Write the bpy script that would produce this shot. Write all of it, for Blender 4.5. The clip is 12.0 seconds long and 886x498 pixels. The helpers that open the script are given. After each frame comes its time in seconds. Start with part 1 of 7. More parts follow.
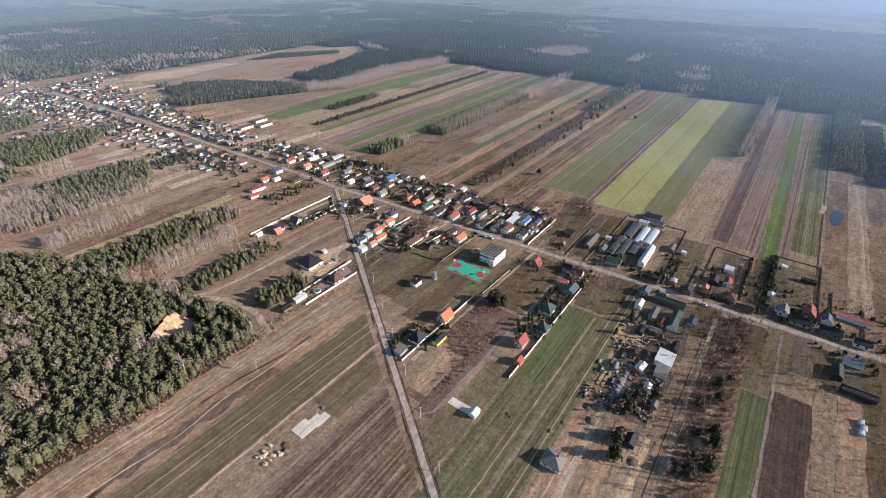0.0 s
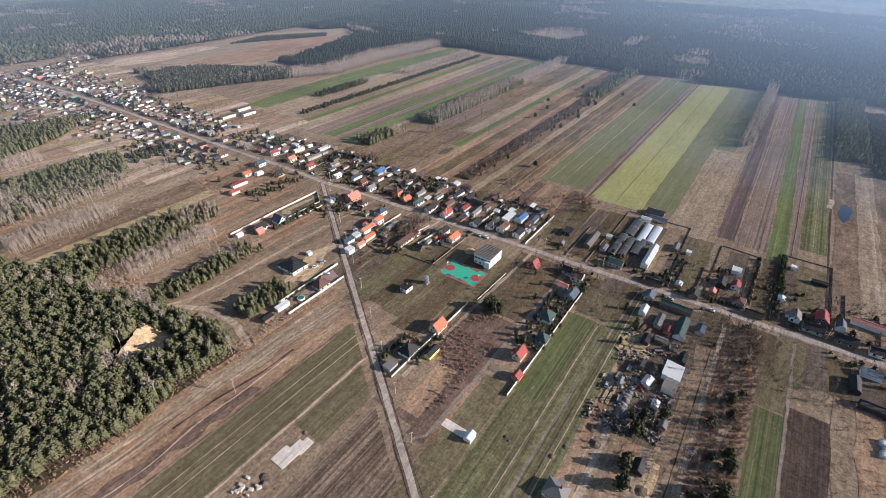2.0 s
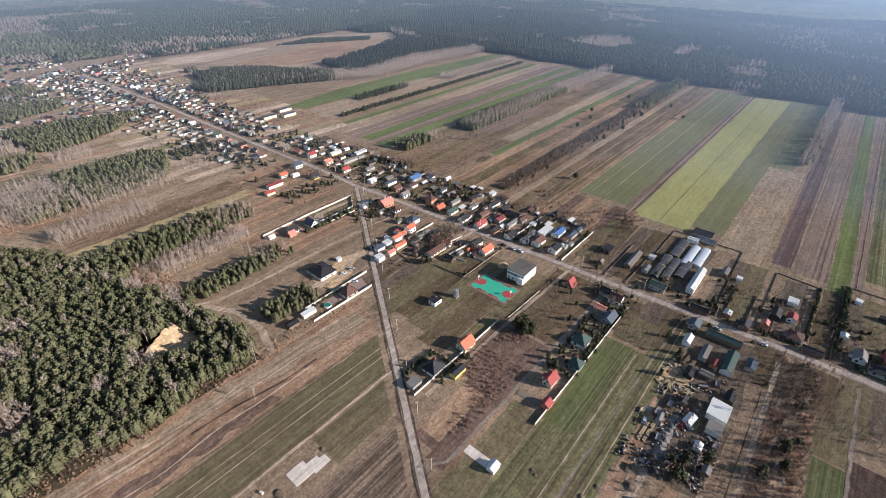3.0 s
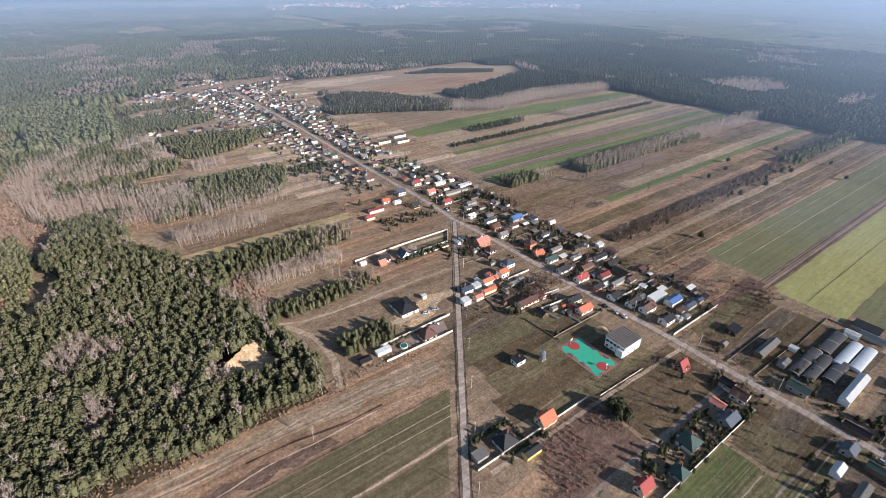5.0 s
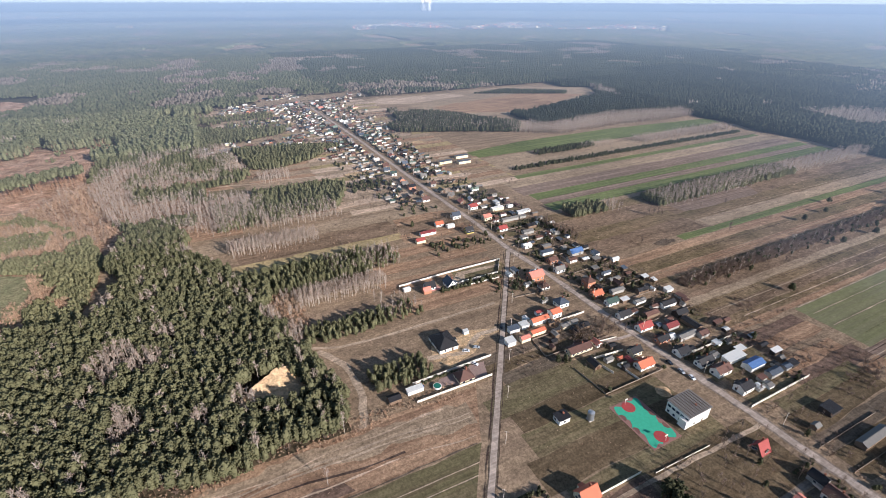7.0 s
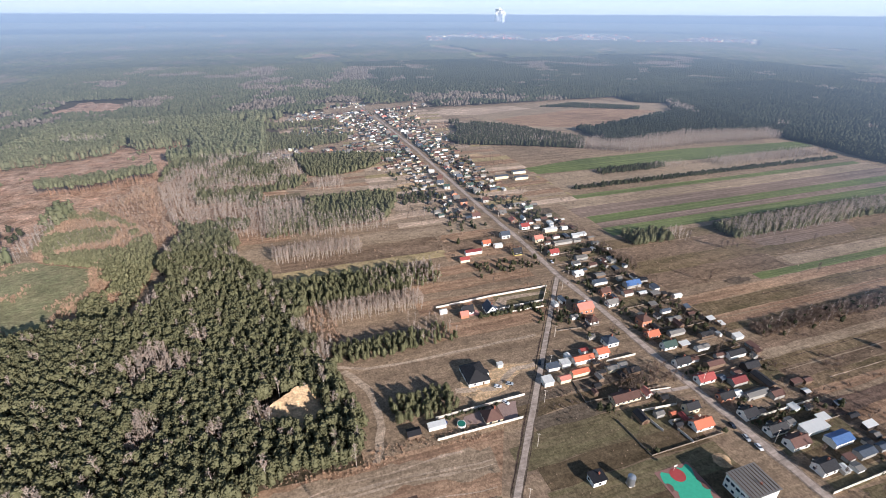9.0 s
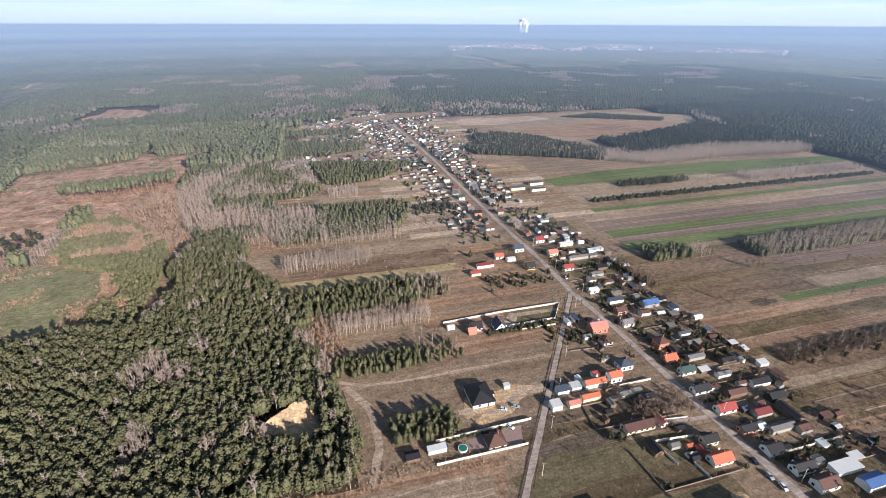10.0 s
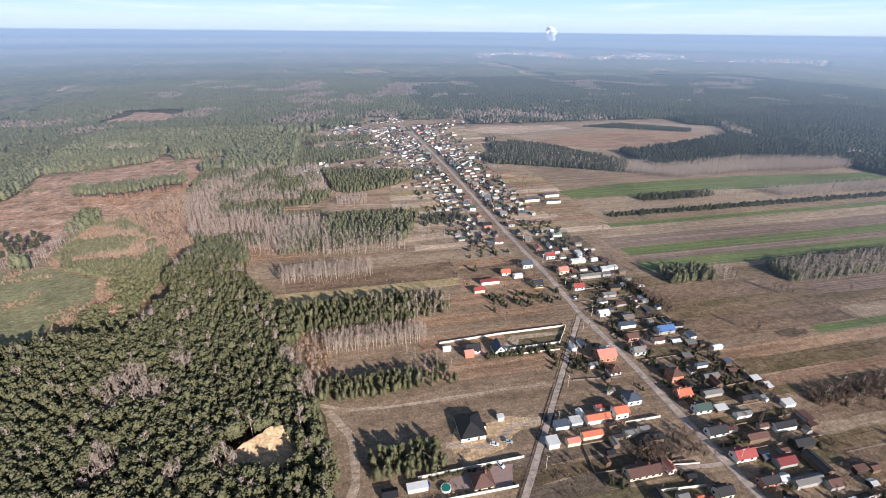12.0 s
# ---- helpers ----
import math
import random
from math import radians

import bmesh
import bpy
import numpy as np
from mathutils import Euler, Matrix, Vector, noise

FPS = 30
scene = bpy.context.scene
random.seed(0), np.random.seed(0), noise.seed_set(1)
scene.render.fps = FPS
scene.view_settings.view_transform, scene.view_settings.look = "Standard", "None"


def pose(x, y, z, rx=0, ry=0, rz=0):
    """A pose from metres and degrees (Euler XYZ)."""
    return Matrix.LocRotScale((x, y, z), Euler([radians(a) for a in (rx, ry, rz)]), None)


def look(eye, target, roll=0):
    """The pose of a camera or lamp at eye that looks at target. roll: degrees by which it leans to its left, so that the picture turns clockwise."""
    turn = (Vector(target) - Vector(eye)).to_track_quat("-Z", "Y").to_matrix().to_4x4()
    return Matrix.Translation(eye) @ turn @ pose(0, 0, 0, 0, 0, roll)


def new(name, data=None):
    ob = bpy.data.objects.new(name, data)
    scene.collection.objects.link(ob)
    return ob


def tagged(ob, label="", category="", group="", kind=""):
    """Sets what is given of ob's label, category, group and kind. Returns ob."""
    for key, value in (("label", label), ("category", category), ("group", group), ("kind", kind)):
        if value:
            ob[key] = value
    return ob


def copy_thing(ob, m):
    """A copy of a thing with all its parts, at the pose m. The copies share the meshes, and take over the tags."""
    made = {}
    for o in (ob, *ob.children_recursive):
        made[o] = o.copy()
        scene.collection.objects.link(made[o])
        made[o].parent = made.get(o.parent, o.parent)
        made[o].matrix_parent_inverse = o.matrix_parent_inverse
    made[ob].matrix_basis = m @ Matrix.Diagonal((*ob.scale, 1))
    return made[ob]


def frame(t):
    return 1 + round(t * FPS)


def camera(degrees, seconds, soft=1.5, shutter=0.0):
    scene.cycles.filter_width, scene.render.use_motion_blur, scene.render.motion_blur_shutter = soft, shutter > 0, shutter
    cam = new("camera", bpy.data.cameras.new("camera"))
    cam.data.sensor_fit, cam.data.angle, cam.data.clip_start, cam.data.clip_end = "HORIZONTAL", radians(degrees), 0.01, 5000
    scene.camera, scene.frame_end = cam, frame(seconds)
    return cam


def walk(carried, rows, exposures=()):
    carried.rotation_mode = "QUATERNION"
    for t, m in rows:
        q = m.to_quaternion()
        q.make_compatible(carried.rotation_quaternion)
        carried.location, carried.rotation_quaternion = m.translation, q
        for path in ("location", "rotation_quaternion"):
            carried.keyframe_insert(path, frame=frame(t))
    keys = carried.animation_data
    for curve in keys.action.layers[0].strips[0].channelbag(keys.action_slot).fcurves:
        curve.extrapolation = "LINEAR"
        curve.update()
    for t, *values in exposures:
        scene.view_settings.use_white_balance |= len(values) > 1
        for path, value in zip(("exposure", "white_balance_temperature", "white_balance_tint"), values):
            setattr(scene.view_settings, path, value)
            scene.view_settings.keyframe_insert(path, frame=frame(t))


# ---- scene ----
# World: x runs south-east along the village street, y north-east along the field strips,
# the street junction is the origin, the ground is z = 0.
cam = camera(86.73, 12.0, soft=0.5)


def aim(x, y, z, bearing, down, roll=0):
    """Camera pose from a compass bearing (degrees clockwise of +y) and a tilt below level."""
    return pose(x, y, z, 90 - down, 0, -bearing) @ pose(0, 0, 0, 0, 0, roll)


PATH = [
    (0.0, aim(330.80, -270.78, 187.83, -36.37, 31.72, -0.03)),
    (0.5, aim(327.59, -266.10, 187.71, -35.20, 32.36, 0.00)),
    (1.0, aim(323.87, -261.51, 187.57, -34.18, 32.94, 0.04)),
    (1.5, aim(320.84, -256.58, 187.37, -34.10, 33.46, 0.09)),
    (2.0, aim(317.40, -251.73, 187.38, -35.35, 33.65, 0.17)),
    (2.5, aim(314.24, -246.92, 186.77, -37.39, 33.50, 0.23)),
    (4.5, aim(300.07, -226.64, 184.71, -50.98, 31.07, 0.42)),
    (5.0, aim(296.97, -221.14, 184.52, -54.45, 29.90, 0.22)),
    (5.5, aim(293.79, -216.05, 184.08, -57.11, 28.84, 0.15)),
    (6.0, aim(290.38, -211.09, 183.67, -59.16, 28.42, 0.18)),
    (6.5, aim(287.31, -205.97, 183.33, -60.96, 28.28, 0.12)),
    (7.0, aim(284.16, -200.84, 183.24, -63.23, 27.92, 0.13)),
    (9.0, aim(271.71, -181.29, 182.50, -71.49, 26.80, 0.22)),
    (9.5, aim(268.33, -176.34, 181.98, -73.22, 26.08, 0.23)),
    (10.0, aim(265.13, -171.41, 181.70, -74.22, 25.79, 0.23)),
    (10.5, aim(261.64, -166.26, 181.19, -75.28, 25.50, 0.28)),
    (11.0, aim(258.37, -161.51, 180.82, -76.54, 25.30, 0.30)),
    (11.5, aim(254.67, -156.86, 179.92, -77.05, 25.00, 0.46)),
    (12.0, aim(251.19, -152.04, 179.64, -77.26, 25.02, 0.56)),
]
walk(cam, PATH)

# ---- light ----
SUN_AZ, SUN_EL = 65.0, 20.5  # degrees clockwise of +y, degrees above the horizon
sun = new("sun", bpy.data.lights.new("sun", "SUN"))
sun.data.energy, sun.data.angle, sun.data.color = 4.3, radians(0.5), (1.0, 0.94, 0.91)
sun.matrix_world = look((0, 0, 0), (-math.sin(radians(SUN_AZ)), -math.cos(radians(SUN_AZ)), -math.tan(radians(SUN_EL))))
sun.location = (200, 150, 300)
world = bpy.data.worlds.new("sky")
scene.world = world
world.use_nodes = True
sky = world.node_tree.nodes.new("ShaderNodeTexSky")
sky.sky_type, sky.sun_disc = "NISHITA", False
sky.sun_elevation, sky.sun_rotation = radians(SUN_EL), radians(SUN_AZ)
sky.air_density, sky.dust_density, sky.ozone_density = 1.0, 0.6, 2.0
back = world.node_tree.nodes["Background"]
world.node_tree.links.new(sky.outputs[0], back.inputs[0])
back.inputs[1].default_value = 0.07
scene.view_settings.exposure = 0.72


# ---- materials ----
def srgb(r, g, b, grey=0.0):
    """Linear colour from 0-255 values, greyed by the given share."""
    m = 0.3 * r + 0.55 * g + 0.15 * b
    r, g, b = (c + (m - c) * grey for c in (r, g, b))
    return tuple((c / 12.92 if c <= 0.04045 else ((c + 0.055) / 1.055) ** 2.4) for c in (r / 255, g / 255, b / 255)) + (1,)


class Nodes:
    """A small builder of node materials."""

    def __init__(self, name, rough=0.9, spec=0.2):
        self.mat = bpy.data.materials.new(name)
        self.mat.use_nodes = True
        self.tree = self.mat.node_tree
        self.bsdf = self.tree.nodes["Principled BSDF"]
        self.bsdf.inputs["Roughness"].default_value = rough
        self.bsdf.inputs["Specular IOR Level"].default_value = spec
        self.coord = None

    def node(self, kind, **sockets):
        n = self.tree.nodes.new(kind)
        for key, value in sockets.items():
            self.put(n.inputs[key.replace("_", " ")], value)
        return n

    def put(self, socket, value):
        if isinstance(value, bpy.types.NodeSocket):
            self.tree.links.new(value, socket)
        else:
            socket.default_value = value

    def at(self, scale, turn=0.0):
        """World-size coordinates scaled by the given triple (1/metres)."""
        if not self.coord:
            self.coord = self.tree.nodes.new("ShaderNodeTexCoord")
        m = self.node("ShaderNodeMapping", Vector=self.coord.outputs["Object"], Scale=scale, Rotation=(0, 0, radians(turn)))
        return m.outputs[0]

    def noise(self, scale, detail=3.0, rough=0.55, turn=0.0, low=0.0, high=1.0):
        n = self.node("ShaderNodeTexNoise", Vector=self.at(scale, turn), Scale=1.0, Detail=detail, Roughness=rough)
        return self.span(n.outputs["Fac"], low, high)

    def span(self, fac, low, high):
        if (low, high) == (0.0, 1.0):
            return fac
        m = self.tree.nodes.new("ShaderNodeMapRange")
        m.interpolation_type = "SMOOTHSTEP"
        self.put(m.inputs[0], fac)
        m.inputs[1].default_value, m.inputs[2].default_value = low, high
        return m.outputs[0]

    def mix(self, fac, a, b, mode="MIX"):
        m = self.tree.nodes.new("ShaderNodeMix")
        m.data_type, m.blend_type = "RGBA", mode
        self.put(m.inputs[0], fac)
        self.put(m.inputs[6], a)
        self.put(m.inputs[7], b)
        return m.outputs[2]

    def bump(self, height, distance, strength=1.0):
        b = self.node("ShaderNodeBump", Height=height, Distance=distance, Strength=strength)
        self.put(self.bsdf.inputs["Normal"], b.outputs[0])

    def colour(self, c):
        self.put(self.bsdf.inputs["Base Color"], c)
        return self.mat


def soil_mat(name, base, alt, row=(0.7, 0.012), row_colour=None, row_amount=0.5, patch=0.02, turn=0.0, relief=0.12, fine=2.6, furrow=0.8, depth=0.12, mottle=1.0):
    """Ground cover: two tones in patches, rows along y, fine tufts, relief."""
    n = Nodes(name, 0.95, 0.1)
    c = n.mix(n.noise((patch, patch * 0.45, patch), 5, 0.6, turn, 0.3, 0.7), base, alt)
    rows = n.noise((row[0], row[1], 1), 2, 0.6, turn, 0.35, 0.65)
    lines = n.noise((furrow, 0.0025, 1), 1, 0.5, turn)
    if row_colour:
        m = n.tree.nodes.new("ShaderNodeMath")
        m.operation = "MULTIPLY"
        n.put(m.inputs[0], rows)
        m.inputs[1].default_value = row_amount
        c = n.mix(m.outputs[0], c, row_colour)
    tuft = n.noise((fine * 0.3, fine * 0.3, fine * 0.3), 7, 0.78, turn)
    streak = n.noise((0.75, 0.05, 0.5), 5, 0.7, turn)
    wide = n.noise((0.09, 0.035, 0.1), 5, 0.7, turn)
    clump = n.noise((0.35, 0.22, 0.3), 4, 0.65, turn)
    both = None
    for fac, swing in ((tuft, 0.62 * mottle), (streak, 0.16), (wide, 0.26 * mottle), (clump, 0.34 * mottle), (lines, depth)):
        least, most = 1 - swing, 1 + swing
        m = n.node("ShaderNodeMapRange", Value=fac)
        m.inputs[1].default_value, m.inputs[2].default_value = 0.28, 0.72
        m.inputs[3].default_value, m.inputs[4].default_value = least, most
        if both:
            x = n.node("ShaderNodeMath")
            x.operation = "MULTIPLY"
            n.put(x.inputs[0], both)
            n.put(x.inputs[1], m.outputs[0])
            both = x.outputs[0]
        else:
            both = m.outputs[0]
    c = n.mix(1.0, c, both, "MULTIPLY")
    n.bump(tuft, relief, 0.6)
    return n.colour(c)


def earth(r, g, b):
    """Winter soils and plants are greyer than fresh ones."""
    return srgb(r * 0.96, g * 0.925, b * 0.93, 0.14)


DRY = earth(160, 138, 112)
DRY2 = earth(138, 118, 95)
STRAW = earth(172, 150, 118)
GRASS = earth(112, 112, 74)
M_GROUND = soil_mat("dry_meadow", DRY, DRY2, (0.18, 0.006), STRAW, 0.45, furrow=0.35, depth=0.07)
M_LAWN = soil_mat("winter_lawn", earth(134, 118, 90), earth(118, 108, 80), (0.3, 0.02), GRASS, 0.35)
M_TAN = soil_mat("tan_stubble", earth(172, 152, 124), earth(156, 136, 110), (0.35, 0.004), earth(186, 166, 136), 0.4, furrow=0.5, depth=0.09)
M_YELLOW = soil_mat("young_yellow_crop", earth(178, 180, 108), earth(166, 170, 104), (0.4, 0.004), earth(174, 166, 116), 0.4, relief=0.05, furrow=0.35, depth=0.06, mottle=0.35)
M_GREEN = soil_mat("winter_crop", earth(126, 130, 88), earth(132, 136, 94), (0.4, 0.004), earth(136, 132, 106), 0.4, relief=0.05, furrow=0.35, depth=0.08, mottle=0.35)
M_BGREEN = soil_mat("bright_winter_crop", earth(116, 132, 72), earth(106, 122, 68), (0.5, 0.005), earth(122, 126, 90), 0.45, relief=0.05, furrow=0.6, depth=0.26, mottle=0.6)
M_CROP = soil_mat("dense_green_crop", earth(98, 114, 66), earth(88, 100, 60), (0.7, 0.004), earth(124, 118, 82), 0.6, relief=0.05, furrow=0.9, depth=0.45, mottle=0.6)
M_OLIVE = soil_mat("thin_winter_crop", earth(108, 114, 74), earth(118, 114, 80), (0.4, 0.005), earth(130, 122, 86), 0.5, relief=0.06, furrow=0.8, depth=0.34)
M_OLIVE_W = soil_mat("thin_winter_crop_west", earth(112, 107, 74), earth(118, 108, 80), (0.45, 0.005), earth(140, 124, 96), 0.4, relief=0.06, furrow=0.8, depth=0.18, mottle=0.7)
M_PLOUGH = soil_mat("ploughed_soil", earth(144, 124, 108), earth(128, 110, 96), (0.8, 0.004), earth(164, 144, 124), 0.5, relief=0.2, furrow=0.7, depth=0.32, mottle=0.7)
M_PURPLE = soil_mat("dark_ploughed_strip", earth(112, 94, 90), earth(100, 84, 80), (0.8, 0.004), earth(128, 110, 104), 0.5, relief=0.2, furrow=0.7, depth=0.32, mottle=0.7)
M_PLOUGH_W = soil_mat("ploughed_soil_west", earth(116, 100, 84), earth(102, 86, 72), (0.55, 0.004), earth(146, 126, 104), 0.7, relief=0.2, turn=-28, furrow=0.65, depth=0.6)
M_DARKSOIL = soil_mat("dark_soil", earth(92, 76, 66), earth(82, 68, 60), (0.7, 0.004), earth(108, 90, 78), 0.5, relief=0.2, furrow=1.2, depth=0.25)
M_RUSSET = soil_mat("russet_dry_grass", earth(170, 137, 107), earth(142, 112, 88), (0.22, 0.01), earth(198, 166, 130), 0.5, furrow=0.4, depth=0.1)
M_SCRUB = soil_mat("scrub_floor", earth(130, 108, 92), earth(112, 94, 80), (0.3, 0.05), earth(140, 112, 96), 0.4)
M_SAND = soil_mat("bare_sand", earth(206, 176, 132), earth(190, 158, 116), (0.3, 0.2), earth(220, 194, 152), 0.5)
M_YARD = soil_mat("trodden_yard", earth(118, 104, 88), earth(100, 90, 74), (0.3, 0.05), earth(136, 122, 104), 0.4)
M_FLOOR = soil_mat("forest_floor", earth(96, 84, 66), earth(84, 78, 58), (0.2, 0.1), earth(110, 96, 76), 0.4)
M_TRACK = soil_mat("sandy_track", earth(192, 172, 146), earth(172, 152, 126), (1.2, 0.05), earth(206, 188, 162), 0.4)
M_ASPHALT = soil_mat("worn_asphalt", earth(190, 175, 159), earth(172, 158, 143), (0.9, 0.03), earth(204, 189, 172), 0.5, relief=0.02, fine=0.8, mottle=0.6)
M_CLEAR = soil_mat("felled_clearing", earth(196, 154, 124), earth(138, 112, 86), (0.05, 0.07), earth(216, 186, 158), 0.5, patch=0.06, depth=0.05, mottle=1.5)
M_MEADOW = soil_mat("green_meadow", earth(146, 148, 106), earth(130, 132, 94), (0.1, 0.1), earth(160, 152, 114), 0.5, depth=0.05)
M_PALE = soil_mat("pale_dry_meadow", earth(206, 182, 154), earth(180, 158, 132), (0.18, 0.006), earth(222, 198, 170), 0.45, depth=0.06)
M_DUN = soil_mat("dun_winter_grass", earth(116, 99, 75), earth(90, 78, 57), (0.25, 0.02), earth(134, 118, 90), 0.4, furrow=0.3, depth=0.05)
M_STRAW = soil_mat("straw_olive_grass", earth(184, 164, 116), earth(160, 146, 98), (0.15, 0.02), earth(196, 176, 132), 0.4, patch=0.03, furrow=0.3, depth=0.06)
M_LANE = soil_mat("grey_gravel_lane", earth(152, 138, 122), earth(134, 120, 106), (0.9, 0.05), earth(166, 152, 136), 0.5, relief=0.04, mottle=0.8)
M_FALLOW = soil_mat("patchy_fallow_grass", earth(138, 117, 88), earth(108, 98, 68), (0.12, 0.03), earth(156, 132, 104), 0.35, patch=0.03, furrow=0.3, depth=0.06, mottle=1.2)
M_FALLOW2 = soil_mat("greyish_fallow_grass", earth(144, 121, 98), earth(116, 98, 77), (0.12, 0.02), earth(164, 140, 114), 0.35, patch=0.04, furrow=0.3, depth=0.08, mottle=1.2)
M_CONCRETE = soil_mat("old_concrete", earth(236, 226, 208), earth(218, 208, 190), (0.4, 0.4), earth(244, 236, 220), 0.5, relief=0.02, mottle=0.3)


def plain(name, c, rough=0.8, spec=0.3, metal=0.0, vary=0.12, scale=0.6, relief=0.0):
    """A painted or plastered surface with stains at two scales."""
    n = Nodes(name, rough, spec)
    n.bsdf.inputs["Metallic"].default_value = metal
    a = n.noise((scale, scale, scale), 4, 0.6, 0, 0.3, 0.7)
    b = n.noise((scale * 9, scale * 9, scale * 9), 3, 0.6)
    c1 = tuple(x * (1 - vary) for x in c[:3]) + (1,)
    c2 = tuple(min(1, x * (1 + vary)) for x in c[:3]) + (1,)
    if relief:
        n.bump(b, relief)
    return n.colour(n.mix(b, n.mix(a, c1, c2), c))


def roof_mat(name, c, rough=0.7, pitch=0.35):
    """Roof covering: ribs down the slope, weathering patches."""
    n = Nodes(name, rough, 0.3)
    w = n.node("ShaderNodeTexWave", Vector=n.at((1, 1, 0)), Scale=1 / pitch / 3.2, Distortion=0.3)
    a = n.noise((0.5, 0.5, 0.5), 4, 0.65, 0, 0.3, 0.7)
    c1 = tuple(x * 0.8 for x in c[:3]) + (1,)
    c2 = tuple(min(1, x * 1.15) for x in c[:3]) + (1,)
    info = n.tree.nodes.new("ShaderNodeObjectInfo")
    tone = n.mix(info.outputs["Random"], c1, c2)
    n.bump(w.outputs["Fac"], 0.04)
    return n.colour(n.mix(a, tone, c))


ROOF = {
    "orange": roof_mat("orange_tile_roof", srgb(202, 116, 88)),
    "red": roof_mat("red_metal_roof", srgb(158, 76, 72)),
    "wine": roof_mat("wine_red_roof", srgb(128, 62, 62)),
    "brown": roof_mat("brown_tile_roof", srgb(106, 78, 70)),
    "pink": roof_mat("faded_red_roof", srgb(206, 134, 118)),
    "grey": roof_mat("grey_fibre_cement_roof", srgb(124, 120, 116)),
    "light": roof_mat("pale_sheet_roof", srgb(212, 211, 208), 0.5),
    "dark": roof_mat("anthracite_roof", srgb(46, 45, 48), 0.6),
    "slate": roof_mat("slate_blue_roof", srgb(84, 92, 104), 0.6),
    "green": roof_mat("grey_green_roof", srgb(118, 134, 122)),
    "dgreen": roof_mat("dark_green_roof", srgb(66, 84, 78)),
    "blue": roof_mat("blue_sheet_roof", srgb(82, 112, 158), 0.4),
}
WALL = {
    "white": plain("white_render", srgb(240, 237, 230)),
    "cream": plain("cream_render", srgb(226, 212, 182)),
    "yellow": plain("yellow_render", srgb(222, 204, 120)),
    "brick": plain("brick_wall", srgb(190, 132, 106), 0.9, 0.2, 0, 0.2, 1.5),
    "wood": plain("weathered_boards", srgb(128, 108, 92), 0.9, 0.2, 0, 0.2, 1.5),
    "grey": plain("grey_render", srgb(170, 166, 160)),
    "dark": plain("dark_boards", srgb(72, 64, 60), 0.9, 0.2),
}
M_PANE = plain("window_glass", srgb(46, 56, 70), 0.1, 0.6, 0, 0.05)
M_DOOR = plain("door_paint", srgb(92, 66, 50), 0.6)
M_CHIM = plain("chimney_brick", srgb(150, 96, 78), 0.9)
M_FENCE = plain("white_concrete_fence", srgb(222, 214, 202), 0.85)
M_WIREFENCE = plain("weathered_fence_boards", srgb(136, 122, 110), 0.9)
M_STEEL = plain("galvanised_steel", srgb(186, 190, 196), 0.35, 0.5, 0.7)
M_BARK = plain("pine_bark", srgb(88, 72, 60), 0.95, 0.1, 0, 0.2, 2)
M_BIRCH = plain("birch_bark", srgb(186, 174, 164), 0.9, 0.1, 0, 0.25, 2)


def leaf_mat(name, a, b, rough=0.85, contrast=0.28, through_light=0.35):
    """Foliage: tone varies clump by clump."""
    a, b = (tuple(min(1, v * 1.25) for v in q[:3]) + (1,) for q in (a, b))
    n = Nodes(name, rough, 0.15)
    g = n.tree.nodes.new("ShaderNodeNewGeometry")
    c = n.mix(g.outputs["Random Per Island"], a, b)
    tree = n.node("ShaderNodeMapRange", Value=n.noise((0.22, 0.22, 0.1), 3, 0.6))
    tree.inputs[1].default_value, tree.inputs[2].default_value = 0.3, 0.7
    tree.inputs[3].default_value, tree.inputs[4].default_value = 1 - contrast, 1 + contrast
    wide = n.noise((0.03, 0.03, 0.03), 3, 0.6, 0, 0.3, 0.7)
    c = n.mix(wide, c, n.mix(0.5, c, b))
    c = n.mix(1.0, c, tree.outputs[0], "MULTIPLY")
    thin = n.node("ShaderNodeBsdfTranslucent", Color=c)
    both = n.node("ShaderNodeMixShader", Fac=through_light)
    n.put(both.inputs[1], n.bsdf.outputs[0])
    n.put(both.inputs[2], thin.outputs[0])
    n.tree.links.new(both.outputs[0], n.tree.nodes["Material Output"].inputs[0])
    return n.colour(c)


M_PINE = leaf_mat("pine_needles", srgb(99, 99, 74), srgb(118, 116, 88), contrast=0.26)
M_SPRUCE = leaf_mat("dark_conifer_needles", srgb(58, 60, 46), srgb(88, 88, 66))
M_YOUNG = leaf_mat("young_pine_needles", srgb(108, 108, 80), srgb(138, 134, 102), contrast=0.2)
M_TWIG = leaf_mat("bare_twigs", srgb(138, 121, 110), srgb(180, 160, 147))
M_SHRUB = leaf_mat("bare_shrub_twigs", srgb(98, 84, 76), srgb(138, 120, 108))
M_REDSHRUB = leaf_mat("reddish_shrub_twigs", srgb(136, 108, 98), srgb(172, 140, 126))
M_BRUSH = leaf_mat("russet_brush", srgb(150, 124, 106), srgb(196, 168, 144))
M_FAR = leaf_mat("distant_canopy", srgb(78, 82, 62), srgb(106, 106, 82), contrast=0.22)
M_DARKWOOD = leaf_mat("dark_forest_canopy", srgb(50, 55, 46), srgb(74, 77, 62), contrast=0.2)
M_MIDWOOD = leaf_mat("blue_green_forest_canopy", srgb(60, 65, 52), srgb(88, 90, 71), contrast=0.2)
M_PALEPINE = leaf_mat("pale_pine_crowns", srgb(98, 102, 76), srgb(132, 131, 102), contrast=0.22)
M_TALLBARK = plain("flaking_pine_bark", srgb(168, 132, 108), 0.95, 0.1, 0, 0.2, 2)
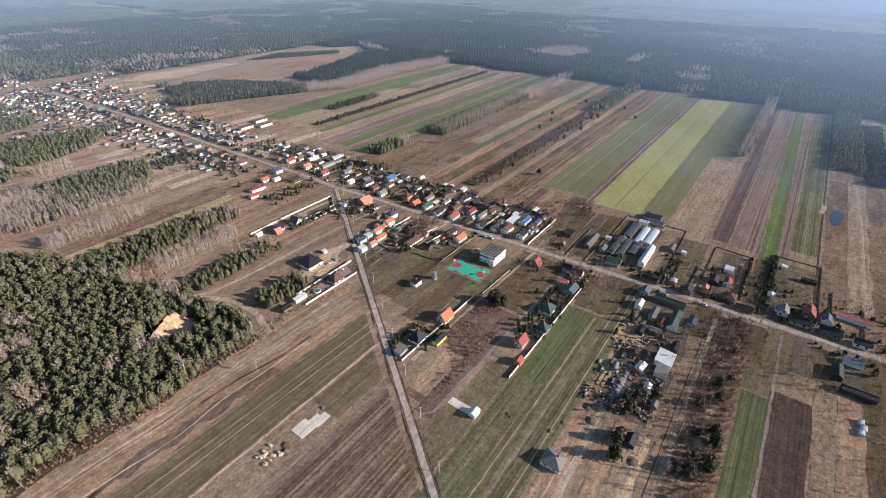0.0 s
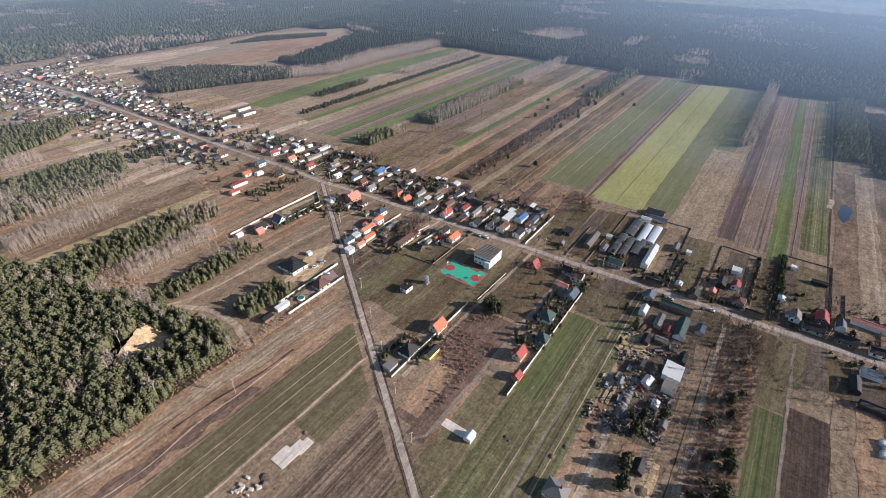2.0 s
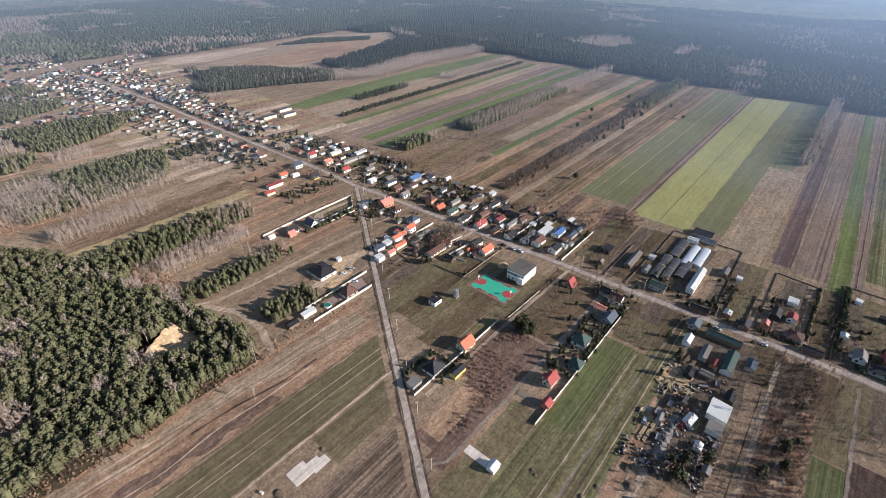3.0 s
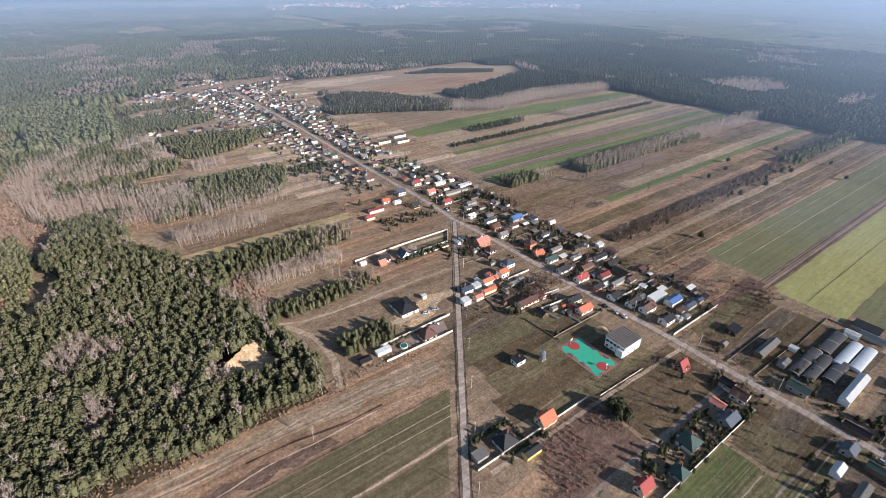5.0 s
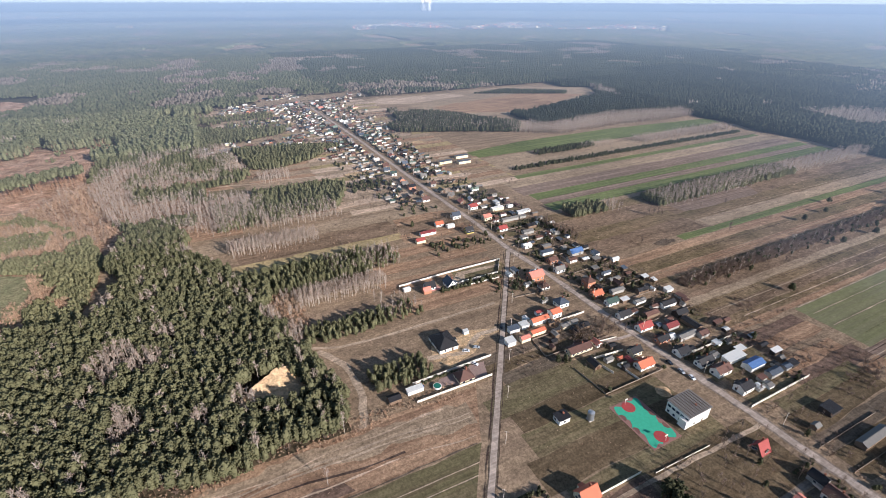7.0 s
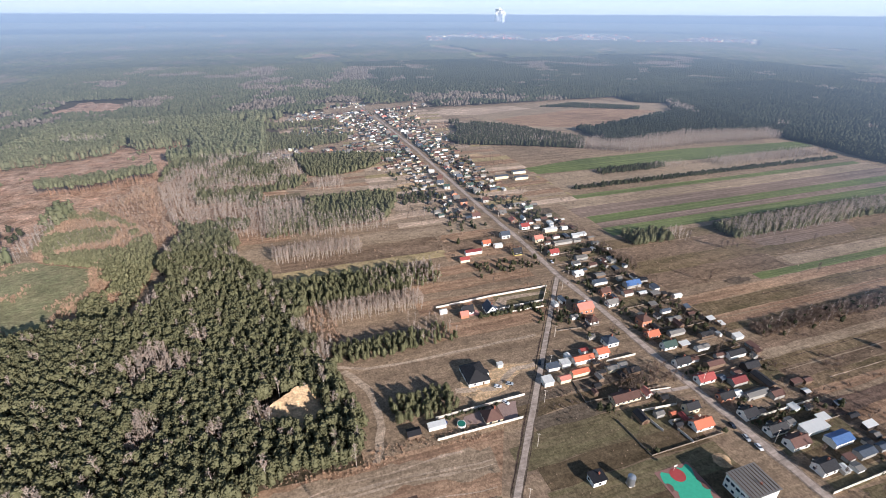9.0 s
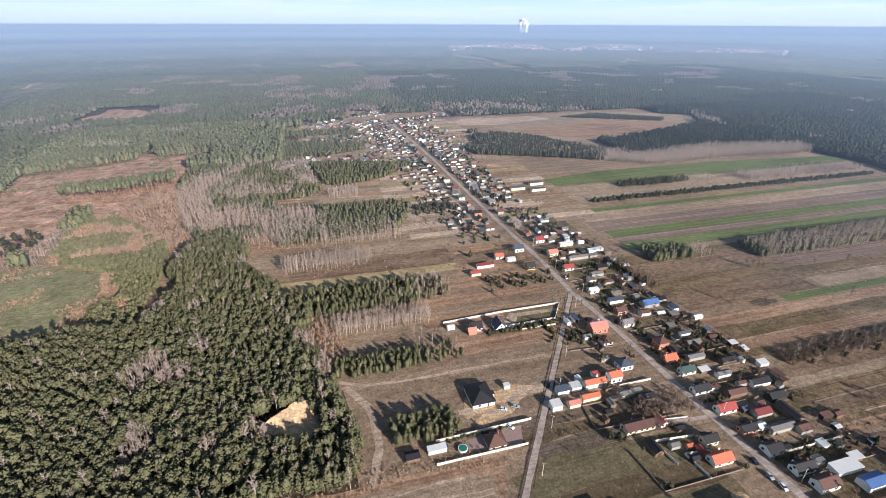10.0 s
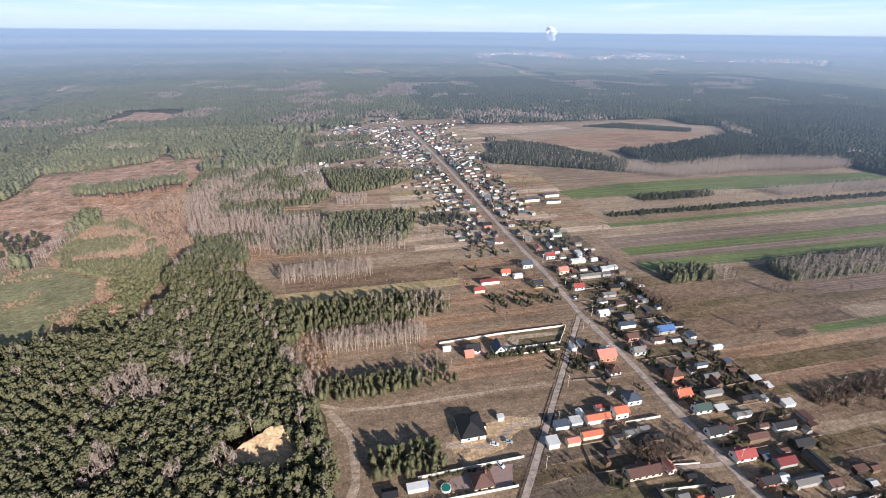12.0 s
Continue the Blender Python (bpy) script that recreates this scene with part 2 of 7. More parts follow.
M_FARBARE = leaf_mat("distant_bare_crowns", srgb(104, 94, 84), srgb(136, 124, 112))


# ---- builders ----
def mesh_of(name, verts, faces, mat, smooth=False):
    me = bpy.data.meshes.new(name)
    me.from_pydata([tuple(v) for v in verts], [], faces)
    me.materials.append(mat)
    if smooth:
        me.polygons.foreach_set("use_smooth", [True] * len(me.polygons))
    me.update()
    return me


def part(name, data, parent, label=""):
    """Links a mesh as one part under a thing or a part."""
    ob = new(name, data)
    ob.parent = parent
    if label:
        tagged(ob, label)
    return ob


def thing(name, x, y, z=0.0, turn=0.0):
    ob = new(name)
    ob.matrix_basis = pose(x, y, z, 0, 0, turn)
    return ob


def box_vf(x0, x1, y0, y1, z0, z1, base=0):
    v = [(x0, y0, z0), (x1, y0, z0), (x1, y1, z0), (x0, y1, z0), (x0, y0, z1), (x1, y0, z1), (x1, y1, z1), (x0, y1, z1)]
    f = [(0, 3, 2, 1), (4, 5, 6, 7), (0, 1, 5, 4), (1, 2, 6, 5), (2, 3, 7, 6), (3, 0, 4, 7)]
    return v, [tuple(i + base for i in q) for q in f]


def boxes(rows):
    """Several boxes as one vertex and face list."""
    v, f = [], []
    for row in rows:
        a, b = box_vf(*row, base=len(v))
        v += a
        f += b
    return v, f


def box_mesh(name, rows, mat):
    return mesh_of(name, *boxes(rows), mat)


# ---- ground ----
def far_rise(x, y):
    """Height of the land: level near by, climbing far out so that it closes with the horizon."""
    d = np.hypot(np.asarray(x, float) - 290, np.asarray(y, float) + 210)
    share = np.clip((d - 2500) / 2150, 0, 1)
    return 184 * np.maximum(0, 1 - d * (1 / 2500 - share * (1 / 2500 - 1 / 60000))) * (d > 2500)


def ground_sheet():
    """One sheet to the horizon; rings grow with the distance and rise softly far out."""
    radii = [0, 60, 120, 200, 300, 420, 560, 720, 900, 1150, 1500, 2000, 2400, 2700, 3000, 3300, 3600, 3900, 4200, 4450, 4650]
    verts, faces, n = [(290, -210, 0)], [], 72
    for r in radii[1:]:
        for k in range(n):
            a = 2 * math.pi * k / n
            x, y = 290 + r * math.cos(a), -210 + r * math.sin(a)
            verts.append((x, y, float(far_rise(x, y))))
    for k in range(n):
        faces.append((0, 1 + k, 1 + (k + 1) % n))
    for i in range(len(radii) - 2):
        for k in range(n):
            a, b = 1 + i * n + k, 1 + i * n + (k + 1) % n
            faces.append((a, a + n, b + n, b))
    ob = new("ground", mesh_of("ground", verts, faces, M_GROUND))
    tagged(ob, "brown dry winter meadow ground with straw streaks", "ground", kind="structure")


ground_sheet()


def sheet(name, corners, mat, z, label, category="field", wobble=0.8, seed=0, step=12.0):
    """A flat parcel of land with a slightly uneven outline, lifted a little off the ground."""
    rng = random.Random(seed + int(abs(corners[0][0]) * 7 + abs(corners[0][1]) * 3))
    out = []
    for (ax, ay), (bx, by) in zip(corners, corners[1:] + corners[:1]):
        d = math.hypot(bx - ax, by - ay)
        k = max(1, int(d / step))
        for i in range(k):
            t = i / k
            j = wobble if i else wobble * 0.3
            out.append((ax + (bx - ax) * t + rng.uniform(-j, j), ay + (by - ay) * t + rng.uniform(-j, j), z))
    me = mesh_of(name, out, [tuple(range(len(out)))], mat)
    if me.polygons[0].normal.z < 0:
        me.flip_normals()
    ob = new(name, me)
    return tagged(ob, label, category, kind="structure")


# outlines of woods and clearings
NEAR_WOOD = [(-20, -460), (-25, -356), (-27, -322), (-31, -299), (-37, -284), (-73, -280), (-121, -290), (-150, -282), (-155, -241), (-79, -226), (-57, -207), (-40, -203), (-10, -187), (13, -188), (34, -183), (49, -177), (60, -170), (83, -167), (100, -167), (123, -169), (124, -460)]
MEADOW = [(-150, -450), (-150, -388), (-118, -331), (-62, -337), (-34, -338), (-26, -364), (-24, -450)]
PLANTATION = [(-160, -396), (-256, -407), (-267, -381), (-185, -313), (-121, -293), (-69, -297), (-40, -302), (-40, -326), (-62, -333), (-116, -329), (-148, -386)]
CUT = [(-330, -522), (-359, -523), (-443, -537), (-462, -492), (-471, -461), (-494, -418), (-560, -414), (-506, -390), (-510, -320), (-473, -306), (-450, -338), (-345, -330), (-265, -376), (-265, -412), (-176, -403), (-166, -433), (-160, -570), (-330, -570)]
CUT_ROW = [(-338, -446), (-322, -446), (-314, -404), (-346, -334), (-372, -338), (-340, -404)]
THICKET = [(-301, -326), (-350, -322), (-440, -290), (-425, -185), (-290, -165), (-270, -178), (-262, -216), (-226, -216), (-222, -176), (-150, -176), (-138, -206), (-152, -246), (-170, -283), (-197, -296)]
ROW_BLOCK = [(-226, -168), (-218, -74), (-199, -77), (-148, -98), (-140, -164), (-200, -176)]
COPSE_LANE = [(-403, -177), (-388, -85), (-362, -40), (-352, -60), (-319, -85), (-298, -143), (-311, -162)]
COPSE_WEST = [(-560, -282), (-582, -244), (-530, -170), (-505, -117), (-521, -72), (-470, -100), (-445, -185), (-451, -272)]
FAR_FIELD = [(-650, 72), (-708, 130), (-690, 310), (-705, 465), (-610, 640), (-505, 575), (-430, 330), (-456, 223), (-500, 195), (-596, 165)]
COPSE_FIELD = [(-560, 107), (-495, 192), (-366, 272), (-322, 238), (-360, 165), (-400, 70), (-440, 60), (-470, 95)]
BIRCH_BELT = [(-326, 228), (-283, 290), (-288, 412), (-280, 590), (-318, 600), (-348, 446), (-330, 310)]


def within(x, y, ring):
    """Which of the places lie inside the ring."""
    x, y = np.asarray(x, float), np.asarray(y, float)
    odd = np.zeros(x.shape, bool)
    for (ax, ay), (bx, by) in zip(ring, ring[1:] + ring[:1]):
        if ay != by:
            odd ^= ((ay > y) != (by > y)) & (x < (bx - ax) * (y - ay) / (by - ay) + ax)
    return odd


LEVEL = [0.012]


def field(x0, x1, y0, y1, mat, label, skew=0.0, name="field", wobble=0.6, z=0.0):
    """A strip parcel along y; skew shifts its far end along x."""
    if not z:
        LEVEL[0] += 0.001
    return sheet(name, [(x0, y0), (x1, y0), (x1 + skew, y1), (x0 + skew, y1)], mat, z or LEVEL[0], label, wobble=wobble)


def ribbon(name, points, width, mat, z, label, category, edge=0.25, seed=1):
    """A road or track along a line of points, with slightly broken edges."""
    rng = random.Random(seed)
    fine = []
    for (ax, ay), (bx, by) in zip(points, points[1:]):
        k = max(1, int(math.hypot(bx - ax, by - ay) / 6))
        fine += [(ax + (bx - ax) * i / k, ay + (by - ay) * i / k) for i in range(k)]
    fine.append(points[-1])
    v, f = [], []
    for i, (x, y) in enumerate(fine):
        a, b = fine[max(0, i - 1)], fine[min(len(fine) - 1, i + 1)]
        d = math.hypot(b[0] - a[0], b[1] - a[1]) or 1
        nx, ny = -(b[1] - a[1]) / d, (b[0] - a[0]) / d
        for side in (1, -1):
            h = width / 2 + rng.uniform(-edge, edge)
            v.append((x + side * nx * h, y + side * ny * h, z))
        if i:
            f.append((2 * i - 2, 2 * i - 1, 2 * i + 1, 2 * i))
    ob = new(name, mesh_of(name, v, f, mat))
    return tagged(ob, label, category, kind="structure")


# field strips north-east of the street
field(211, 254, 118, 581, M_YELLOW, "broad strip of yellow-green young crop")
field(158, 202, 128, 581, M_GREEN, "strip of dull green winter crop")
field(202, 211, 112, 581, M_PLOUGH, "narrow strip of bare brown soil")
field(254, 277, 130, 303, M_GREEN, "dark green winter crop beside the yellow strip")
field(254, 297, 303, 588, M_GREEN, "dark green winter crop up to the wood")
field(277, 307, 98, 303, M_TAN, "tan stubble strip")
field(312, 324, 112, 587, M_PURPLE, "ploughed purple-brown strip", -6)
field(325, 345, 108, 587, M_PLOUGH, "broad ploughed purple-brown strip", -9)
field(346, 357, 96, 588, M_BGREEN, "narrow bright green crop strip", -8)
field(357, 364, 112, 587, M_PLOUGH, "narrow ploughed strip", -6)
field(364, 381, 128, 590, M_OLIVE, "grey-green thin crop strip", -3)
field(433, 450, 300, 587, M_BGREEN, "green crop strip beside the young wood")
field(452, 560, 60, 590, M_TAN, "tan stubble strip by the wood")
field(45, 54, 150, 592, M_BGREEN, "narrow green strip in dry meadow")
sheet("field", [(-13, 200), (10, 204), (14, 240), (12, 318), (-8, 330), (-12, 270)], M_PLOUGH, 0.1064, "ploughed patch beside a birch row", wobble=1.5)
field(-152, -141, 82, 560, M_BGREEN, "green crop strip along the hedge")
field(-141, -118, 86, 570, M_TAN, "broad tan stubble field")
field(-118, -94, 86, 570, M_PLOUGH, "broad purple-brown ploughed field")
field(-94, -78, 92, 575, M_BGREEN, "green winter crop strip")
field(-78, -66, 92, 575, M_PLOUGH, "bare brown ploughed strip")
field(-66, -48, 90, 580, M_BGREEN, "green crop strip by the birch row")
sheet("field", [(-260, 99), (-276, 206), (-277, 380), (-258, 592), (-226, 592), (-223, 417), (-229, 256), (-233, 103)], M_BGREEN, 0.045, "long bright green crop strip", step=20)
field(-228, -172, 110, 560, M_TAN, "tan dry strip between hedges")
sheet("field", FAR_FIELD, M_TAN, 0.046, "broad bare tan field before the forest", wobble=3, step=20)
sheet("field", [(-642, 90), (-690, 140), (-680, 300), (-640, 320), (-610, 180)], M_PALE, 0.048, "pale stubble in a broad bare field", wobble=3, step=20)
sheet("field", [(-560, 200), (-620, 470), (-540, 560), (-450, 340), (-490, 215)], M_RUSSET, 0.047, "russet fallow in a broad bare field", wobble=3, step=20)
# south-west of the street
field(256, 271, -104, -33, M_CROP, "bright green crop behind a garden fence")
field(256, 271, -192, -104, M_OLIVE, "thin green crop running out into brown soil")
field(271, 278, -187, -33, M_OLIVE, "thin olive crop beside bright green crop")
field(278, 291, -190, 2, M_OLIVE, "thin olive crop with cart tracks")
field(355, 367, -120, -45, M_CROP, "narrow bright green crop strip")
field(369, 385, -130, -37, M_DARKSOIL, "freshly ploughed dark soil strip")
field(354, 368, -44, 8, M_LAWN, "pale winter lawn strip")
LEVEL[0] += 0.001
sheet("field", [(157, -116), (181, -133), (181, -330), (157, -330)], M_OLIVE_W, LEVEL[0], "long thin green crop by the side road")
LEVEL[0] += 0.001
sheet("field", [(183.5, -137), (202, -149), (202, -181), (183.5, -181)], M_OLIVE_W, LEVEL[0], "small green crop patch by the side road")
LEVEL[0] += 0.001
sheet("field", [(206, -151), (262, -190), (262, -330), (200, -330)], M_PLOUGH_W, LEVEL[0], "ploughed brown field with slanting furrows")
LEVEL[0] += 0.001
sheet("field", [(124, -100), (156, -116), (156, -330), (118, -330)], M_RUSSET, LEVEL[0], "russet dry grass along the wood's edge")
field(-121, -98, -236, -7, M_TAN, "tan fallow strip between birch rows", wobble=1.5)
field(-69, -46, -212, -66, M_STRAW, "straw-olive grass strip beside pines", wobble=1.5)
field(-255, -230, -212, -176, M_LAWN, "small olive clearing in the scrub", wobble=2)
sheet("field", MEADOW, M_MEADOW, 0.054, "olive green clearing in the wood", wobble=3, step=9)
field(-45, 66, -166, -12, M_GROUND, "brown meadow strips behind the houses")
field(-97, -70, -200, -66, M_FALLOW2, "greyish brown fallow strip", wobble=1.5)
LEVEL[0] += 0.001
sheet("field", CUT, M_CLEAR, LEVEL[0], "felled clearing with russet stumps and brash", wobble=5)
LEVEL[0] += 0.001
sheet("field", [(-1000, -600), (-960, -510), (-825, -495), (-860, -620)], M_CLEAR, LEVEL[0], "distant felled clearing", wobble=10)
field(203, 236, -150, -62, M_SCRUB, "reddish scrub ground", wobble=2)
field(240, 255, -180, -104, M_LAWN, "brown lawn plot with hut")

# forest floors
def floor_sheet(x0, x1, y0, y1, z=0.004, mat=None):
    sheet("forest_floor", [(x0, y0), (x1, y0), (x1, y1), (x0, y1)], mat or M_FLOOR, z, "needle-covered brown forest floor", "forest floor", 4.0, step=20)


sheet("forest_floor", NEAR_WOOD, M_FLOOR, 0.1032, "needle-covered brown forest floor", "forest floor", 2.0, step=9)
sheet("forest_floor", PLANTATION, M_RUSSET, 0.056, "russet ground under a young plantation", "forest floor", 3.0, step=12)
floor_sheet(-700, 900, 594, 1620)
floor_sheet(-1720, -560, -1000, 60, 0.005)
floor_sheet(-1720, -262, 590, 1700, 0.006)
floor_sheet(-1720, -720, 60, 590, 0.0065)
floor_sheet(-560, -130, -372, -190, 0.008, M_RUSSET)
floor_sheet(-560, -330, -215, -95, 0.009, M_TAN)
floor_sheet(-1500, 100, -1000, -545, 0.007)
floor_sheet(-740, -555, -190, 0, 0.010, M_TAN)
floor_sheet(-690, -630, -290, -188, 0.011, M_TAN)
floor_sheet(-840, -738, -100, 130, 0.012, M_TAN)


def narrow_strips(x0, x1, y0, y1, mats, seed, low=5.0, high=13.0):
    """Old narrow parcels side by side, each with a cover of its own."""
    rng = random.Random(seed)
    names = {M_DUN: "dun winter grass parcel", M_GROUND: "brown dry meadow parcel", M_TAN: "tan stubble parcel strip", M_RUSSET: "russet dry grass parcel", M_LAWN: "olive winter grass parcel", M_SCRUB: "reddish overgrown parcel strip", M_OLIVE: "thin olive crop parcel", M_PLOUGH: "ploughed brown parcel strip", M_YARD: "trodden brown yard ground", M_PALE: "pale dry meadow parcel", M_FALLOW: "patchy olive fallow parcel", M_FALLOW2: "greyish brown fallow parcel", M_STRAW: "straw-olive grass parcel"}
    x, old, z, odd = x0, None, LEVEL[0], 0
    LEVEL[0] += 0.002
    while x < x1:
        w = min(rng.uniform(low, high), x1 - x)
        mat = rng.choice([m for m in mats if m is not old])
        if w > 2:
            field(x, x + w, y0 + rng.uniform(-6, 6), y1 + rng.uniform(-6, 6), mat, names[mat], rng.uniform(-1, 1), wobble=1.0, z=z + 0.001 + 0.001 * odd)
        x, old, odd = x + w, mat, 1 - odd


narrow_strips(-40, 45, 62, 196, [M_FALLOW, M_FALLOW2], 1, 14, 30)
narrow_strips(-8, 44, 196, 592, [M_FALLOW2, M_TAN, M_FALLOW], 2, 9, 20)
narrow_strips(55, 97, 66, 590, [M_FALLOW, M_FALLOW2, M_RUSSET], 3, 8, 20)
narrow_strips(109, 157, 62, 585, [M_FALLOW2, M_RUSSET, M_FALLOW, M_TAN], 4, 7, 16)
narrow_strips(160, 215, 62, 118, [M_RUSSET, M_GROUND, M_SCRUB], 5)
narrow_strips(-56, 62, -112, -14, [M_GROUND, M_RUSSET], 6, 7, 18)
narrow_strips(-97, -46, -64, -8, [M_FALLOW2, M_RUSSET], 21, 12, 22)
narrow_strips(-330, -138, -170, -60, [M_TAN, M_RUSSET], 7, 8, 22)
narrow_strips(106, 136, -90, -10, [M_DUN, M_YARD, M_LAWN], 8, 6, 14)
narrow_strips(136, 203, -100, -4, [M_DUN, M_LAWN], 9, 9, 18)
narrow_strips(292, 353, -195, -20, [M_RUSSET, M_TAN, M_GROUND, M_RUSSET], 10, 5, 12)
narrow_strips(386, 470, -195, 2, [M_RUSSET, M_DUN, M_GROUND], 11, 5, 12)
narrow_strips(384, 470, 55, 312, [M_TAN, M_FALLOW2], 12, 9, 22)
narrow_strips(202, 384, 30, 100, [M_DUN, M_LAWN, M_YARD, M_GROUND], 13, 7, 16)
narrow_strips(-135, 200, 22, 64, [M_DUN, M_LAWN, M_YARD, M_GROUND], 14, 7, 15)
narrow_strips(-700, -135, 10, 110, [M_PALE, M_TAN, M_STRAW, M_RUSSET], 15, 9, 20)
narrow_strips(-700, -122, -95, -10, [M_PALE, M_TAN, M_STRAW], 16, 9, 20)
narrow_strips(240, 300, -20, 14, [M_LAWN, M_YARD, M_DUN], 17, 7, 14)
narrow_strips(-262, -150, 60, 110, [M_GROUND, M_TAN, M_RUSSET], 18, 8, 18)
narrow_strips(300, 420, -20, 16, [M_YARD, M_DUN, M_LAWN], 19, 7, 14)
narrow_strips(203, 240, -150, -112, [M_RUSSET, M_SCRUB, M_GROUND], 20, 7, 14)

field(12.5, 27, -57, -14, M_LAWN, "mown lawn inside the white garden wall", wobble=0.2)

field(258, 277, -30, -6, M_LAWN, "olive lawn behind the garden fence")

field(203, 236, -60, 8, M_DUN, "olive brown lawn plot")

# roads
MAIN = [(-1100, -60), (-900, -30), (-740, -18), (-666, -12), (-480, -4), (-384, -1), (-300, 0), (-147, 2), (-60, 5), (0, 4), (52, 8), (110, 10), (190, 14), (250, 16.5), (314, 20), (375, 22), (420, 24), (620, 34), (900, 40)]
SIDE = [(2, 2), (254, -178), (420, -297)]
ribbon("road", MAIN, 3.9, M_ASPHALT, 0.132, "worn grey asphalt village street", "road", 0.3)
ribbon("road", SIDE, 3.0, M_ASPHALT, 0.128, "narrow worn grey asphalt side road", "road", 0.2)
ribbon("verge", MAIN, 6.0, M_LANE, 0.112, "sandy verge of the village street", "verge", 0.8)
ribbon("verge", SIDE, 4.4, M_YARD, 0.108, "sandy verge of the side road", "verge", 0.6)
# flat ribbons: the shade in the roadside ditches is painted as dark soil
ribbon("ditch", [(1.4, -1.6), (254 - 1.5, -178 - 2.1), (417, -300)], 0.4, M_DARKSOIL, 0.114, "ditch beside the side road with shade painted as dark soil", "ditch", 0.35, 3)
ribbon("ditch", [(6, 1.2), (254 + 1.5, -178 + 2.1), (423, -294)], 0.35, M_DARKSOIL, 0.114, "ditch beside the side road with shade painted as dark soil", "ditch", 0.4, 4)
ribbon("track", [(62, -49), (61.5, -72), (62, -98), (62, -134), (60, -157), (53, -173)], 2.2, M_TRACK, 0.104, "pale sandy farm track", "track")
ribbon("track", [(58, -169), (77, -158), (93, -157), (106, -157), (124, -163)], 4.0, M_TRACK, 0.105, "wide pale sandy forest track", "track", 0.7)
ribbon("track", [(87, -62), (86.5, -76), (97, -93), (93, -114)], 3.4, M_TRACK, 0.1135, "pale sandy loop round a new house", "track", 0.6)
ribbon("track", [(88, -62), (84, -80), (95, -104)], 6.0, M_SAND, 0.104, "sandy building-site drive", "track", 1.2)
def rut(x0, bend, y0, y1, width, mat, z, label, seed, lean=0.0):
    """A wandering wheel rut that runs along y."""
    rng = random.Random(seed)
    a, b = rng.uniform(0, 6), rng.uniform(0, 6)
    k = max(2, int(abs(y1 - y0) / 7))
    line = [(x0 + lean * i / k + bend * math.sin(a + i * 0.33) + bend * 0.5 * math.sin(b + i * 0.81), y0 + (y1 - y0) * i / k) for i in range(k + 1)]
    ribbon("track", line, width, mat, z, label, "track", 0.4, seed)


rut(137, 1.2, -112, -330, 1.2, M_TRACK, 0.108, "pale rutted earth track along the wood", 4, -6)
rut(139.4, 1.2, -112, -330, 1.0, M_TRACK, 0.1082, "pale rutted earth track along the wood", 4, -6)
rut(132, 1.6, -124, -330, 0.7, M_PALE, 0.1076, "pale trodden path beside the wood", 5, -3)
rut(150, 1.5, -116, -330, 0.8, M_PALE, 0.1074, "pale grassy rut in russet meadow", 7, -5)
rut(145, 1.0, -150, -215, 1.2, M_DARKSOIL, 0.1072, "dark overgrown ditch in russet meadow", 8, -4)
sheet("field", [(131, -110), (146, -112), (141, -150), (134, -210), (128, -330), (124, -330), (127, -170)], M_TAN, 0.1065, "pale dry grass along the wood's edge", wobble=2.2, step=6)
sheet("field", [(148, -180), (154, -176), (152, -240), (149, -290), (144, -250)], M_SCRUB, 0.1062, "reddish rough patch in russet meadow", wobble=2.2, step=6)
ribbon("track", [(182, -130), (182, -330)], 1.3, M_PALE, 0.109, "pale dry grass balk between crops", "track", 0.4, 9)
ribbon("track", [(156, -118), (156, -330)], 0.6, M_YARD, 0.109, "dark furrow at a crop's edge", "track", 0.4, 10)
ribbon("track", [(171, -126), (168, -330)], 0.5, M_TRACK, 0.109, "pale tramline through a crop", "track", 0.15, 11)
ribbon("track", [(165.5, -122), (163, -330)], 0.5, M_TRACK, 0.109, "pale tramline through a crop", "track", 0.15, 12)
ribbon("lane", [(209, 12), (207, -60), (206, -130)], 2.2, M_TRACK, 0.108, "grassy field lane", "lane", 0.4)
ribbon("lane", [(237.5, -78), (236.5, -150), (228, -161)], 1.8, M_LANE, 0.111, "grey gravel house lane", "lane", 0.3)
ribbon("lane", [(238, 14), (238, -60), (237.5, -80)], 2.6, M_LANE, 0.113, "grey gravel house lane", "lane", 0.2)
ribbon("track", [(284, 14), (281, -60), (279, -190)], 1.1, M_LANE, 0.108, "pale cart track through the crop", "track", 0.4)
ribbon("track", [(302, -98), (303, -190)], 3.4, M_TRACK, 0.108, "bare sandy yard track", "track", 0.5)
ribbon("track", [(325, -104), (326, -190)], 3.4, M_SAND, 0.109, "sandy track by the pit shed", "track", 0.6)
ribbon("track", [(334, 8), (335, -190)], 2.4, M_TRACK, 0.108, "double-rutted grassy track", "track", 0.5)
ribbon("track", [(368, 14), (368, -190)], 1.4, M_LANE, 0.108, "narrow pale track beside the crop", "track", 0.4)
ribbon("track", [(408, 60), (408, 190), (406, 300)], 2.2, M_TRACK, 0.108, "rutted brown field track", "track", 0.6)
ribbon("track", [(158, 132), (158, 580)], 1.0, M_TRACK, 0.108, "pale path between crops", "track", 0.3)
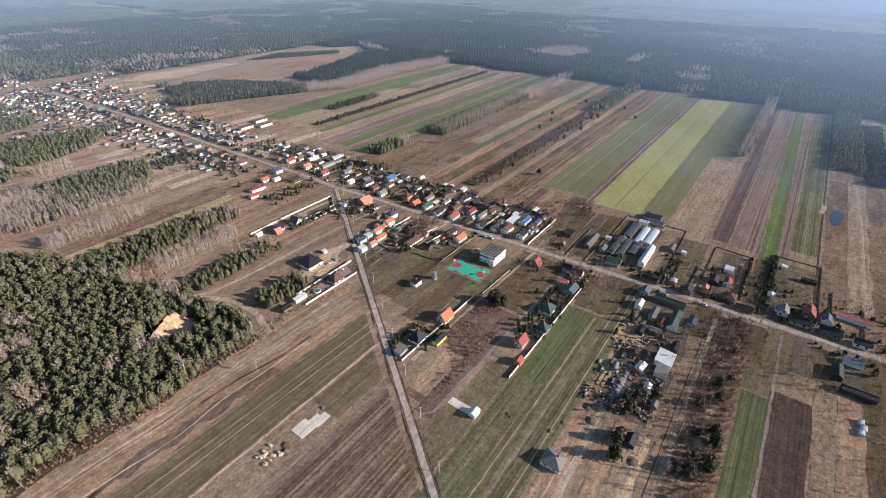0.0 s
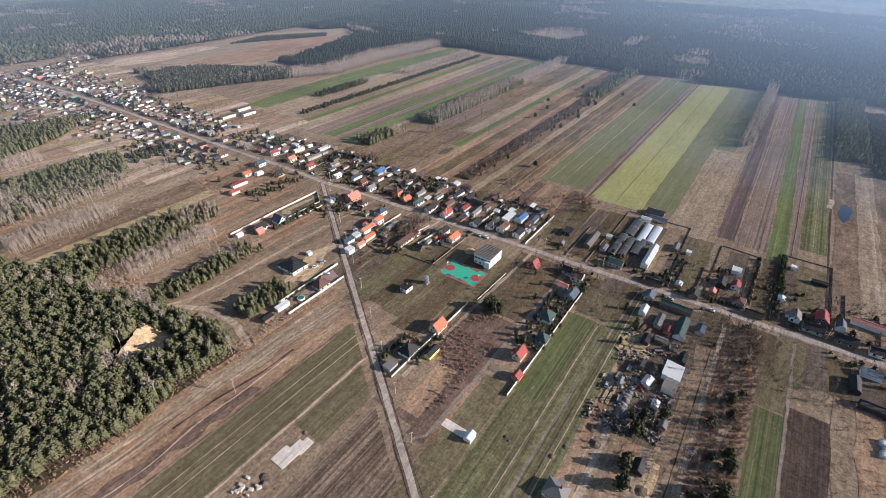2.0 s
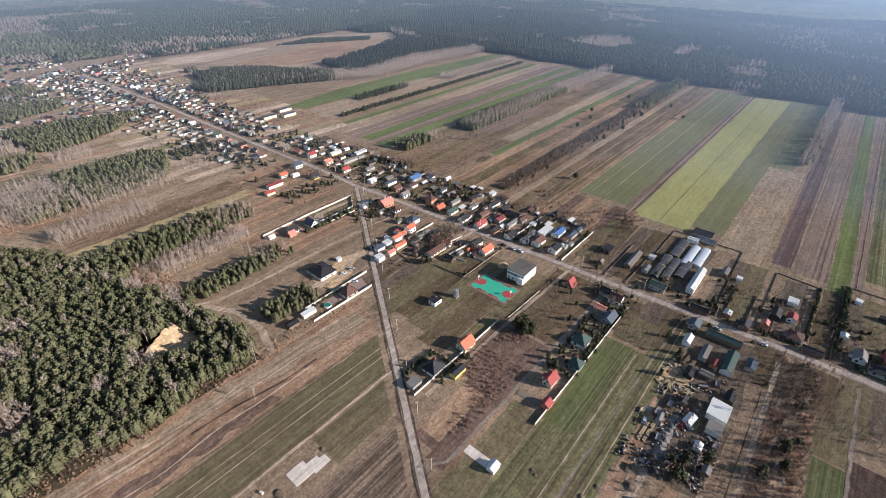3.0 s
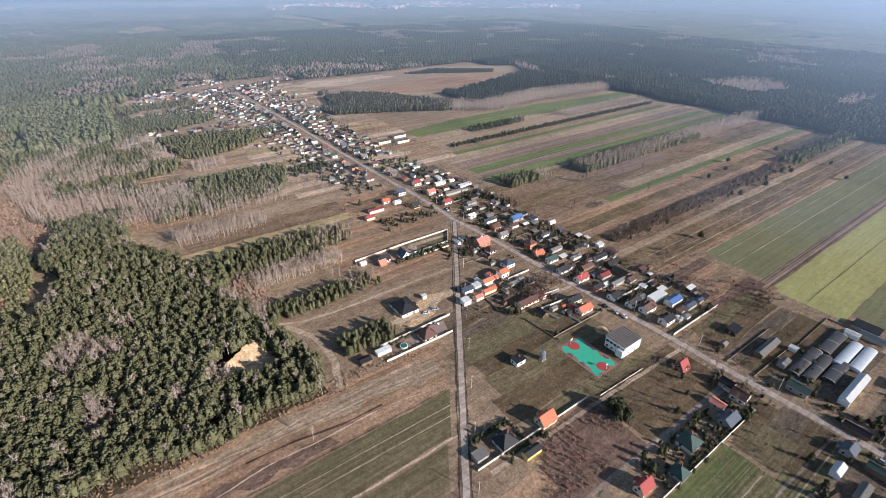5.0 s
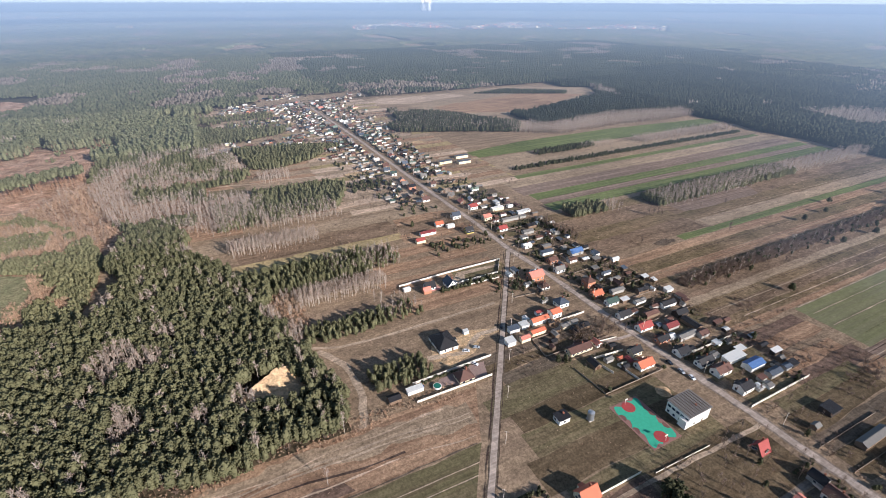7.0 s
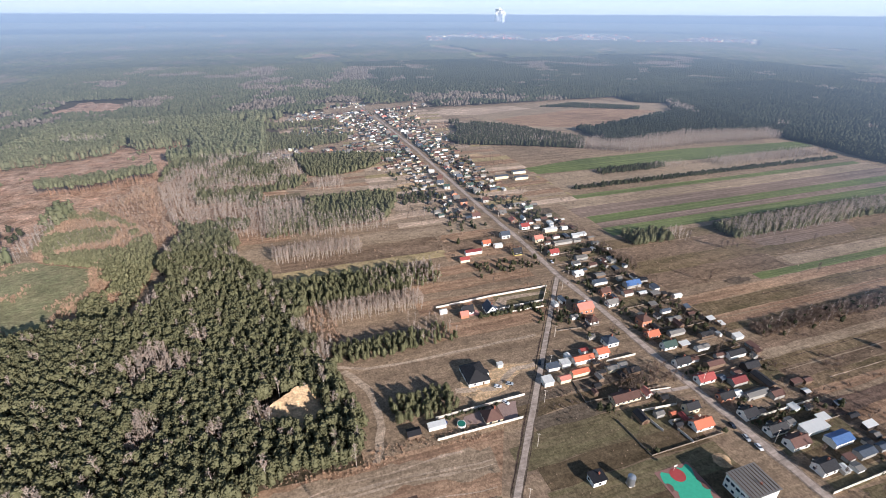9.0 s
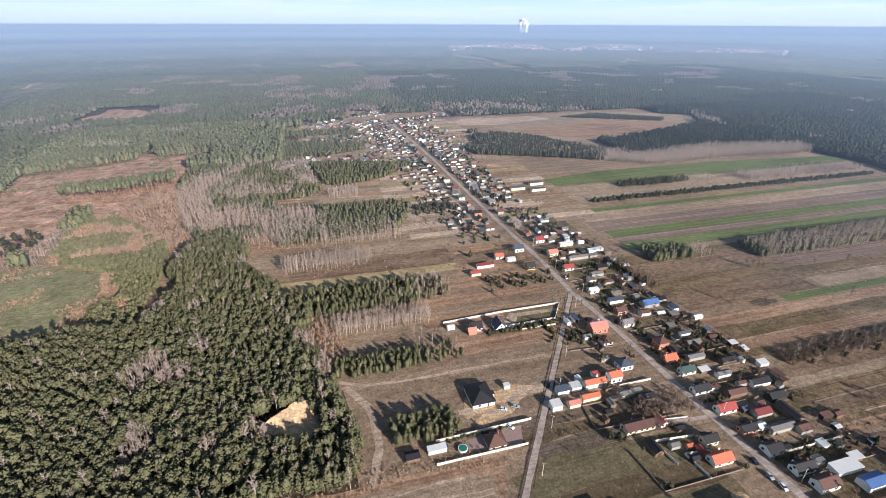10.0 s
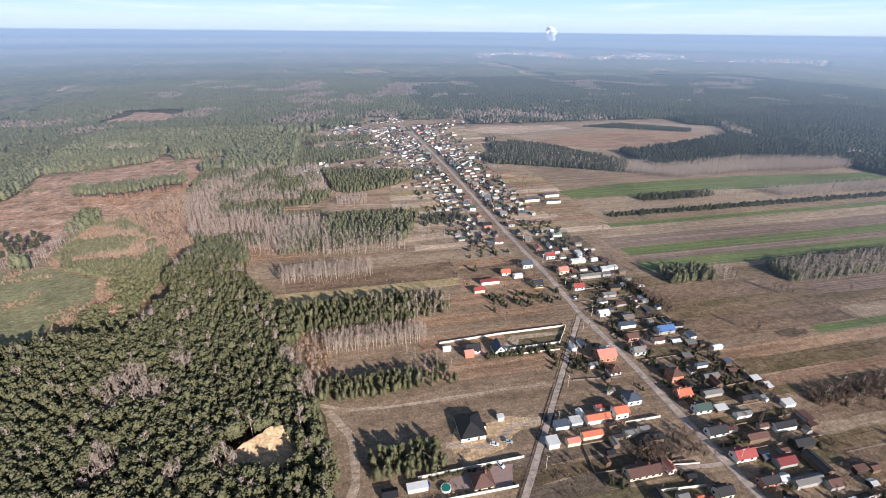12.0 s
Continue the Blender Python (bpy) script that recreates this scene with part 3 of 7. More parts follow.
for tx, ty0, ty1, tw, tm in ((180, 132, 580, 0.7, M_TRACK), (167, 134, 580, 0.5, M_TRACK), (193, 140, 560, 0.5, M_OLIVE), (232, 122, 580, 0.6, M_GREEN), (324.4, 114, 586, 1.0, M_TAN), (204.5, 116, 580, 0.5, M_DARKSOIL), (207.5, 114, 580, 0.5, M_TRACK), (209.6, 114, 580, 0.5, M_DARKSOIL), (334, 110, 586, 0.4, M_TAN), (340, 110, 586, 0.4, M_PURPLE), (360, 114, 586, 0.5, M_DARKSOIL), (372, 130, 588, 0.4, M_TAN), (274, -190, -36, 0.6, M_TRACK), (287, -190, 0, 0.6, M_TRACK), (284.5, -190, 0, 0.5, M_DARKSOIL), (263.5, -184, -36, 0.4, M_OLIVE), (298, -190, -104, 0.7, M_TRACK), (331, -190, 0, 0.5, M_DARKSOIL), (26, 200, 590, 0.6, M_TAN), (84, 70, 590, 0.6, M_TAN), (70, 130, 590, 0.5, M_DARKSOIL), (136, 70, 585, 0.8, M_TAN), (128, 70, 585, 0.4, M_DARKSOIL), (148, 90, 585, 0.5, M_PALE)):
    ribbon("track", [(tx, ty0), (tx, ty1)], tw, tm, 0.107, "narrow wheel track along a strip", "track", 0.2, int(tx))
ribbon("track", [(381.5, 60), (381.5, 590)], 1.2, M_DARKSOIL, 0.108, "dark ditch between strips", "ditch", 0.3)
ribbon("track", [(-425, -60), (-411, -137), (-417, -182), (-432, -215)], 6.0, M_TRACK, 0.108, "pale sandy lane", "lane", 0.5)
ribbon("track", [(-678, -30), (-671, -177), (-646, -280)], 6.0, M_TRACK, 0.108, "pale sandy lane", "lane", 0.5)
ribbon("track", [(-250, -60), (-262, -180), (-300, -330)], 2.5, M_TRACK, 0.108, "pale sandy lane", "lane", 0.5)


ribbon("track", [(-577, -50), (-560, -110), (-543, -175)], 5.0, M_TRACK, 0.108, "pale sandy lane", "lane", 0.8)


def sandy_patches():
    """Bare sandy spots round the lanes and yards of the older village."""
    rng = random.Random(61)
    for k in range(34):
        if k < 16:
            x, y = rng.choice((-424, -410, -676, -560)) + rng.uniform(-16, 16), rng.uniform(-210, -60)
        else:
            x, y = rng.uniform(-690, -130), rng.choice((-1, 1)) * rng.uniform(25, 92)
        a, b = rng.uniform(3, 8), rng.uniform(5, 16)
        ring = [(x + a * math.cos(t * 0.5236) * rng.uniform(0.7, 1.3), y + b * math.sin(t * 0.5236) * rng.uniform(0.7, 1.3)) for t in range(12)]
        sheet("sand_patch", ring, rng.choice((M_SAND, M_TRACK, M_PALE)), 0.095 + 0.0003 * k, "bare pale sand patch in the village", "sand", 0.8, step=5)


sandy_patches()


def sand_bank():
    """A hollow with a bare sand slope that faces south-east."""
    n, m, v, f = 20, 9, [], []
    rng = random.Random(9)
    for i in range(n + 1):
        t = i / n
        cx, cy = 85 - 17 * t ** 0.6, -215 + 33 * t + 1.5 * math.sin(9 * t)
        bx, by = 93 + 1.5 * math.sin(5 * t), -211 + 30 * t
        for k in range(m + 1):
            u = k / m
            lip = 7.5 * (1 - u) ** 1.3 * math.sin(math.pi * min(1, 0.1 + 0.8 * t)) * (1 + 0.2 * math.sin(11 * t))
            v.append((cx + (bx - cx) * u + rng.uniform(-0.6, 0.6), cy + (by - cy) * u + rng.uniform(-0.6, 0.6), 0.13 + lip + rng.uniform(0, 0.25)))
    for i in range(n):
        for k in range(m):
            a = i * (m + 1) + k
            f.append((a, a + m + 1, a + m + 2, a + 1))
    me = mesh_of("sand_bank", v, f, M_SAND, True)
    if sum(p.normal.z for p in me.polygons) < 0:
        me.flip_normals()
    tagged(new("sand_bank", me), "bare yellow sand bank in the wood", "sand bank", kind="structure")


sand_bank()


# ---- houses ----
def gable_walls(l, w, h, rh):
    """Walls with gables; the ridge runs along local x."""
    a, b = l / 2, w / 2
    v = [(-a, -b, 0), (a, -b, 0), (a, b, 0), (-a, b, 0), (-a, -b, h), (a, -b, h), (a, b, h), (-a, b, h), (-a, 0, h + rh), (a, 0, h + rh)]
    f = [(0, 1, 5, 4), (1, 2, 6, 9, 5), (2, 3, 7, 6), (3, 0, 4, 8, 7), (3, 2, 1, 0), (4, 5, 9, 8), (6, 7, 8, 9)]
    return v, f


def slab(points, thick):
    """A thick plate from a planar outline."""
    n = len(points)
    v = list(points) + [(x, y, z - thick) for x, y, z in points]
    f = [tuple(range(n)), tuple(range(2 * n - 1, n - 1, -1))]
    f += [(i, n + i, n + (i + 1) % n, (i + 1) % n) for i in range(n)]
    return v, f


def join(pieces):
    v, f = [], []
    for a, b in pieces:
        base = len(v)
        v += list(a)
        f += [tuple(i + base for i in q) for q in b]
    return v, f


def gable_roof(l, w, h, rh, over=0.5):
    a, b = l / 2 + over, w / 2 + over
    drop = rh * over / (w / 2)
    z0, z1, t = h - drop + 0.2, h + rh + 0.2, 0.2
    pieces = [slab([(-a, -b, z0), (a, -b, z0), (a, 0, z1), (-a, 0, z1)], t), slab([(-a, 0, z1), (a, 0, z1), (a, b, z0), (-a, b, z0)], t)]
    pieces.append(box_vf(-a, a, -0.16, 0.16, z1 - 0.1, z1 + 0.08))
    return join(pieces)


def hip_roof(l, w, h, rh, over=0.6):
    a, b = l / 2 + over, w / 2 + over
    r = max(0.3, a - b)
    z0, z1 = h, h + rh
    v = [(-a, -b, z0), (a, -b, z0), (a, b, z0), (-a, b, z0), (-r, 0, z1), (r, 0, z1)]
    v += [(-a, -b, z0 - 0.2), (a, -b, z0 - 0.2), (a, b, z0 - 0.2), (-a, b, z0 - 0.2)]
    f = [(0, 1, 5, 4), (1, 2, 5), (2, 3, 4, 5), (3, 0, 4), (9, 8, 7, 6), (0, 6, 7, 1), (1, 7, 8, 2), (2, 8, 9, 3), (3, 9, 6, 0)]
    return v, f


def flat_roof(l, w, h, rh, over=0.25):
    a, b = l / 2 + over, w / 2 + over
    return slab([(-a, -b, h + 0.2), (a, -b, h + 0.2), (a, b, h + 0.2 + rh), (-a, b, h + 0.2 + rh)], 0.2)


def window(parent, x, y, z, w, h, nx, ny):
    """A window set on a wall: a frame that stands proud and a dark pane."""
    d = 0.05
    ax, ay = -ny, nx
    def plate(ww, hh, out):
        pts = []
        for sx, sz in ((-1, -1), (1, -1), (1, 1), (-1, 1)):
            pts.append((x + ax * sx * ww / 2 + nx * out, y + ay * sx * ww / 2 + ny * out, z + sz * hh / 2))
        back = [(px - nx * (out + 0.03), py - ny * (out + 0.03), pz) for px, py, pz in pts]
        v = pts + back
        return v, [(0, 1, 2, 3), (0, 4, 5, 1), (1, 5, 6, 2), (2, 6, 7, 3), (3, 7, 4, 0)]
    win = part("window", mesh_of("window_frame", *plate(w + 0.24, h + 0.24, d), WALL["white"]), parent)
    part("pane", mesh_of("pane", *plate(w, h, d + 0.02), M_PANE), win)


FOOTPRINTS = []


def house(x, y, l, w, h, rh, roof, wall, label, turn=90, kind="gable", chimney=True, windows=2, name="house", category="house", over=0.45, base=0.0, lean=False):
    """A building; its ridge runs along its own x, which is turned by that many degrees."""
    far = x < -230
    l, w, h, rh = l * 0.8, w * 0.77, h * 0.86, rh * 0.8
    FOOTPRINTS.append((x, y, max(l, w) / 2 + 1.0))
    ob = thing(name, x, y, base, turn)
    tagged(ob, label if len(label.split()) > 3 else label + " among village yards", category)
    v, f = gable_walls(l, w, h, rh) if kind == "gable" else box_vf(-l / 2, l / 2, -w / 2, w / 2, 0, h)
    part("wall", mesh_of("wall", v, f, WALL[wall]), ob)
    make = {"gable": gable_roof, "hip": hip_roof, "flat": flat_roof}[kind]
    top = part("roof", mesh_of("roof", *make(l, w, h, rh, over), ROOF[roof]), ob)
    if chimney:
        cx, cy = l * 0.18, w * 0.1
        part("chimney", box_mesh("chimney", [(cx - 0.35, cx + 0.35, cy - 0.35, cy + 0.35, h + rh * 0.4, h + rh + 0.9), (cx - 0.42, cx + 0.42, cy - 0.42, cy + 0.42, h + rh + 0.9, h + rh + 1.02)], M_CHIM), top)
    zc = 1.5
    if far and windows:
        window(ob, 0, -w / 2, zc, 1.3, 1.3, 0, -1)
        window(ob, l / 2, 0, zc, 1.2, 1.3, 1, 0)
        windows = 0
        lean = True
    for k in range(windows):
        px = (k + 0.5) / windows * l - l / 2
        window(ob, px, -w / 2, zc, 1.3, 1.3, 0, -1)
        window(ob, px, w / 2, zc, 1.3, 1.3, 0, 1)
    if windows:
        window(ob, l / 2, -w * 0.2, zc, 1.2, 1.3, 1, 0)
        window(ob, -l / 2, w * 0.2, zc, 1.2, 1.3, -1, 0)
        if kind == "gable" and rh > 2.4:
            window(ob, l / 2, 0, h + rh * 0.3, 1.1, 1.2, 1, 0)
            window(ob, -l / 2, 0, h + rh * 0.3, 1.1, 1.2, -1, 0)
        part("door", box_mesh("door", [(l / 2 - 0.04, l / 2 + 0.06, w * 0.16, w * 0.16 + 1.0, 0.02, 2.1)], M_DOOR), ob)
    if windows >= 2:
        a, b = l * 0.05, w / 2
        part("porch", box_mesh("porch", [(a - 1.3, a + 1.3, b, b + 1.7, 0, 2.3)], WALL[wall]), ob)
        part("porch_roof", mesh_of("porch_roof", *slab([(a - 1.5, b, 2.75), (a - 1.5, b + 2.0, 2.35), (a + 1.5, b + 2.0, 2.35), (a + 1.5, b, 2.75)][::-1], 0.12), ROOF[roof]), ob)
    if not windows and not lean:
        part("door", box_mesh("door", [(l / 2 - 0.04, l / 2 + 0.06, -1.0, 1.0, 0.02, 2.1)], M_DOOR), ob)
    return ob


FAR_SHEDS = []


def far_outbuildings():
    """The farthest yard buildings, too many and too small to count, joined by colour."""
    ob = thing("outbuildings", -520, 0)
    tagged(ob, "small grey and white outbuildings in distant village yards", "outbuildings", kind="stuff")
    groups = {}
    for x, y, l, w, h, rh, roof, wall, turn in FAR_SHEDS:
        c, s = math.cos(radians(turn)), math.sin(radians(turn))
        for name, mat, (v, f) in (("walls", WALL[wall], gable_walls(l, w, h, rh)), ("roofs", ROOF[roof], gable_roof(l, w, h, rh, 0.25))):
            groups.setdefault((name, mat), []).append(([(x + 520 + c * a - s * b, y + s * a + c * b, z) for a, b, z in v], f))
    for (name, mat), pieces in groups.items():
        tagged(part(name, mesh_of(name, *join(pieces), mat), ob), kind="stuff")


def shed(x, y, l, w, h, rh, roof, wall, label, turn=90, kind="gable", lean=False):
    if x < -300 and lean:
        FOOTPRINTS.append((x, y, max(l, w) * 0.4 + 1.0))
        FAR_SHEDS.append((x, y, l * 0.8, w * 0.77, h * 0.86, rh * 0.8, roof, wall, turn))
        return None
    return house(x, y, l, w, h, rh, roof, wall, label, turn, kind, False, 0, "shed", "shed", 0.25, lean=lean)


def wall_run(name, points, h, t, mat, label, category="fence", bay=3.0):
    """A fence: posts and panels, each a part."""
    x0, y0 = points[0]
    ob = thing(name, x0, y0)
    tagged(ob, label if len(label.split()) > 3 else label + " round village plots", category)
    post = box_mesh("post", [(-0.1, 0.1, -0.1, 0.1, 0, h + 0.12)], mat)
    for (ax, ay), (bx, by) in zip(points, points[1:]):
        d = math.hypot(bx - ax, by - ay)
        k = max(1, round(d / bay))
        turn = math.degrees(math.atan2(by - ay, bx - ax))
        panel = box_mesh("panel", [(0.1, d / k - 0.1, -t / 2, t / 2, 0.05, h), (0.1, d / k - 0.1, -t / 2 - 0.03, t / 2 + 0.03, h - 0.06, h + 0.05)], mat)
        for i in range(k + 1):
            m = pose(ax - x0 + (bx - ax) * i / k, ay - y0 + (by - ay) * i / k, 0, 0, 0, turn)
            part("post", post, ob).matrix_basis = m
            if i < k:
                part("panel", panel, ob).matrix_basis = m
    return ob


# ---- named houses along the street and the side road ----
SCHOOL = house(188, -15.5, 16, 19.5, 8.4, 0.4, "grey", "white", "two-storey white school with flat ribbed grey roof", 0, kind="flat", windows=4, category="school")
for k in range(5):
    window(SCHOOL, -5.0 + 2.5 * k, -7.5, 4.8, 1.8, 1.4, 0, -1)
for k in range(5):
    window(SCHOOL, -6.4, -5.8 + 2.9 * k, 4.8, 2.1, 1.4, -1, 0)
for k in range(9):
    part("roof_rib", box_mesh("roof_rib", [(-6.3, 6.3, -0.12, 0.12, 0, 0.22)], WALL["wood"]), SCHOOL, "low brown roof rib").matrix_basis = pose(0, -6.8 + 1.7 * k, 7.42 + 0.32 * (k + 0.5) / 9, 0, 0, 0)
part("stair_block", box_mesh("stair_block", [(2.2, 6.4, -9.3, -7.5, 0, 4.8)], WALL["white"]), SCHOOL, "lower white stair block")
house(153, -7, 13, 7.5, 3.0, 2.8, "orange", "white", "white house with bright orange roof")
house(163, -74, 8, 6.5, 3.8, 0.3, "dark", "white", "small white pump house with flat dark roof", name="hut", category="hut", kind="flat", windows=1)
house(200, -91, 11, 8.5, 3.2, 4.2, "orange", "cream", "cream house with steep orange roof")
house(198, -115, 11, 10, 3.0, 5.0, "dark", "white", "white house with steep dark hipped roof", kind="hip")
shed(209, -109, 11, 5, 3, 1.4, "dark", "yellow", "yellow shed with dark roof beside a fence")
shed(197, -129, 8, 6, 2.6, 0.5, "grey", "grey", "flat grey garage by the side road", kind="flat")
house(217.5, -3, 8, 8, 0.8, 5.8, "red", "wood", "small steep red-roofed cabin on a lawn", windows=1)
house(247, 0, 9, 9, 4.0, 3.0, "brown", "white", "white house with brown roof", 0)
house(239, 3, 8, 7, 3.6, 2.5, "dark", "grey", "grey house with dark roof", 0, windows=1)
house(251, -19, 12, 8, 3.0, 2.8, "slate", "grey", "grey house with slate-blue roof")
house(243, -14, 8, 6, 2.8, 1.6, "pink", "grey", "low annex with faded pink roof", 0, windows=1, chimney=False)
house(247, -47, 11, 10, 3.2, 4.5, "dgreen", "white", "white house with dark green hipped roof", kind="hip")
house(253, -65, 8, 8, 3.0, 4.0, "dgreen", "grey", "garden house with dark green pyramid roof", kind="hip", windows=1)
house(248, -83, 9.4, 6.5, 3.0, 4.2, "red", "cream", "cream cabin with steep red roof")
shed(254, -97, 6, 5.5, 2.6, 2.2, "red", "brick", "small red-roofed shed by a fence")
shed(253, -140, 6, 5, 2.6, 1.0, "light", "white", "small white hut on a lawn plot")
shed(238, 50, 27, 6, 3.0, 1.4, "grey", "wood", "long grey barn")
shed(219, 51, 11, 8, 3.2, 0.6, "dark", "dark", "dark flat shed in rough grass", kind="flat")
shed(222, 33, 5, 4, 2.6, 1.2, "grey", "wood", "small weathered wooden shed")
house(48, -5, 14, 10, 5.0, 3.2, "pink", "brick", "two-storey brick house with faded red roof", windows=3)
house(61, -7, 8, 8, 3.0, 2.4, "brown", "white", "white house with brown hipped roof", kind="hip")
shed(33, -13, 9, 4, 2.6, 0.4, "slate", "white", "low building with flat slate-blue roof", 0, kind="flat")
shed(41, -1, 7, 4, 2.6, 1.0, "light", "white", "small pale outbuilding")
house(73, 24, 9, 9, 5.5, 2.6, "brown", "brick", "two-storey brick house with brown hipped roof", kind="hip")
house(86, 20, 10, 7, 3.0, 2.4, "orange", "brick", "brick house with orange roof")
house(84, -10, 10, 9, 4.0, 2.6, "slate", "white", "white house with slate-blue hipped roof", kind="hip")
house(92, -22, 9, 7.5, 5.0, 2.0, "orange", "white", "white two-storey house with orange roof")
shed(93, -35, 16, 6, 3.4, 1.8, "orange", "white", "long white farm wing with orange roof")
shed(93, -47, 7, 5.5, 3.2, 0.6, "light", "white", "pale flat-roofed store", kind="flat")
shed(93.5, -55, 9, 5, 3.0, 0.8, "slate", "white", "white store with grey-blue roof", kind="flat")
shed(102, -43, 13, 5, 3.0, 1.4, "orange", "cream", "low farm wing with orange roof")
shed(104, -54, 8, 5, 3.0, 1.4, "pink", "cream", "low farm wing with faded red roof")
shed(103, -64, 7, 6, 3.4, 1.0, "light", "white", "white garage beside the side road", kind="flat")
house(126, -31, 20, 8, 3.0, 2.0, "brown", "cream", "long low cream house with brown roof", windows=5)
house(127, -18, 6, 5, 2.8, 1.8, "pink", "white", "small annex with faded red roof", 0, windows=1)
house(28, -66, 11, 9, 3.2, 4.6, "slate", "white", "white house with steep slate roof", 0)
house(25, -81, 9, 8, 3.0, 3.6, "dark", "white", "white house with dark gabled roof")
shed(29, -85, 7, 6, 2.8, 2.4, "pink", "brick", "brick annex with pink roof")
shed(21, -97, 6, 4, 2.6, 0.8, "light", "white", "small white shed by a garden wall")
house(85, -100, 19, 16, 3.4, 4.4, "dark", "white", "new house with black hipped roof on bare sand", 0, kind="hip", chimney=False)
shed(82, -83, 4, 3, 2.4, 0.4, "light", "white", "small white site hut", kind="flat")
house(116, -103, 11, 10, 3.0, 4.4, "brown", "cream", "cream villa with steep brown hipped roof", kind="hip")
shed(113, -131, 11, 4, 2.6, 0.4, "light", "white", "long white garden shed", kind="flat")
shed(114, -143, 8, 6, 2.6, 1.0, "dark", "wood", "dark-roofed wooden shed at the wood's edge")
# north side of the street, east of the junction
house(98, 22, 11, 6.5, 3.2, 2.6, "dgreen", "white", "white house with dark green roof")
house(113, 18, 12, 6.5, 3.2, 2.8, "dark", "white", "white-gabled house with dark roof")
shed(77, 45, 12, 5, 2.8, 1.2, "grey", "wood", "weathered shed with grey roof")
shed(89, 36, 14, 5, 2.8, 1.2, "grey", "grey", "long low grey outbuilding")
shed(82, 44, 9, 5, 2.8, 1.6, "brown", "wood", "wooden shed with brown roof", 0)
shed(97, 52, 12, 5, 3.0, 1.8, "dark", "wood", "dark barn at the gardens' edge")
shed(106, 40, 11, 4.5, 2.8, 1.0, "grey", "white", "long pale outbuilding")
shed(117, 54, 15, 6, 3.2, 2.2, "dark", "white", "dark barn with white gable")
shed(120, 35, 14, 6, 3.0, 1.6, "brown", "wood", "brown-roofed wooden barn")
shed(128, 53, 12, 7, 3.2, 2.4, "dark", "dark", "dark timber barn")
house(128, 20, 13, 7, 3.2, 2.8, "red", "white", "white house with red metal roof")
shed(135, 36, 12, 7, 3.0, 2.0, "wine", "grey", "grey outbuilding with wine-red roof")
house(142, 20, 11, 6, 3.0, 2.2, "dark", "brick", "brick house with dark roof")
shed(139, 50, 15, 7, 3.0, 1.2, "dark", "wood", "dark L-shaped barn wing", 0)
shed(146, 37, 18, 5, 3.0, 1.2, "grey", "grey", "long grey outbuilding")
shed(149, 47, 9, 7, 3.0, 1.6, "brown", "grey", "brown-roofed outbuilding")
house(155, 21, 10, 8, 3.2, 2.6, "dark", "white", "white house with dark roof by the street")
house(167, 25, 13, 7, 3.2, 3.0, "dark", "white", "white-gabled house with dark roof")
house(176, 27, 13, 8, 4.0, 2.4, "brown", "white", "white house with brown roof")
shed(172, 44, 18, 7, 3.0, 0.6, "light", "white", "pale flat-roofed workshop", kind="flat")
shed(181, 48, 15, 8, 3.6, 1.6, "blue", "white", "workshop with blue sheet roof")
house(190, 26, 11, 8, 4.2, 2.2, "dark", "white", "white two-storey house with dark roof")
shed(190, 52, 12, 6, 3.0, 1.2, "slate", "grey", "grey outbuilding with slate roof")
house(143, -4, 9, 6.5, 4.0, 2.4, "dark", "cream", "cream gabled house with dark roof")
shed(143, -15, 4, 3, 2.2, 0.6, "orange", "brick", "tiny orange-roofed shed")
shed(110, -14, 10, 6, 2.8, 1.6, "dark", "wood", "dark wooden barn")
shed(105, -24, 8, 5, 2.8, 1.0, "grey", "cream", "cream outbuilding with grey roof")
shed(140, -32, 9, 6, 2.8, 1.6, "dark", "wood", "dark barn by a white wall", 0)
# west of the junction
shed(-55, -45, 18, 6, 3.2, 1.4, "wine", "white", "long white farm wing with wine-red roof")
shed(-44, -57, 10, 6, 3.0, 1.8, "red", "cream", "farm shed with bright red roof")
house(-67, -28, 9, 7, 3.2, 2.2, "orange", "white", "white house with orange roof", windows=1)
house(-76, -6, 10, 8, 4.2, 3.0, "slate", "white", "white gabled house with slate roof")
house(-43, -10, 9, 8, 1.8, 5.0, "dark", "yellow", "yellow-gabled house with steep dark roof")
shed(-60, -20, 9, 6, 2.8, 1.0, "light", "white", "pale outbuilding")
house(-88, 20, 10, 8, 4.0, 2.6, "red", "white", "white house with red roof")
house(-60, 19, 10, 8, 4.0, 2.6, "pink", "cream", "cream house with faded red roof")
shed(-75, 40, 16, 6, 3.2, 1.0, "light", "cream", "long cream outbuilding")
shed(-48, 37, 22, 5, 3.0, 1.2, "grey", "grey", "long grey farm building")
house(-33, 19, 10, 7, 3.2, 2.6, "red", "white", "white house with red roof")
shed(-27, 46, 11, 7, 3.2, 1.6, "dark", "wood", "dark wooden barn")
shed(-18, 36, 13, 6, 3.0, 1.2, "grey", "grey", "grey outbuilding")
house(4, 19, 9, 7, 3.0, 1.6, "light", "white", "white house with pale roof", windows=1)
shed(12, 33, 10, 6, 3.0, 0.8, "grey", "wood", "weathered shed")
shed(21, 27, 14, 5, 3.0, 0.6, "slate", "white", "low building with flat slate roof", kind="flat")
house(34, 22, 9, 7, 3.6, 2.0, "brown", "brick", "brick house with brown roof")
shed(31, 48, 15, 8, 3.2, 3.0, "blue", "grey", "barn with blue sheet roof")
shed(40, 37, 9, 6, 3.0, 1.2, "brown", "white", "white outbuilding with brown roof")
house(48, 18, 10, 6, 3.4, 2.6, "grey", "white", "white-gabled house with grey roof")
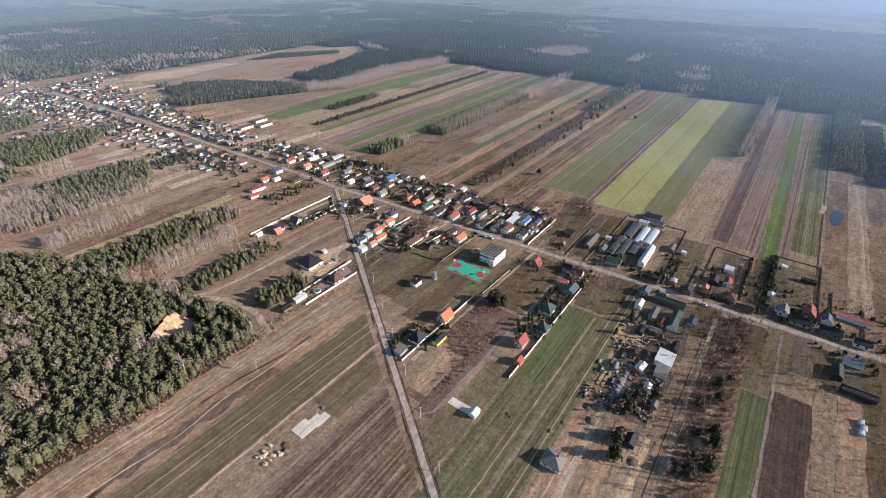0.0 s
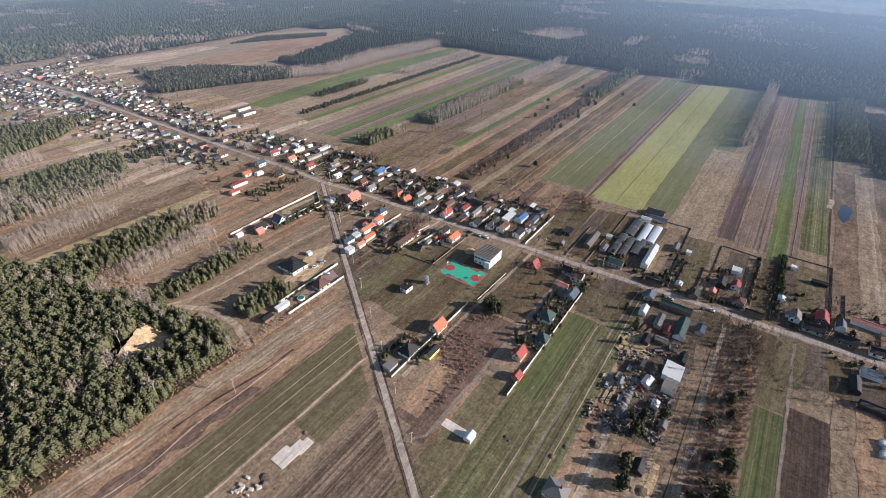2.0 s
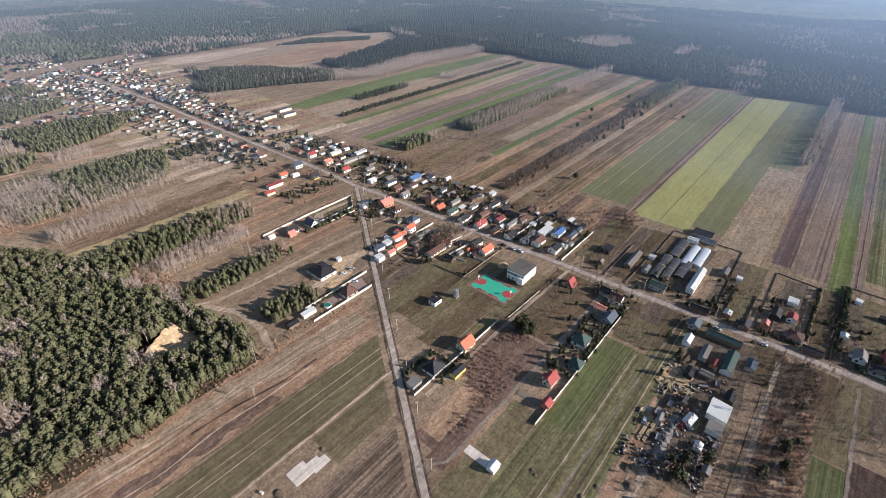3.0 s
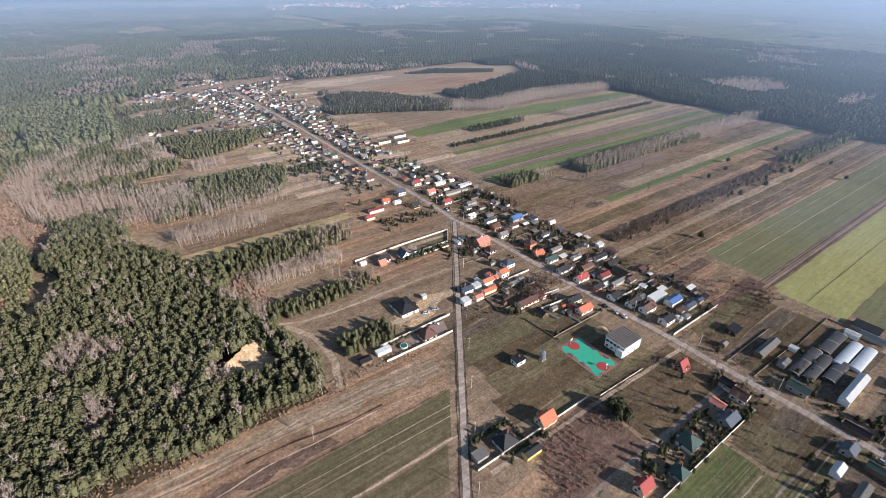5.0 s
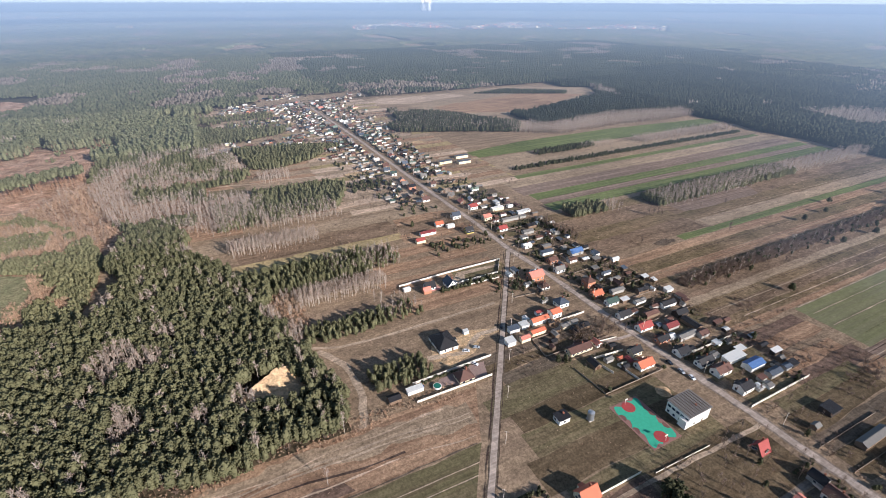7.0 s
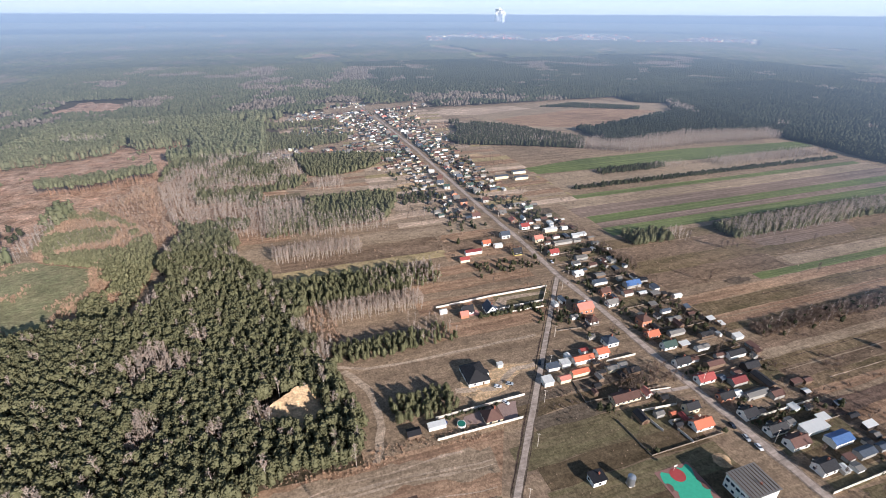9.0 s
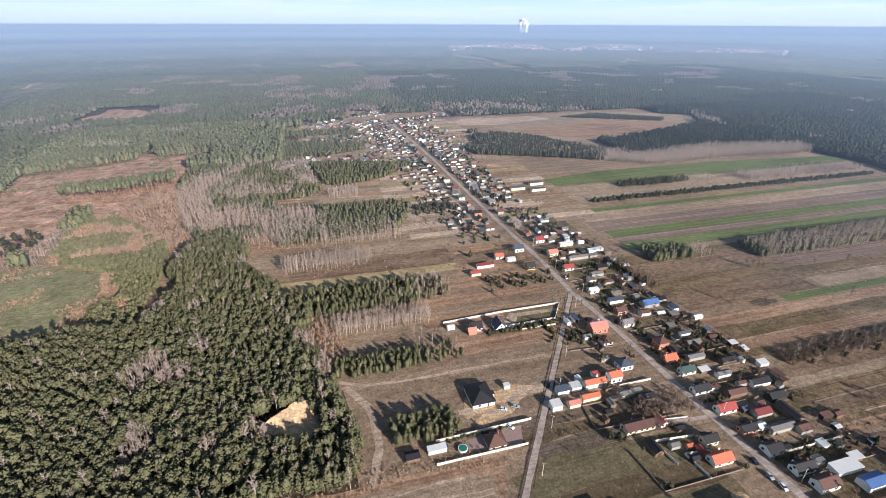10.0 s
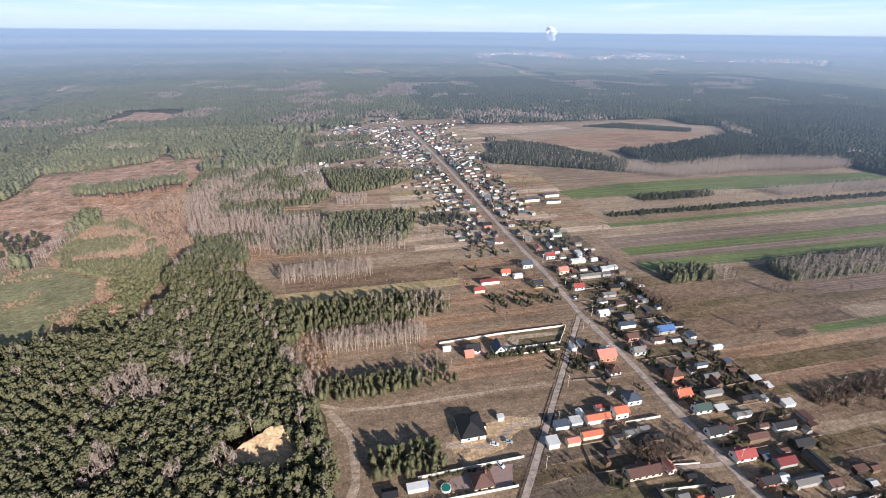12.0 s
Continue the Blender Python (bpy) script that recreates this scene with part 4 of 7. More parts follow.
# the farmyard and houses in the south-east
shed(292, -8, 10, 5, 3.0, 1.6, "light", "white", "white shed with pale roof")
shed(302, -12, 15, 5, 2.8, 0.8, "grey", "grey", "narrow grey shed")
house(291, 8, 9, 7, 3.2, 2.6, "slate", "grey", "house with slate-blue roof")
shed(307, 6, 22, 6.5, 3.0, 2.0, "dgreen", "wood", "long barn with dark green roof", 0)
shed(314, -12, 22, 7, 3.2, 2.2, "dgreen", "white", "barn with green roof")
shed(308, -17, 7, 5, 2.6, 0.8, "wine", "brick", "small wine-red shed")
shed(323, -6, 10, 6, 2.8, 1.0, "slate", "grey", "shed with blue-grey roof")
shed(318, -49, 14, 11, 3.6, 0.8, "light", "white", "large pale workshop", kind="flat")
shed(319, -60, 8, 8, 3.0, 0.6, "grey", "white", "grey lean-to of a workshop", kind="flat")
shed(316, -74, 5, 4, 2.6, 0.8, "light", "white", "small pale blue shed")
house(295, -141, 11, 10, 2.8, 3.6, "grey", "white", "white house with dark grey hipped roof", 0, kind="hip")
shed(319, -111, 8, 6, 2.6, 1.6, "dark", "dark", "black-roofed shed on bare sand")
shed(300, 74, 4, 4, 2.6, 0.3, "light", "white", "small white garden box", kind="flat")
shed(303, 31, 6, 5, 2.8, 0.8, "light", "brick", "small pale-roofed red shed")
shed(289, 24, 13, 5, 2.8, 1.6, "dark", "wood", "long dark shed beside the street", 0)
house(313, 26, 9, 7, 3.2, 2.4, "dark", "wood", "weathered wooden house with dark roof")
shed(322, 35, 6, 5, 3.0, 1.8, "pink", "brick", "small brick outbuilding")
shed(331, 69, 8, 7, 3.0, 0.4, "light", "white", "white flat-roofed garage", kind="flat")
house(333, 51, 8, 6, 3.2, 2.0, "red", "white", "white annex with red roof", windows=1)
house(337, 34, 10, 9, 3.2, 2.0, "brown", "grey", "grey house with brown hipped roof", kind="hip")
shed(325, 49, 12, 7, 3.0, 2.2, "dark", "dark", "dark barn")
shed(346, 27, 12, 5, 2.8, 1.4, "dark", "wood", "dark shed beside the street", 0)
shed(358, 52, 5, 5, 3.2, 1.0, "light", "white", "small white shed")
house(366, 38, 10, 7, 3.4, 3.0, "grey", "white", "white house with grey roof")
house(379, 45, 12, 8, 3.6, 3.4, "red", "wood", "barn house with red roof")
house(375, 32, 12, 8, 3.2, 2.8, "dark", "grey", "grey house with dark roof", 0)
shed(388, 44, 9, 6, 3.2, 2.4, "slate", "white", "shed with slate roof")
house(390, 31, 13, 8, 3.2, 3.0, "dark", "wood", "wooden house with dark roof", 0)
shed(402, 54, 22, 6, 3.2, 1.4, "pink", "white", "long barn with faded red roof", -4)
house(405, 30, 10, 7, 3.2, 2.4, "dark", "white", "white house with dark roof", 0)
shed(401, 9, 11, 6, 3.0, 0.6, "slate", "white", "flat slate-roofed building", 0, kind="flat")
shed(394, -4, 14, 6, 3.0, 1.6, "dark", "dark", "dark farm wing")
shed(403, -16, 18, 6, 3.0, 1.6, "dark", "dark", "dark farm wing", 0)
shed(362, 96, 4, 4, 2.6, 0.6, "light", "white", "small white garden shed", kind="flat")
shed(377, 86, 11, 4, 2.6, 0.8, "dark", "dark", "long dark shed", 0)


# ---- greenhouses ----
def greenhouse(x, y, l, w, h, mat, label):
    """An arched tunnel of hoops with a cover and end frames."""
    ob = thing("greenhouse", x, y, 0, 90)
    tagged(ob, label, "greenhouse", "greenhouses")
    n = 10
    arc = [(-w / 2 * math.cos(math.pi * i / n), 1.2 + h * math.sin(math.pi * i / n)) for i in range(n + 1)]
    prof = [(-w / 2, 0)] + arc + [(w / 2, 0)]
    k = len(prof)
    v = [(-l / 2, a, b) for a, b in prof] + [(l / 2, a, b) for a, b in prof]
    f = [(i, i + 1, k + i + 1, k + i) for i in range(k - 1)] + [tuple(range(k))[::-1], tuple(range(k, 2 * k))]
    part("cover", mesh_of("cover", v, f, mat), ob)
    hoop_v, hoop_f = [], []
    for i in range(k - 1):
        (a0, b0), (a1, b1) = prof[i], prof[i + 1]
        base = len(hoop_v)
        hoop_v += [(-0.12, a0 * 1.02, b0 + 0.06), (0.12, a0 * 1.02, b0 + 0.06), (0.12, a1 * 1.02, b1 + 0.06), (-0.12, a1 * 1.02, b1 + 0.06)]
        hoop_f += [(base, base + 1, base + 2, base + 3)]
    hoop = mesh_of("hoop", hoop_v, hoop_f, M_FENCE)
    m = max(3, int(l / 4)) if mat is M_FOIL else 2
    for i in range(m + 1):
        part("hoop", hoop, ob).location.x = -l / 2 + l * i / m
    part("door", box_mesh("door", [(l / 2, l / 2 + 0.06, -0.9, 0.9, 0.02, 2.2)], M_FENCE), ob)


M_FOIL = plain("milky_foil", srgb(206, 210, 216), 0.35, 0.5)
M_OLDFOIL = plain("dull_greenhouse_glass", srgb(84, 80, 78), 0.35, 0.5, 0, 0.3, 1.2)
greenhouse(258, 86.5, 26, 6.5, 1.2, M_OLDFOIL, "dull grey greenhouse tunnel with pale end hoops")
greenhouse(255.5, 56, 31, 5.5, 1.2, M_OLDFOIL, "dull grey greenhouse tunnel with pale end hoops")
greenhouse(261.5, 56, 28, 5.5, 1.2, M_OLDFOIL, "dull grey greenhouse tunnel with pale end hoops")
greenhouse(266.8, 82.5, 29, 5.8, 1.3, M_FOIL, "milky white foil greenhouse tunnel")
greenhouse(273.4, 84.5, 27, 5.8, 1.2, M_FOIL, "milky white foil greenhouse tunnel")
greenhouse(268.5, 61, 22, 6.5, 1.2, M_OLDFOIL, "dull brown-grey greenhouse tunnel with pale end hoops")
shed(265, 119, 17, 11, 2.6, 0.5, "dark", "grey", "dark low packing hall behind the greenhouses", 0, "flat")
shed(262, 104, 9, 6, 3.2, 0.8, "light", "white", "white boiler shed behind the greenhouses", 0)
shed(270, 110, 16, 6, 3.0, 0.8, "slate", "grey", "grey packing shed behind the greenhouses", 0)
shed(279, 52, 36, 6, 4.2, 1.6, "light", "white", "long white nursery building")
house(262, 30, 12, 8, 4.0, 1.6, "dgreen", "grey", "dark flat-fronted nursery house", 0)
shed(249, 45, 10, 5, 2.8, 0.8, "grey", "grey", "grey glazed nursery shed")
shed(247, 62, 5, 4, 2.6, 0.4, "light", "white", "small pale shed", 0, kind="flat")
shed(291, 76, 12, 5, 2.8, 0.8, "grey", "wood", "grey garden shed")


# ---- the older village north-west along the street ----
def village():
    rng = random.Random(11)
    roofs = ["grey", "grey", "grey", "brown", "dark", "dark", "slate", "slate", "brown", "light", "grey", "brown", "dgreen", "green", "brown", "dark", "grey"]
    walls = ["white", "white", "cream", "cream", "grey", "grey", "brick", "wood", "wood", "grey"]
    words = {"grey": "grey", "brown": "brown", "dark": "dark", "slate": "slate-blue", "pink": "faded red", "orange": "orange", "red": "red", "light": "pale", "wine": "wine-red", "dgreen": "dark green", "green": "grey-green"}
    tone = {"white": "white", "cream": "cream", "grey": "grey", "brick": "brick", "yellow": "yellow", "wood": "wooden", "dark": "dark"}
    def street_y(x):
        return -2 + (x + 400) * 0.012 if x > -500 else -4 + (x + 480) * 0.04
    x = -104.0
    while x > -720:
        for side in (1, -1):
            if rng.random() < 0.06 or (side < 0 and -118 < x):
                continue
            cy = street_y(x)
            r, wl = rng.choice(roofs + ["pink"]), rng.choice(walls)
            l, w = rng.uniform(7.5, 10), rng.uniform(6.5, 8)
            hx, hy = x + rng.uniform(-2, 2), cy + side * rng.uniform(11, 16)
            house(hx, hy, l, w, rng.choice((2.8, 3.0, 4.0)), rng.uniform(1.8, 3.2), r, wl, "%s house with %s roof on the village street" % (tone[wl], words[r]), 90 if rng.random() < 0.6 else 0, kind=rng.choice(("gable", "gable", "gable", "hip")), windows=1)
            depth = 24
            for k in range(rng.choice((2, 3, 3, 4))):
                r2, w2 = rng.choice(roofs), rng.choice(("wood", "white", "grey", "wood", "dark", "grey"))
                shed(x + rng.uniform(-5, 5), cy + side * (depth + rng.uniform(0, 4)), rng.uniform(4, 11), rng.uniform(3.5, 5.5), 2.6, rng.uniform(0.6, 1.6), r2, w2, "%s outbuilding with %s roof in a yard" % (tone[w2], words[r2]), 90 if rng.random() < 0.6 else 0, lean=True)
                depth += rng.uniform(6, 13)
        x -= rng.uniform(10.5, 15)
    # lanes that branch off to the south-west, and loose hamlets
    for x0, y0, x1, y1, n in ((-425, -70, -411, -137, 10), (-411, -137, -430, -212, 12), (-332, -52, -350, -84, 4), (-577, -50, -545, -172, 11), (-678, -40, -671, -177, 18), (-715, -120, -700, -165, 6), (-500, -40, -510, -100, 6), (-800, -20, -790, -80, 8), (-720, 20, -760, 120, 8)):
        for k in range(n):
            t = (k + rng.random() * 0.6) / n
            r, wl = rng.choice(roofs), rng.choice(walls)
            side = rng.choice((-1, 1))
            hx, hy = x0 + (x1 - x0) * t + side * rng.uniform(9, 16), y0 + (y1 - y0) * t
            house(hx, hy, rng.uniform(8, 11), rng.uniform(6.5, 9), 3.2, rng.uniform(1.8, 3.2), r, wl, "%s house with %s roof on a sandy lane" % (tone[wl], words[r]), rng.choice((0, 90)), windows=1)
            r2 = rng.choice(roofs)
            shed(hx + side * rng.uniform(9, 13), hy + rng.uniform(-4, 4), rng.uniform(4, 9), rng.uniform(3.5, 5), 2.6, 0.8, r2, rng.choice(("wood", "white", "grey")), "small outbuilding with %s roof by a lane" % words[r2], rng.choice((0, 90)), lean=True)
    for k in range(230):
        if k < 120:
            x, y = rng.uniform(-720, -310), rng.choice((-1, 1)) * rng.uniform(22, 80) - 6
        else:
            cx, cy = rng.choice(((-415, -100), (-415, -170), (-560, -110), (-675, -110), (-700, -140), (-660, -60), (-790, -50)))
            x, y = cx + rng.gauss(0, 18), cy + rng.gauss(0, 26)
        shed(x, y, rng.uniform(4, 11), rng.uniform(3.5, 6.5), rng.uniform(2.4, 3.4), rng.uniform(0.6, 1.8), rng.choice(roofs + ["brown", "pink", "grey"]), rng.choice(("dark", "cream", "grey", "wood", "wood", "white")), "", rng.choice((0, 90)), lean=True)
    for x, y in ((-232, 62), (-222, 84), (-244, 92)):
        shed(x, y, 22, 8, 4, 0.8, "slate", "cream", "long cream farm hall with slate roof")


village()
far_outbuildings()


# ---- court, tank, pads, pond ----
def court():
    ob = thing("sports_court", 182, -38, 0.0, 0)
    tagged(ob, "green and red rubber playing court", "sports court")
    red = plain("red_rubber", srgb(176, 76, 76), 0.9)
    green = plain("green_rubber", srgb(66, 178, 146), 0.9)
    a, b = 14.4, 9.2
    part("border", box_mesh("border", [(-a, a, -b, b, 0.0, 0.16)], plain("court_border", srgb(150, 112, 104), 0.9)), ob, "faded red-brown border")
    pts = []
    for i in range(96):
        t = 2 * math.pi * i / 96
        c, s = math.cos(t), math.sin(t)
        k = 1 / max(abs(c) / (a - 0.8), abs(s) / (b - 0.8))
        lobe = 2.2 * max(0.0, math.sin(6 * t + 0.9)) ** 0.6 + 1.2 * max(0, math.sin(14 * t)) ** 0.7
        k = max(2.0, k - lobe)
        pts.append((k * c, k * s, 0.19))
    part("playing_field", mesh_of("playing_field", *slab(pts, 0.06), green), ob, "bright green rubber playing field")
    for cx in (-10.2, 10.2):
        disc = [(cx + 3.4 * math.cos(2 * math.pi * i / 32), 3.4 * math.sin(2 * math.pi * i / 32), 0.22) for i in range(32)]
        part("circle", mesh_of("circle", *slab(disc, 0.05), red), ob, "red free-throw circle")
        for k, sy in enumerate((-1, 1)):
            hx = cx * 0.42 + 2.0 * sy
            half = [(hx + 2.1 * math.cos(math.pi * i / 14), sy * (b - 0.9 - 2.1 * math.sin(math.pi * i / 14)), 0.21) for i in range(15)]
            part("side_patch", mesh_of("side_patch", *slab(half if sy < 0 else half[::-1], 0.04), plain("worn_rubber", srgb(122, 88, 82), 0.9)), ob, "dark worn half-round patch")
        post = join([box_vf(cx * 1.24 - 0.08, cx * 1.24 + 0.08, -0.08, 0.08, 0.16, 3.4), box_vf(cx * 1.22 - 0.05, cx * 1.22 + 0.05, -0.9, 0.9, 2.9, 3.9)])
        part("hoop_post", mesh_of("hoop_post", *post, M_FENCE), ob, "white basketball post and board")


court()


def tank(x, y):
    ob = thing("water_tank", x, y)
    tagged(ob, "upright galvanised steel water tank", "tank")
    n, r, h = 20, 1.7, 4.6
    ring = [(r * math.cos(2 * math.pi * i / n), r * math.sin(2 * math.pi * i / n)) for i in range(n)]
    v = [(a, b, 0.5) for a, b in ring] + [(a, b, 0.5 + h) for a, b in ring] + [(a * 0.3, b * 0.3, 1.1 + h) for a, b in ring]
    f = [(i, (i + 1) % n, n + (i + 1) % n, n + i) for i in range(n)] + [(n + i, n + (i + 1) % n, 2 * n + (i + 1) % n, 2 * n + i) for i in range(n)] + [tuple(range(2 * n, 3 * n))]
    part("shell", mesh_of("shell", v, f, M_STEEL), ob)
    part("foot", box_mesh("foot", [(-1.5, 1.5, -1.5, 1.5, 0, 0.5)], M_CONCRETE), ob, "concrete foot")
    part("ladder", box_mesh("ladder", [(r + 0.1, r + 0.16, -0.25, -0.2, 0.5, 5.4), (r + 0.1, r + 0.16, 0.2, 0.25, 0.5, 5.4)] + [(r + 0.1, r + 0.16, -0.2, 0.2, 0.8 + 0.4 * i, 0.85 + 0.4 * i) for i in range(11)], M_STEEL), ob)


tank(169, -61)
for cx, cy in ((404, -36), (405, -39.5), (404, -43)):
    greenhouse(cx, cy, 3.0, 2.4, 0.5, M_FOIL, "small white foil garden tunnel")


def pad(x0, x1, y0, y1, label, mat=M_CONCRETE, name="concrete_slab", category="slab", h=0.2):
    ob = new(name, box_mesh(name, [(x0, x1, y0, y1, 0.0, h)], mat))
    tagged(ob, label, category)


pad(238.6, 250, -142, -137.5, "grey concrete drive slab", h=0.17)
pad(189, 197, -198.5, -190, "square pale concrete foundation slab")
pad(191.5, 198, -189.95, -184.6, "smaller pale concrete foundation slab", h=0.23)
pad(193.5, 198, -184.55, -182, "narrow pale concrete foundation strip", h=0.21)
pad(239, 251, -100, -96.5, "dull wooden deck path", plain("deck_boards", srgb(132, 118, 104), 0.9), h=0.17)
sheet("pond", [(387, 199), (390, 192), (394, 201), (396, 222), (392, 231), (388, 226), (386, 212)], plain("pond_water", srgb(36, 46, 60), 0.08, 0.6), 0.115, "small blue pond in a pasture", "pond", 0.8, step=6)
sheet("sand", [(382, 214), (384, 234), (380, 236), (378, 216)], M_TRACK, 0.113, "bare sand beside the pond", "sand", 0.8, step=6)


def heap(x, y, r, h, mat, label, name="sand_mound", category="mound", seed=0):
    """A rough pile with an uneven outline."""
    rng = random.Random(seed + int(x * 13 + y * 7))
    n, rings = 14, 4
    v, f = [(x, y, h)], []
    for k in range(1, rings + 1):
        t = k / rings
        for i in range(n):
            a = 2 * math.pi * i / n
            q = r * t * rng.uniform(0.85, 1.15)
            v.append((x + q * math.cos(a), y + q * math.sin(a), max(0.0, h * (1 - t) ** 1.1 * rng.uniform(0.7, 1.25)) if k < rings else 0.0))
    for i in range(n):
        f.append((0, 1 + i, 1 + (i + 1) % n))
    for k in range(rings - 1):
        for i in range(n):
            a, b = 1 + k * n + i, 1 + k * n + (i + 1) % n
            f.append((a, a + n, b + n, b))
    ob = new(name, mesh_of(name, v, f, mat, True))
    tagged(ob, label, category)


heap(172, -13, 4.5, 1.2, M_SAND, "heap of pale building sand")
heap(100, -104, 5, 1.0, M_SAND, "heap of sand by the new house")

# fences
wall_run("garden_wall", [(12, -13), (12, -58), (14, -100)], 1.5, 0.12, M_FENCE, "white concrete panel garden wall", bay=3)
wall_run("garden_wall", [(12, -13), (28.5, -25)], 1.5, 0.12, M_FENCE, "white concrete panel garden wall")
wall_run("garden_wall", [(28.5, -25), (28.5, -58)], 1.4, 0.12, M_FENCE, "white post garden wall", bay=3)
wall_run("garden_wall", [(121, -88), (121, -133)], 1.6, 0.12, M_FENCE, "long white concrete panel wall")
wall_run("garden_wall", [(107, -80), (108, -130)], 1.6, 0.12, M_FENCE, "long white concrete panel wall")
wall_run("garden_wall", [(200, 18), (200, 68)], 1.7, 0.12, M_FENCE, "long white concrete panel wall")
wall_run("garden_wall", [(255.5, -2), (255.5, -110)], 1.7, 0.12, M_FENCE, "long pale concrete panel wall by the crop")
wall_run("garden_wall", [(202, -62), (202, -134)], 1.5, 0.12, M_FENCE, "white concrete panel wall")
wall_run("garden_wall", [(158, 28), (158, 66)], 1.7, 0.12, M_FENCE, "long white concrete panel wall")
wall_run("garden_wall", [(138, -8), (136, -30)], 1.6, 0.12, M_FENCE, "white concrete panel wall")
wall_run("garden_wall", [(98, -2), (98, -22)], 1.5, 0.12, M_FENCE, "white concrete panel wall")
wall_run("board_fence", [(247, 64), (247, 112), (294, 112), (296, 30)], 0.7, 0.05, M_WIREFENCE, "weathered board fence", bay=4)
wall_run("board_fence", [(318, 30), (318, 100), (342, 98), (343, 36)], 0.7, 0.05, M_WIREFENCE, "weathered board fence", bay=4)
wall_run("board_fence", [(356, 36), (354, 112), (384, 112), (384, 50)], 0.7, 0.05, M_WIREFENCE, "weathered board fence", bay=4)
wall_run("garden_wall", [(206, -22), (205, -56)], 0.7, 0.1, M_FENCE, "low pale concrete panel wall")


# ---- trees ----
def rand_turns(rng, n):
    a = rng.normal(size=(n, 3, 3))
    q, _ = np.linalg.qr(a)
    return q


TUFT_V = np.array([(1, 1, 1), (1, -1, -1), (-1, 1, -1), (-1, -1, 1)], float) * 0.75
TUFT_F = np.array([(0, 1, 2), (0, 3, 1), (0, 2, 3), (1, 3, 2)])


def tufts(rng, centres, sizes, flat=0.6):
    """Ragged little clumps round the given centres."""
    n = len(centres)
    v = TUFT_V[None] * rng.uniform(0.6, 1.6, (n, 4, 1))
    v = np.einsum("nij,nkj->nki", rand_turns(rng, n), v) * sizes[:, None, None]
    v[:, :, 2] *= flat
    v += centres[:, None]
    f = TUFT_F[None] + 4 * np.arange(n)[:, None, None]
    return v.reshape(-1, 3), f.reshape(-1, 3)


def stick(p, q, r0, r1, sides=4):
    """A tapered twig or trunk."""
    p, q = np.array(p, float), np.array(q, float)
    d = q - p
    a = np.cross(d, (0.31, 0.77, 0.2))
    a /= np.linalg.norm(a) + 1e-9
    b = np.cross(d / (np.linalg.norm(d) + 1e-9), a)
    ang = 2 * np.pi * np.arange(sides) / sides
    ring = np.cos(ang)[:, None] * a + np.sin(ang)[:, None] * b
    v = np.concatenate([p + ring * r0, q + ring * r1])
    f = []
    for i in range(sides):
        j = (i + 1) % sides
        f += [(i, j, sides + j), (i, sides + j, sides + i)]
    return v, np.array(f)


def stack(pieces):
    v, f, base = [], [], 0
    for a, b in pieces:
        v.append(a)
        f.append(b + base)
        base += len(a)
    return np.concatenate(v), np.concatenate(f)


def crown_core(rng, h, r, low, sides=6):
    """The dense inside of a crown: a lumpy pointed dome."""
    v, f = [(0, 0, h * 0.97)], []
    rows = ((0.82, 0.52), (0.45, 0.86), (0.05, 0.6))
    for k, (t, q) in enumerate(rows):
        for i in range(sides):
            a = 2 * np.pi * (i + 0.5 * k) / sides
            d = r * q * rng.uniform(0.7, 1.1)
            v.append((d * np.cos(a), d * np.sin(a), h * (low + (1 - low) * t) * rng.uniform(0.96, 1.04)))
    for i in range(sides):
        j = (i + 1) % sides
        f.append((0, 1 + i, 1 + j))
        for k in range(len(rows) - 1):
            p, q = 1 + k * sides, 1 + (k + 1) * sides
            f += [(p + i, q + i, p + j), (p + j, q + i, q + j)]
    return np.array(v, float), np.array(f)


def pine(seed, h=11.5, r=2.3, n=44, size=0.55, low=0.4, limbs=3, sides=5):
    """Scots pine: trunk, a dense core and an uneven pointed crown of tufts round it."""
    rng = np.random.default_rng(seed)
    wood = [stick((0, 0, 0), (rng.normal() * 0.2, rng.normal() * 0.2, h * 0.9), 0.2, 0.07, 5 if n > 30 else 3)]
    t = rng.uniform(0, 1, n) ** 0.9
    z = h * (low + (1 - low) * t)
    prof = np.clip(1.03 - t, 0, 1) ** 0.42 * np.clip(0.62 + t * 2.2, 0, 1) * r
    a = rng.uniform(0, 2 * np.pi, n)
    lobes = 1 + 0.22 * np.sin(3 * a + seed) + 0.16 * np.sin(5 * a + 2 * seed + t * 4)
    d = prof * lobes * rng.uniform(0.7, 1.1, n)
    c = np.stack([d * np.cos(a), d * np.sin(a), z], 1)
    if limbs:
        for i in range(0, n, max(1, n // limbs)):
            wood.append(stick((0, 0, c[i, 2] - 0.6), c[i], 0.06, 0.02, 3))
    leaf = [tufts(rng, c, size * rng.uniform(0.7, 1.3, n), 0.75), crown_core(rng, h * 0.97, r * 0.92, low, sides)]
    return stack(wood), stack(leaf)


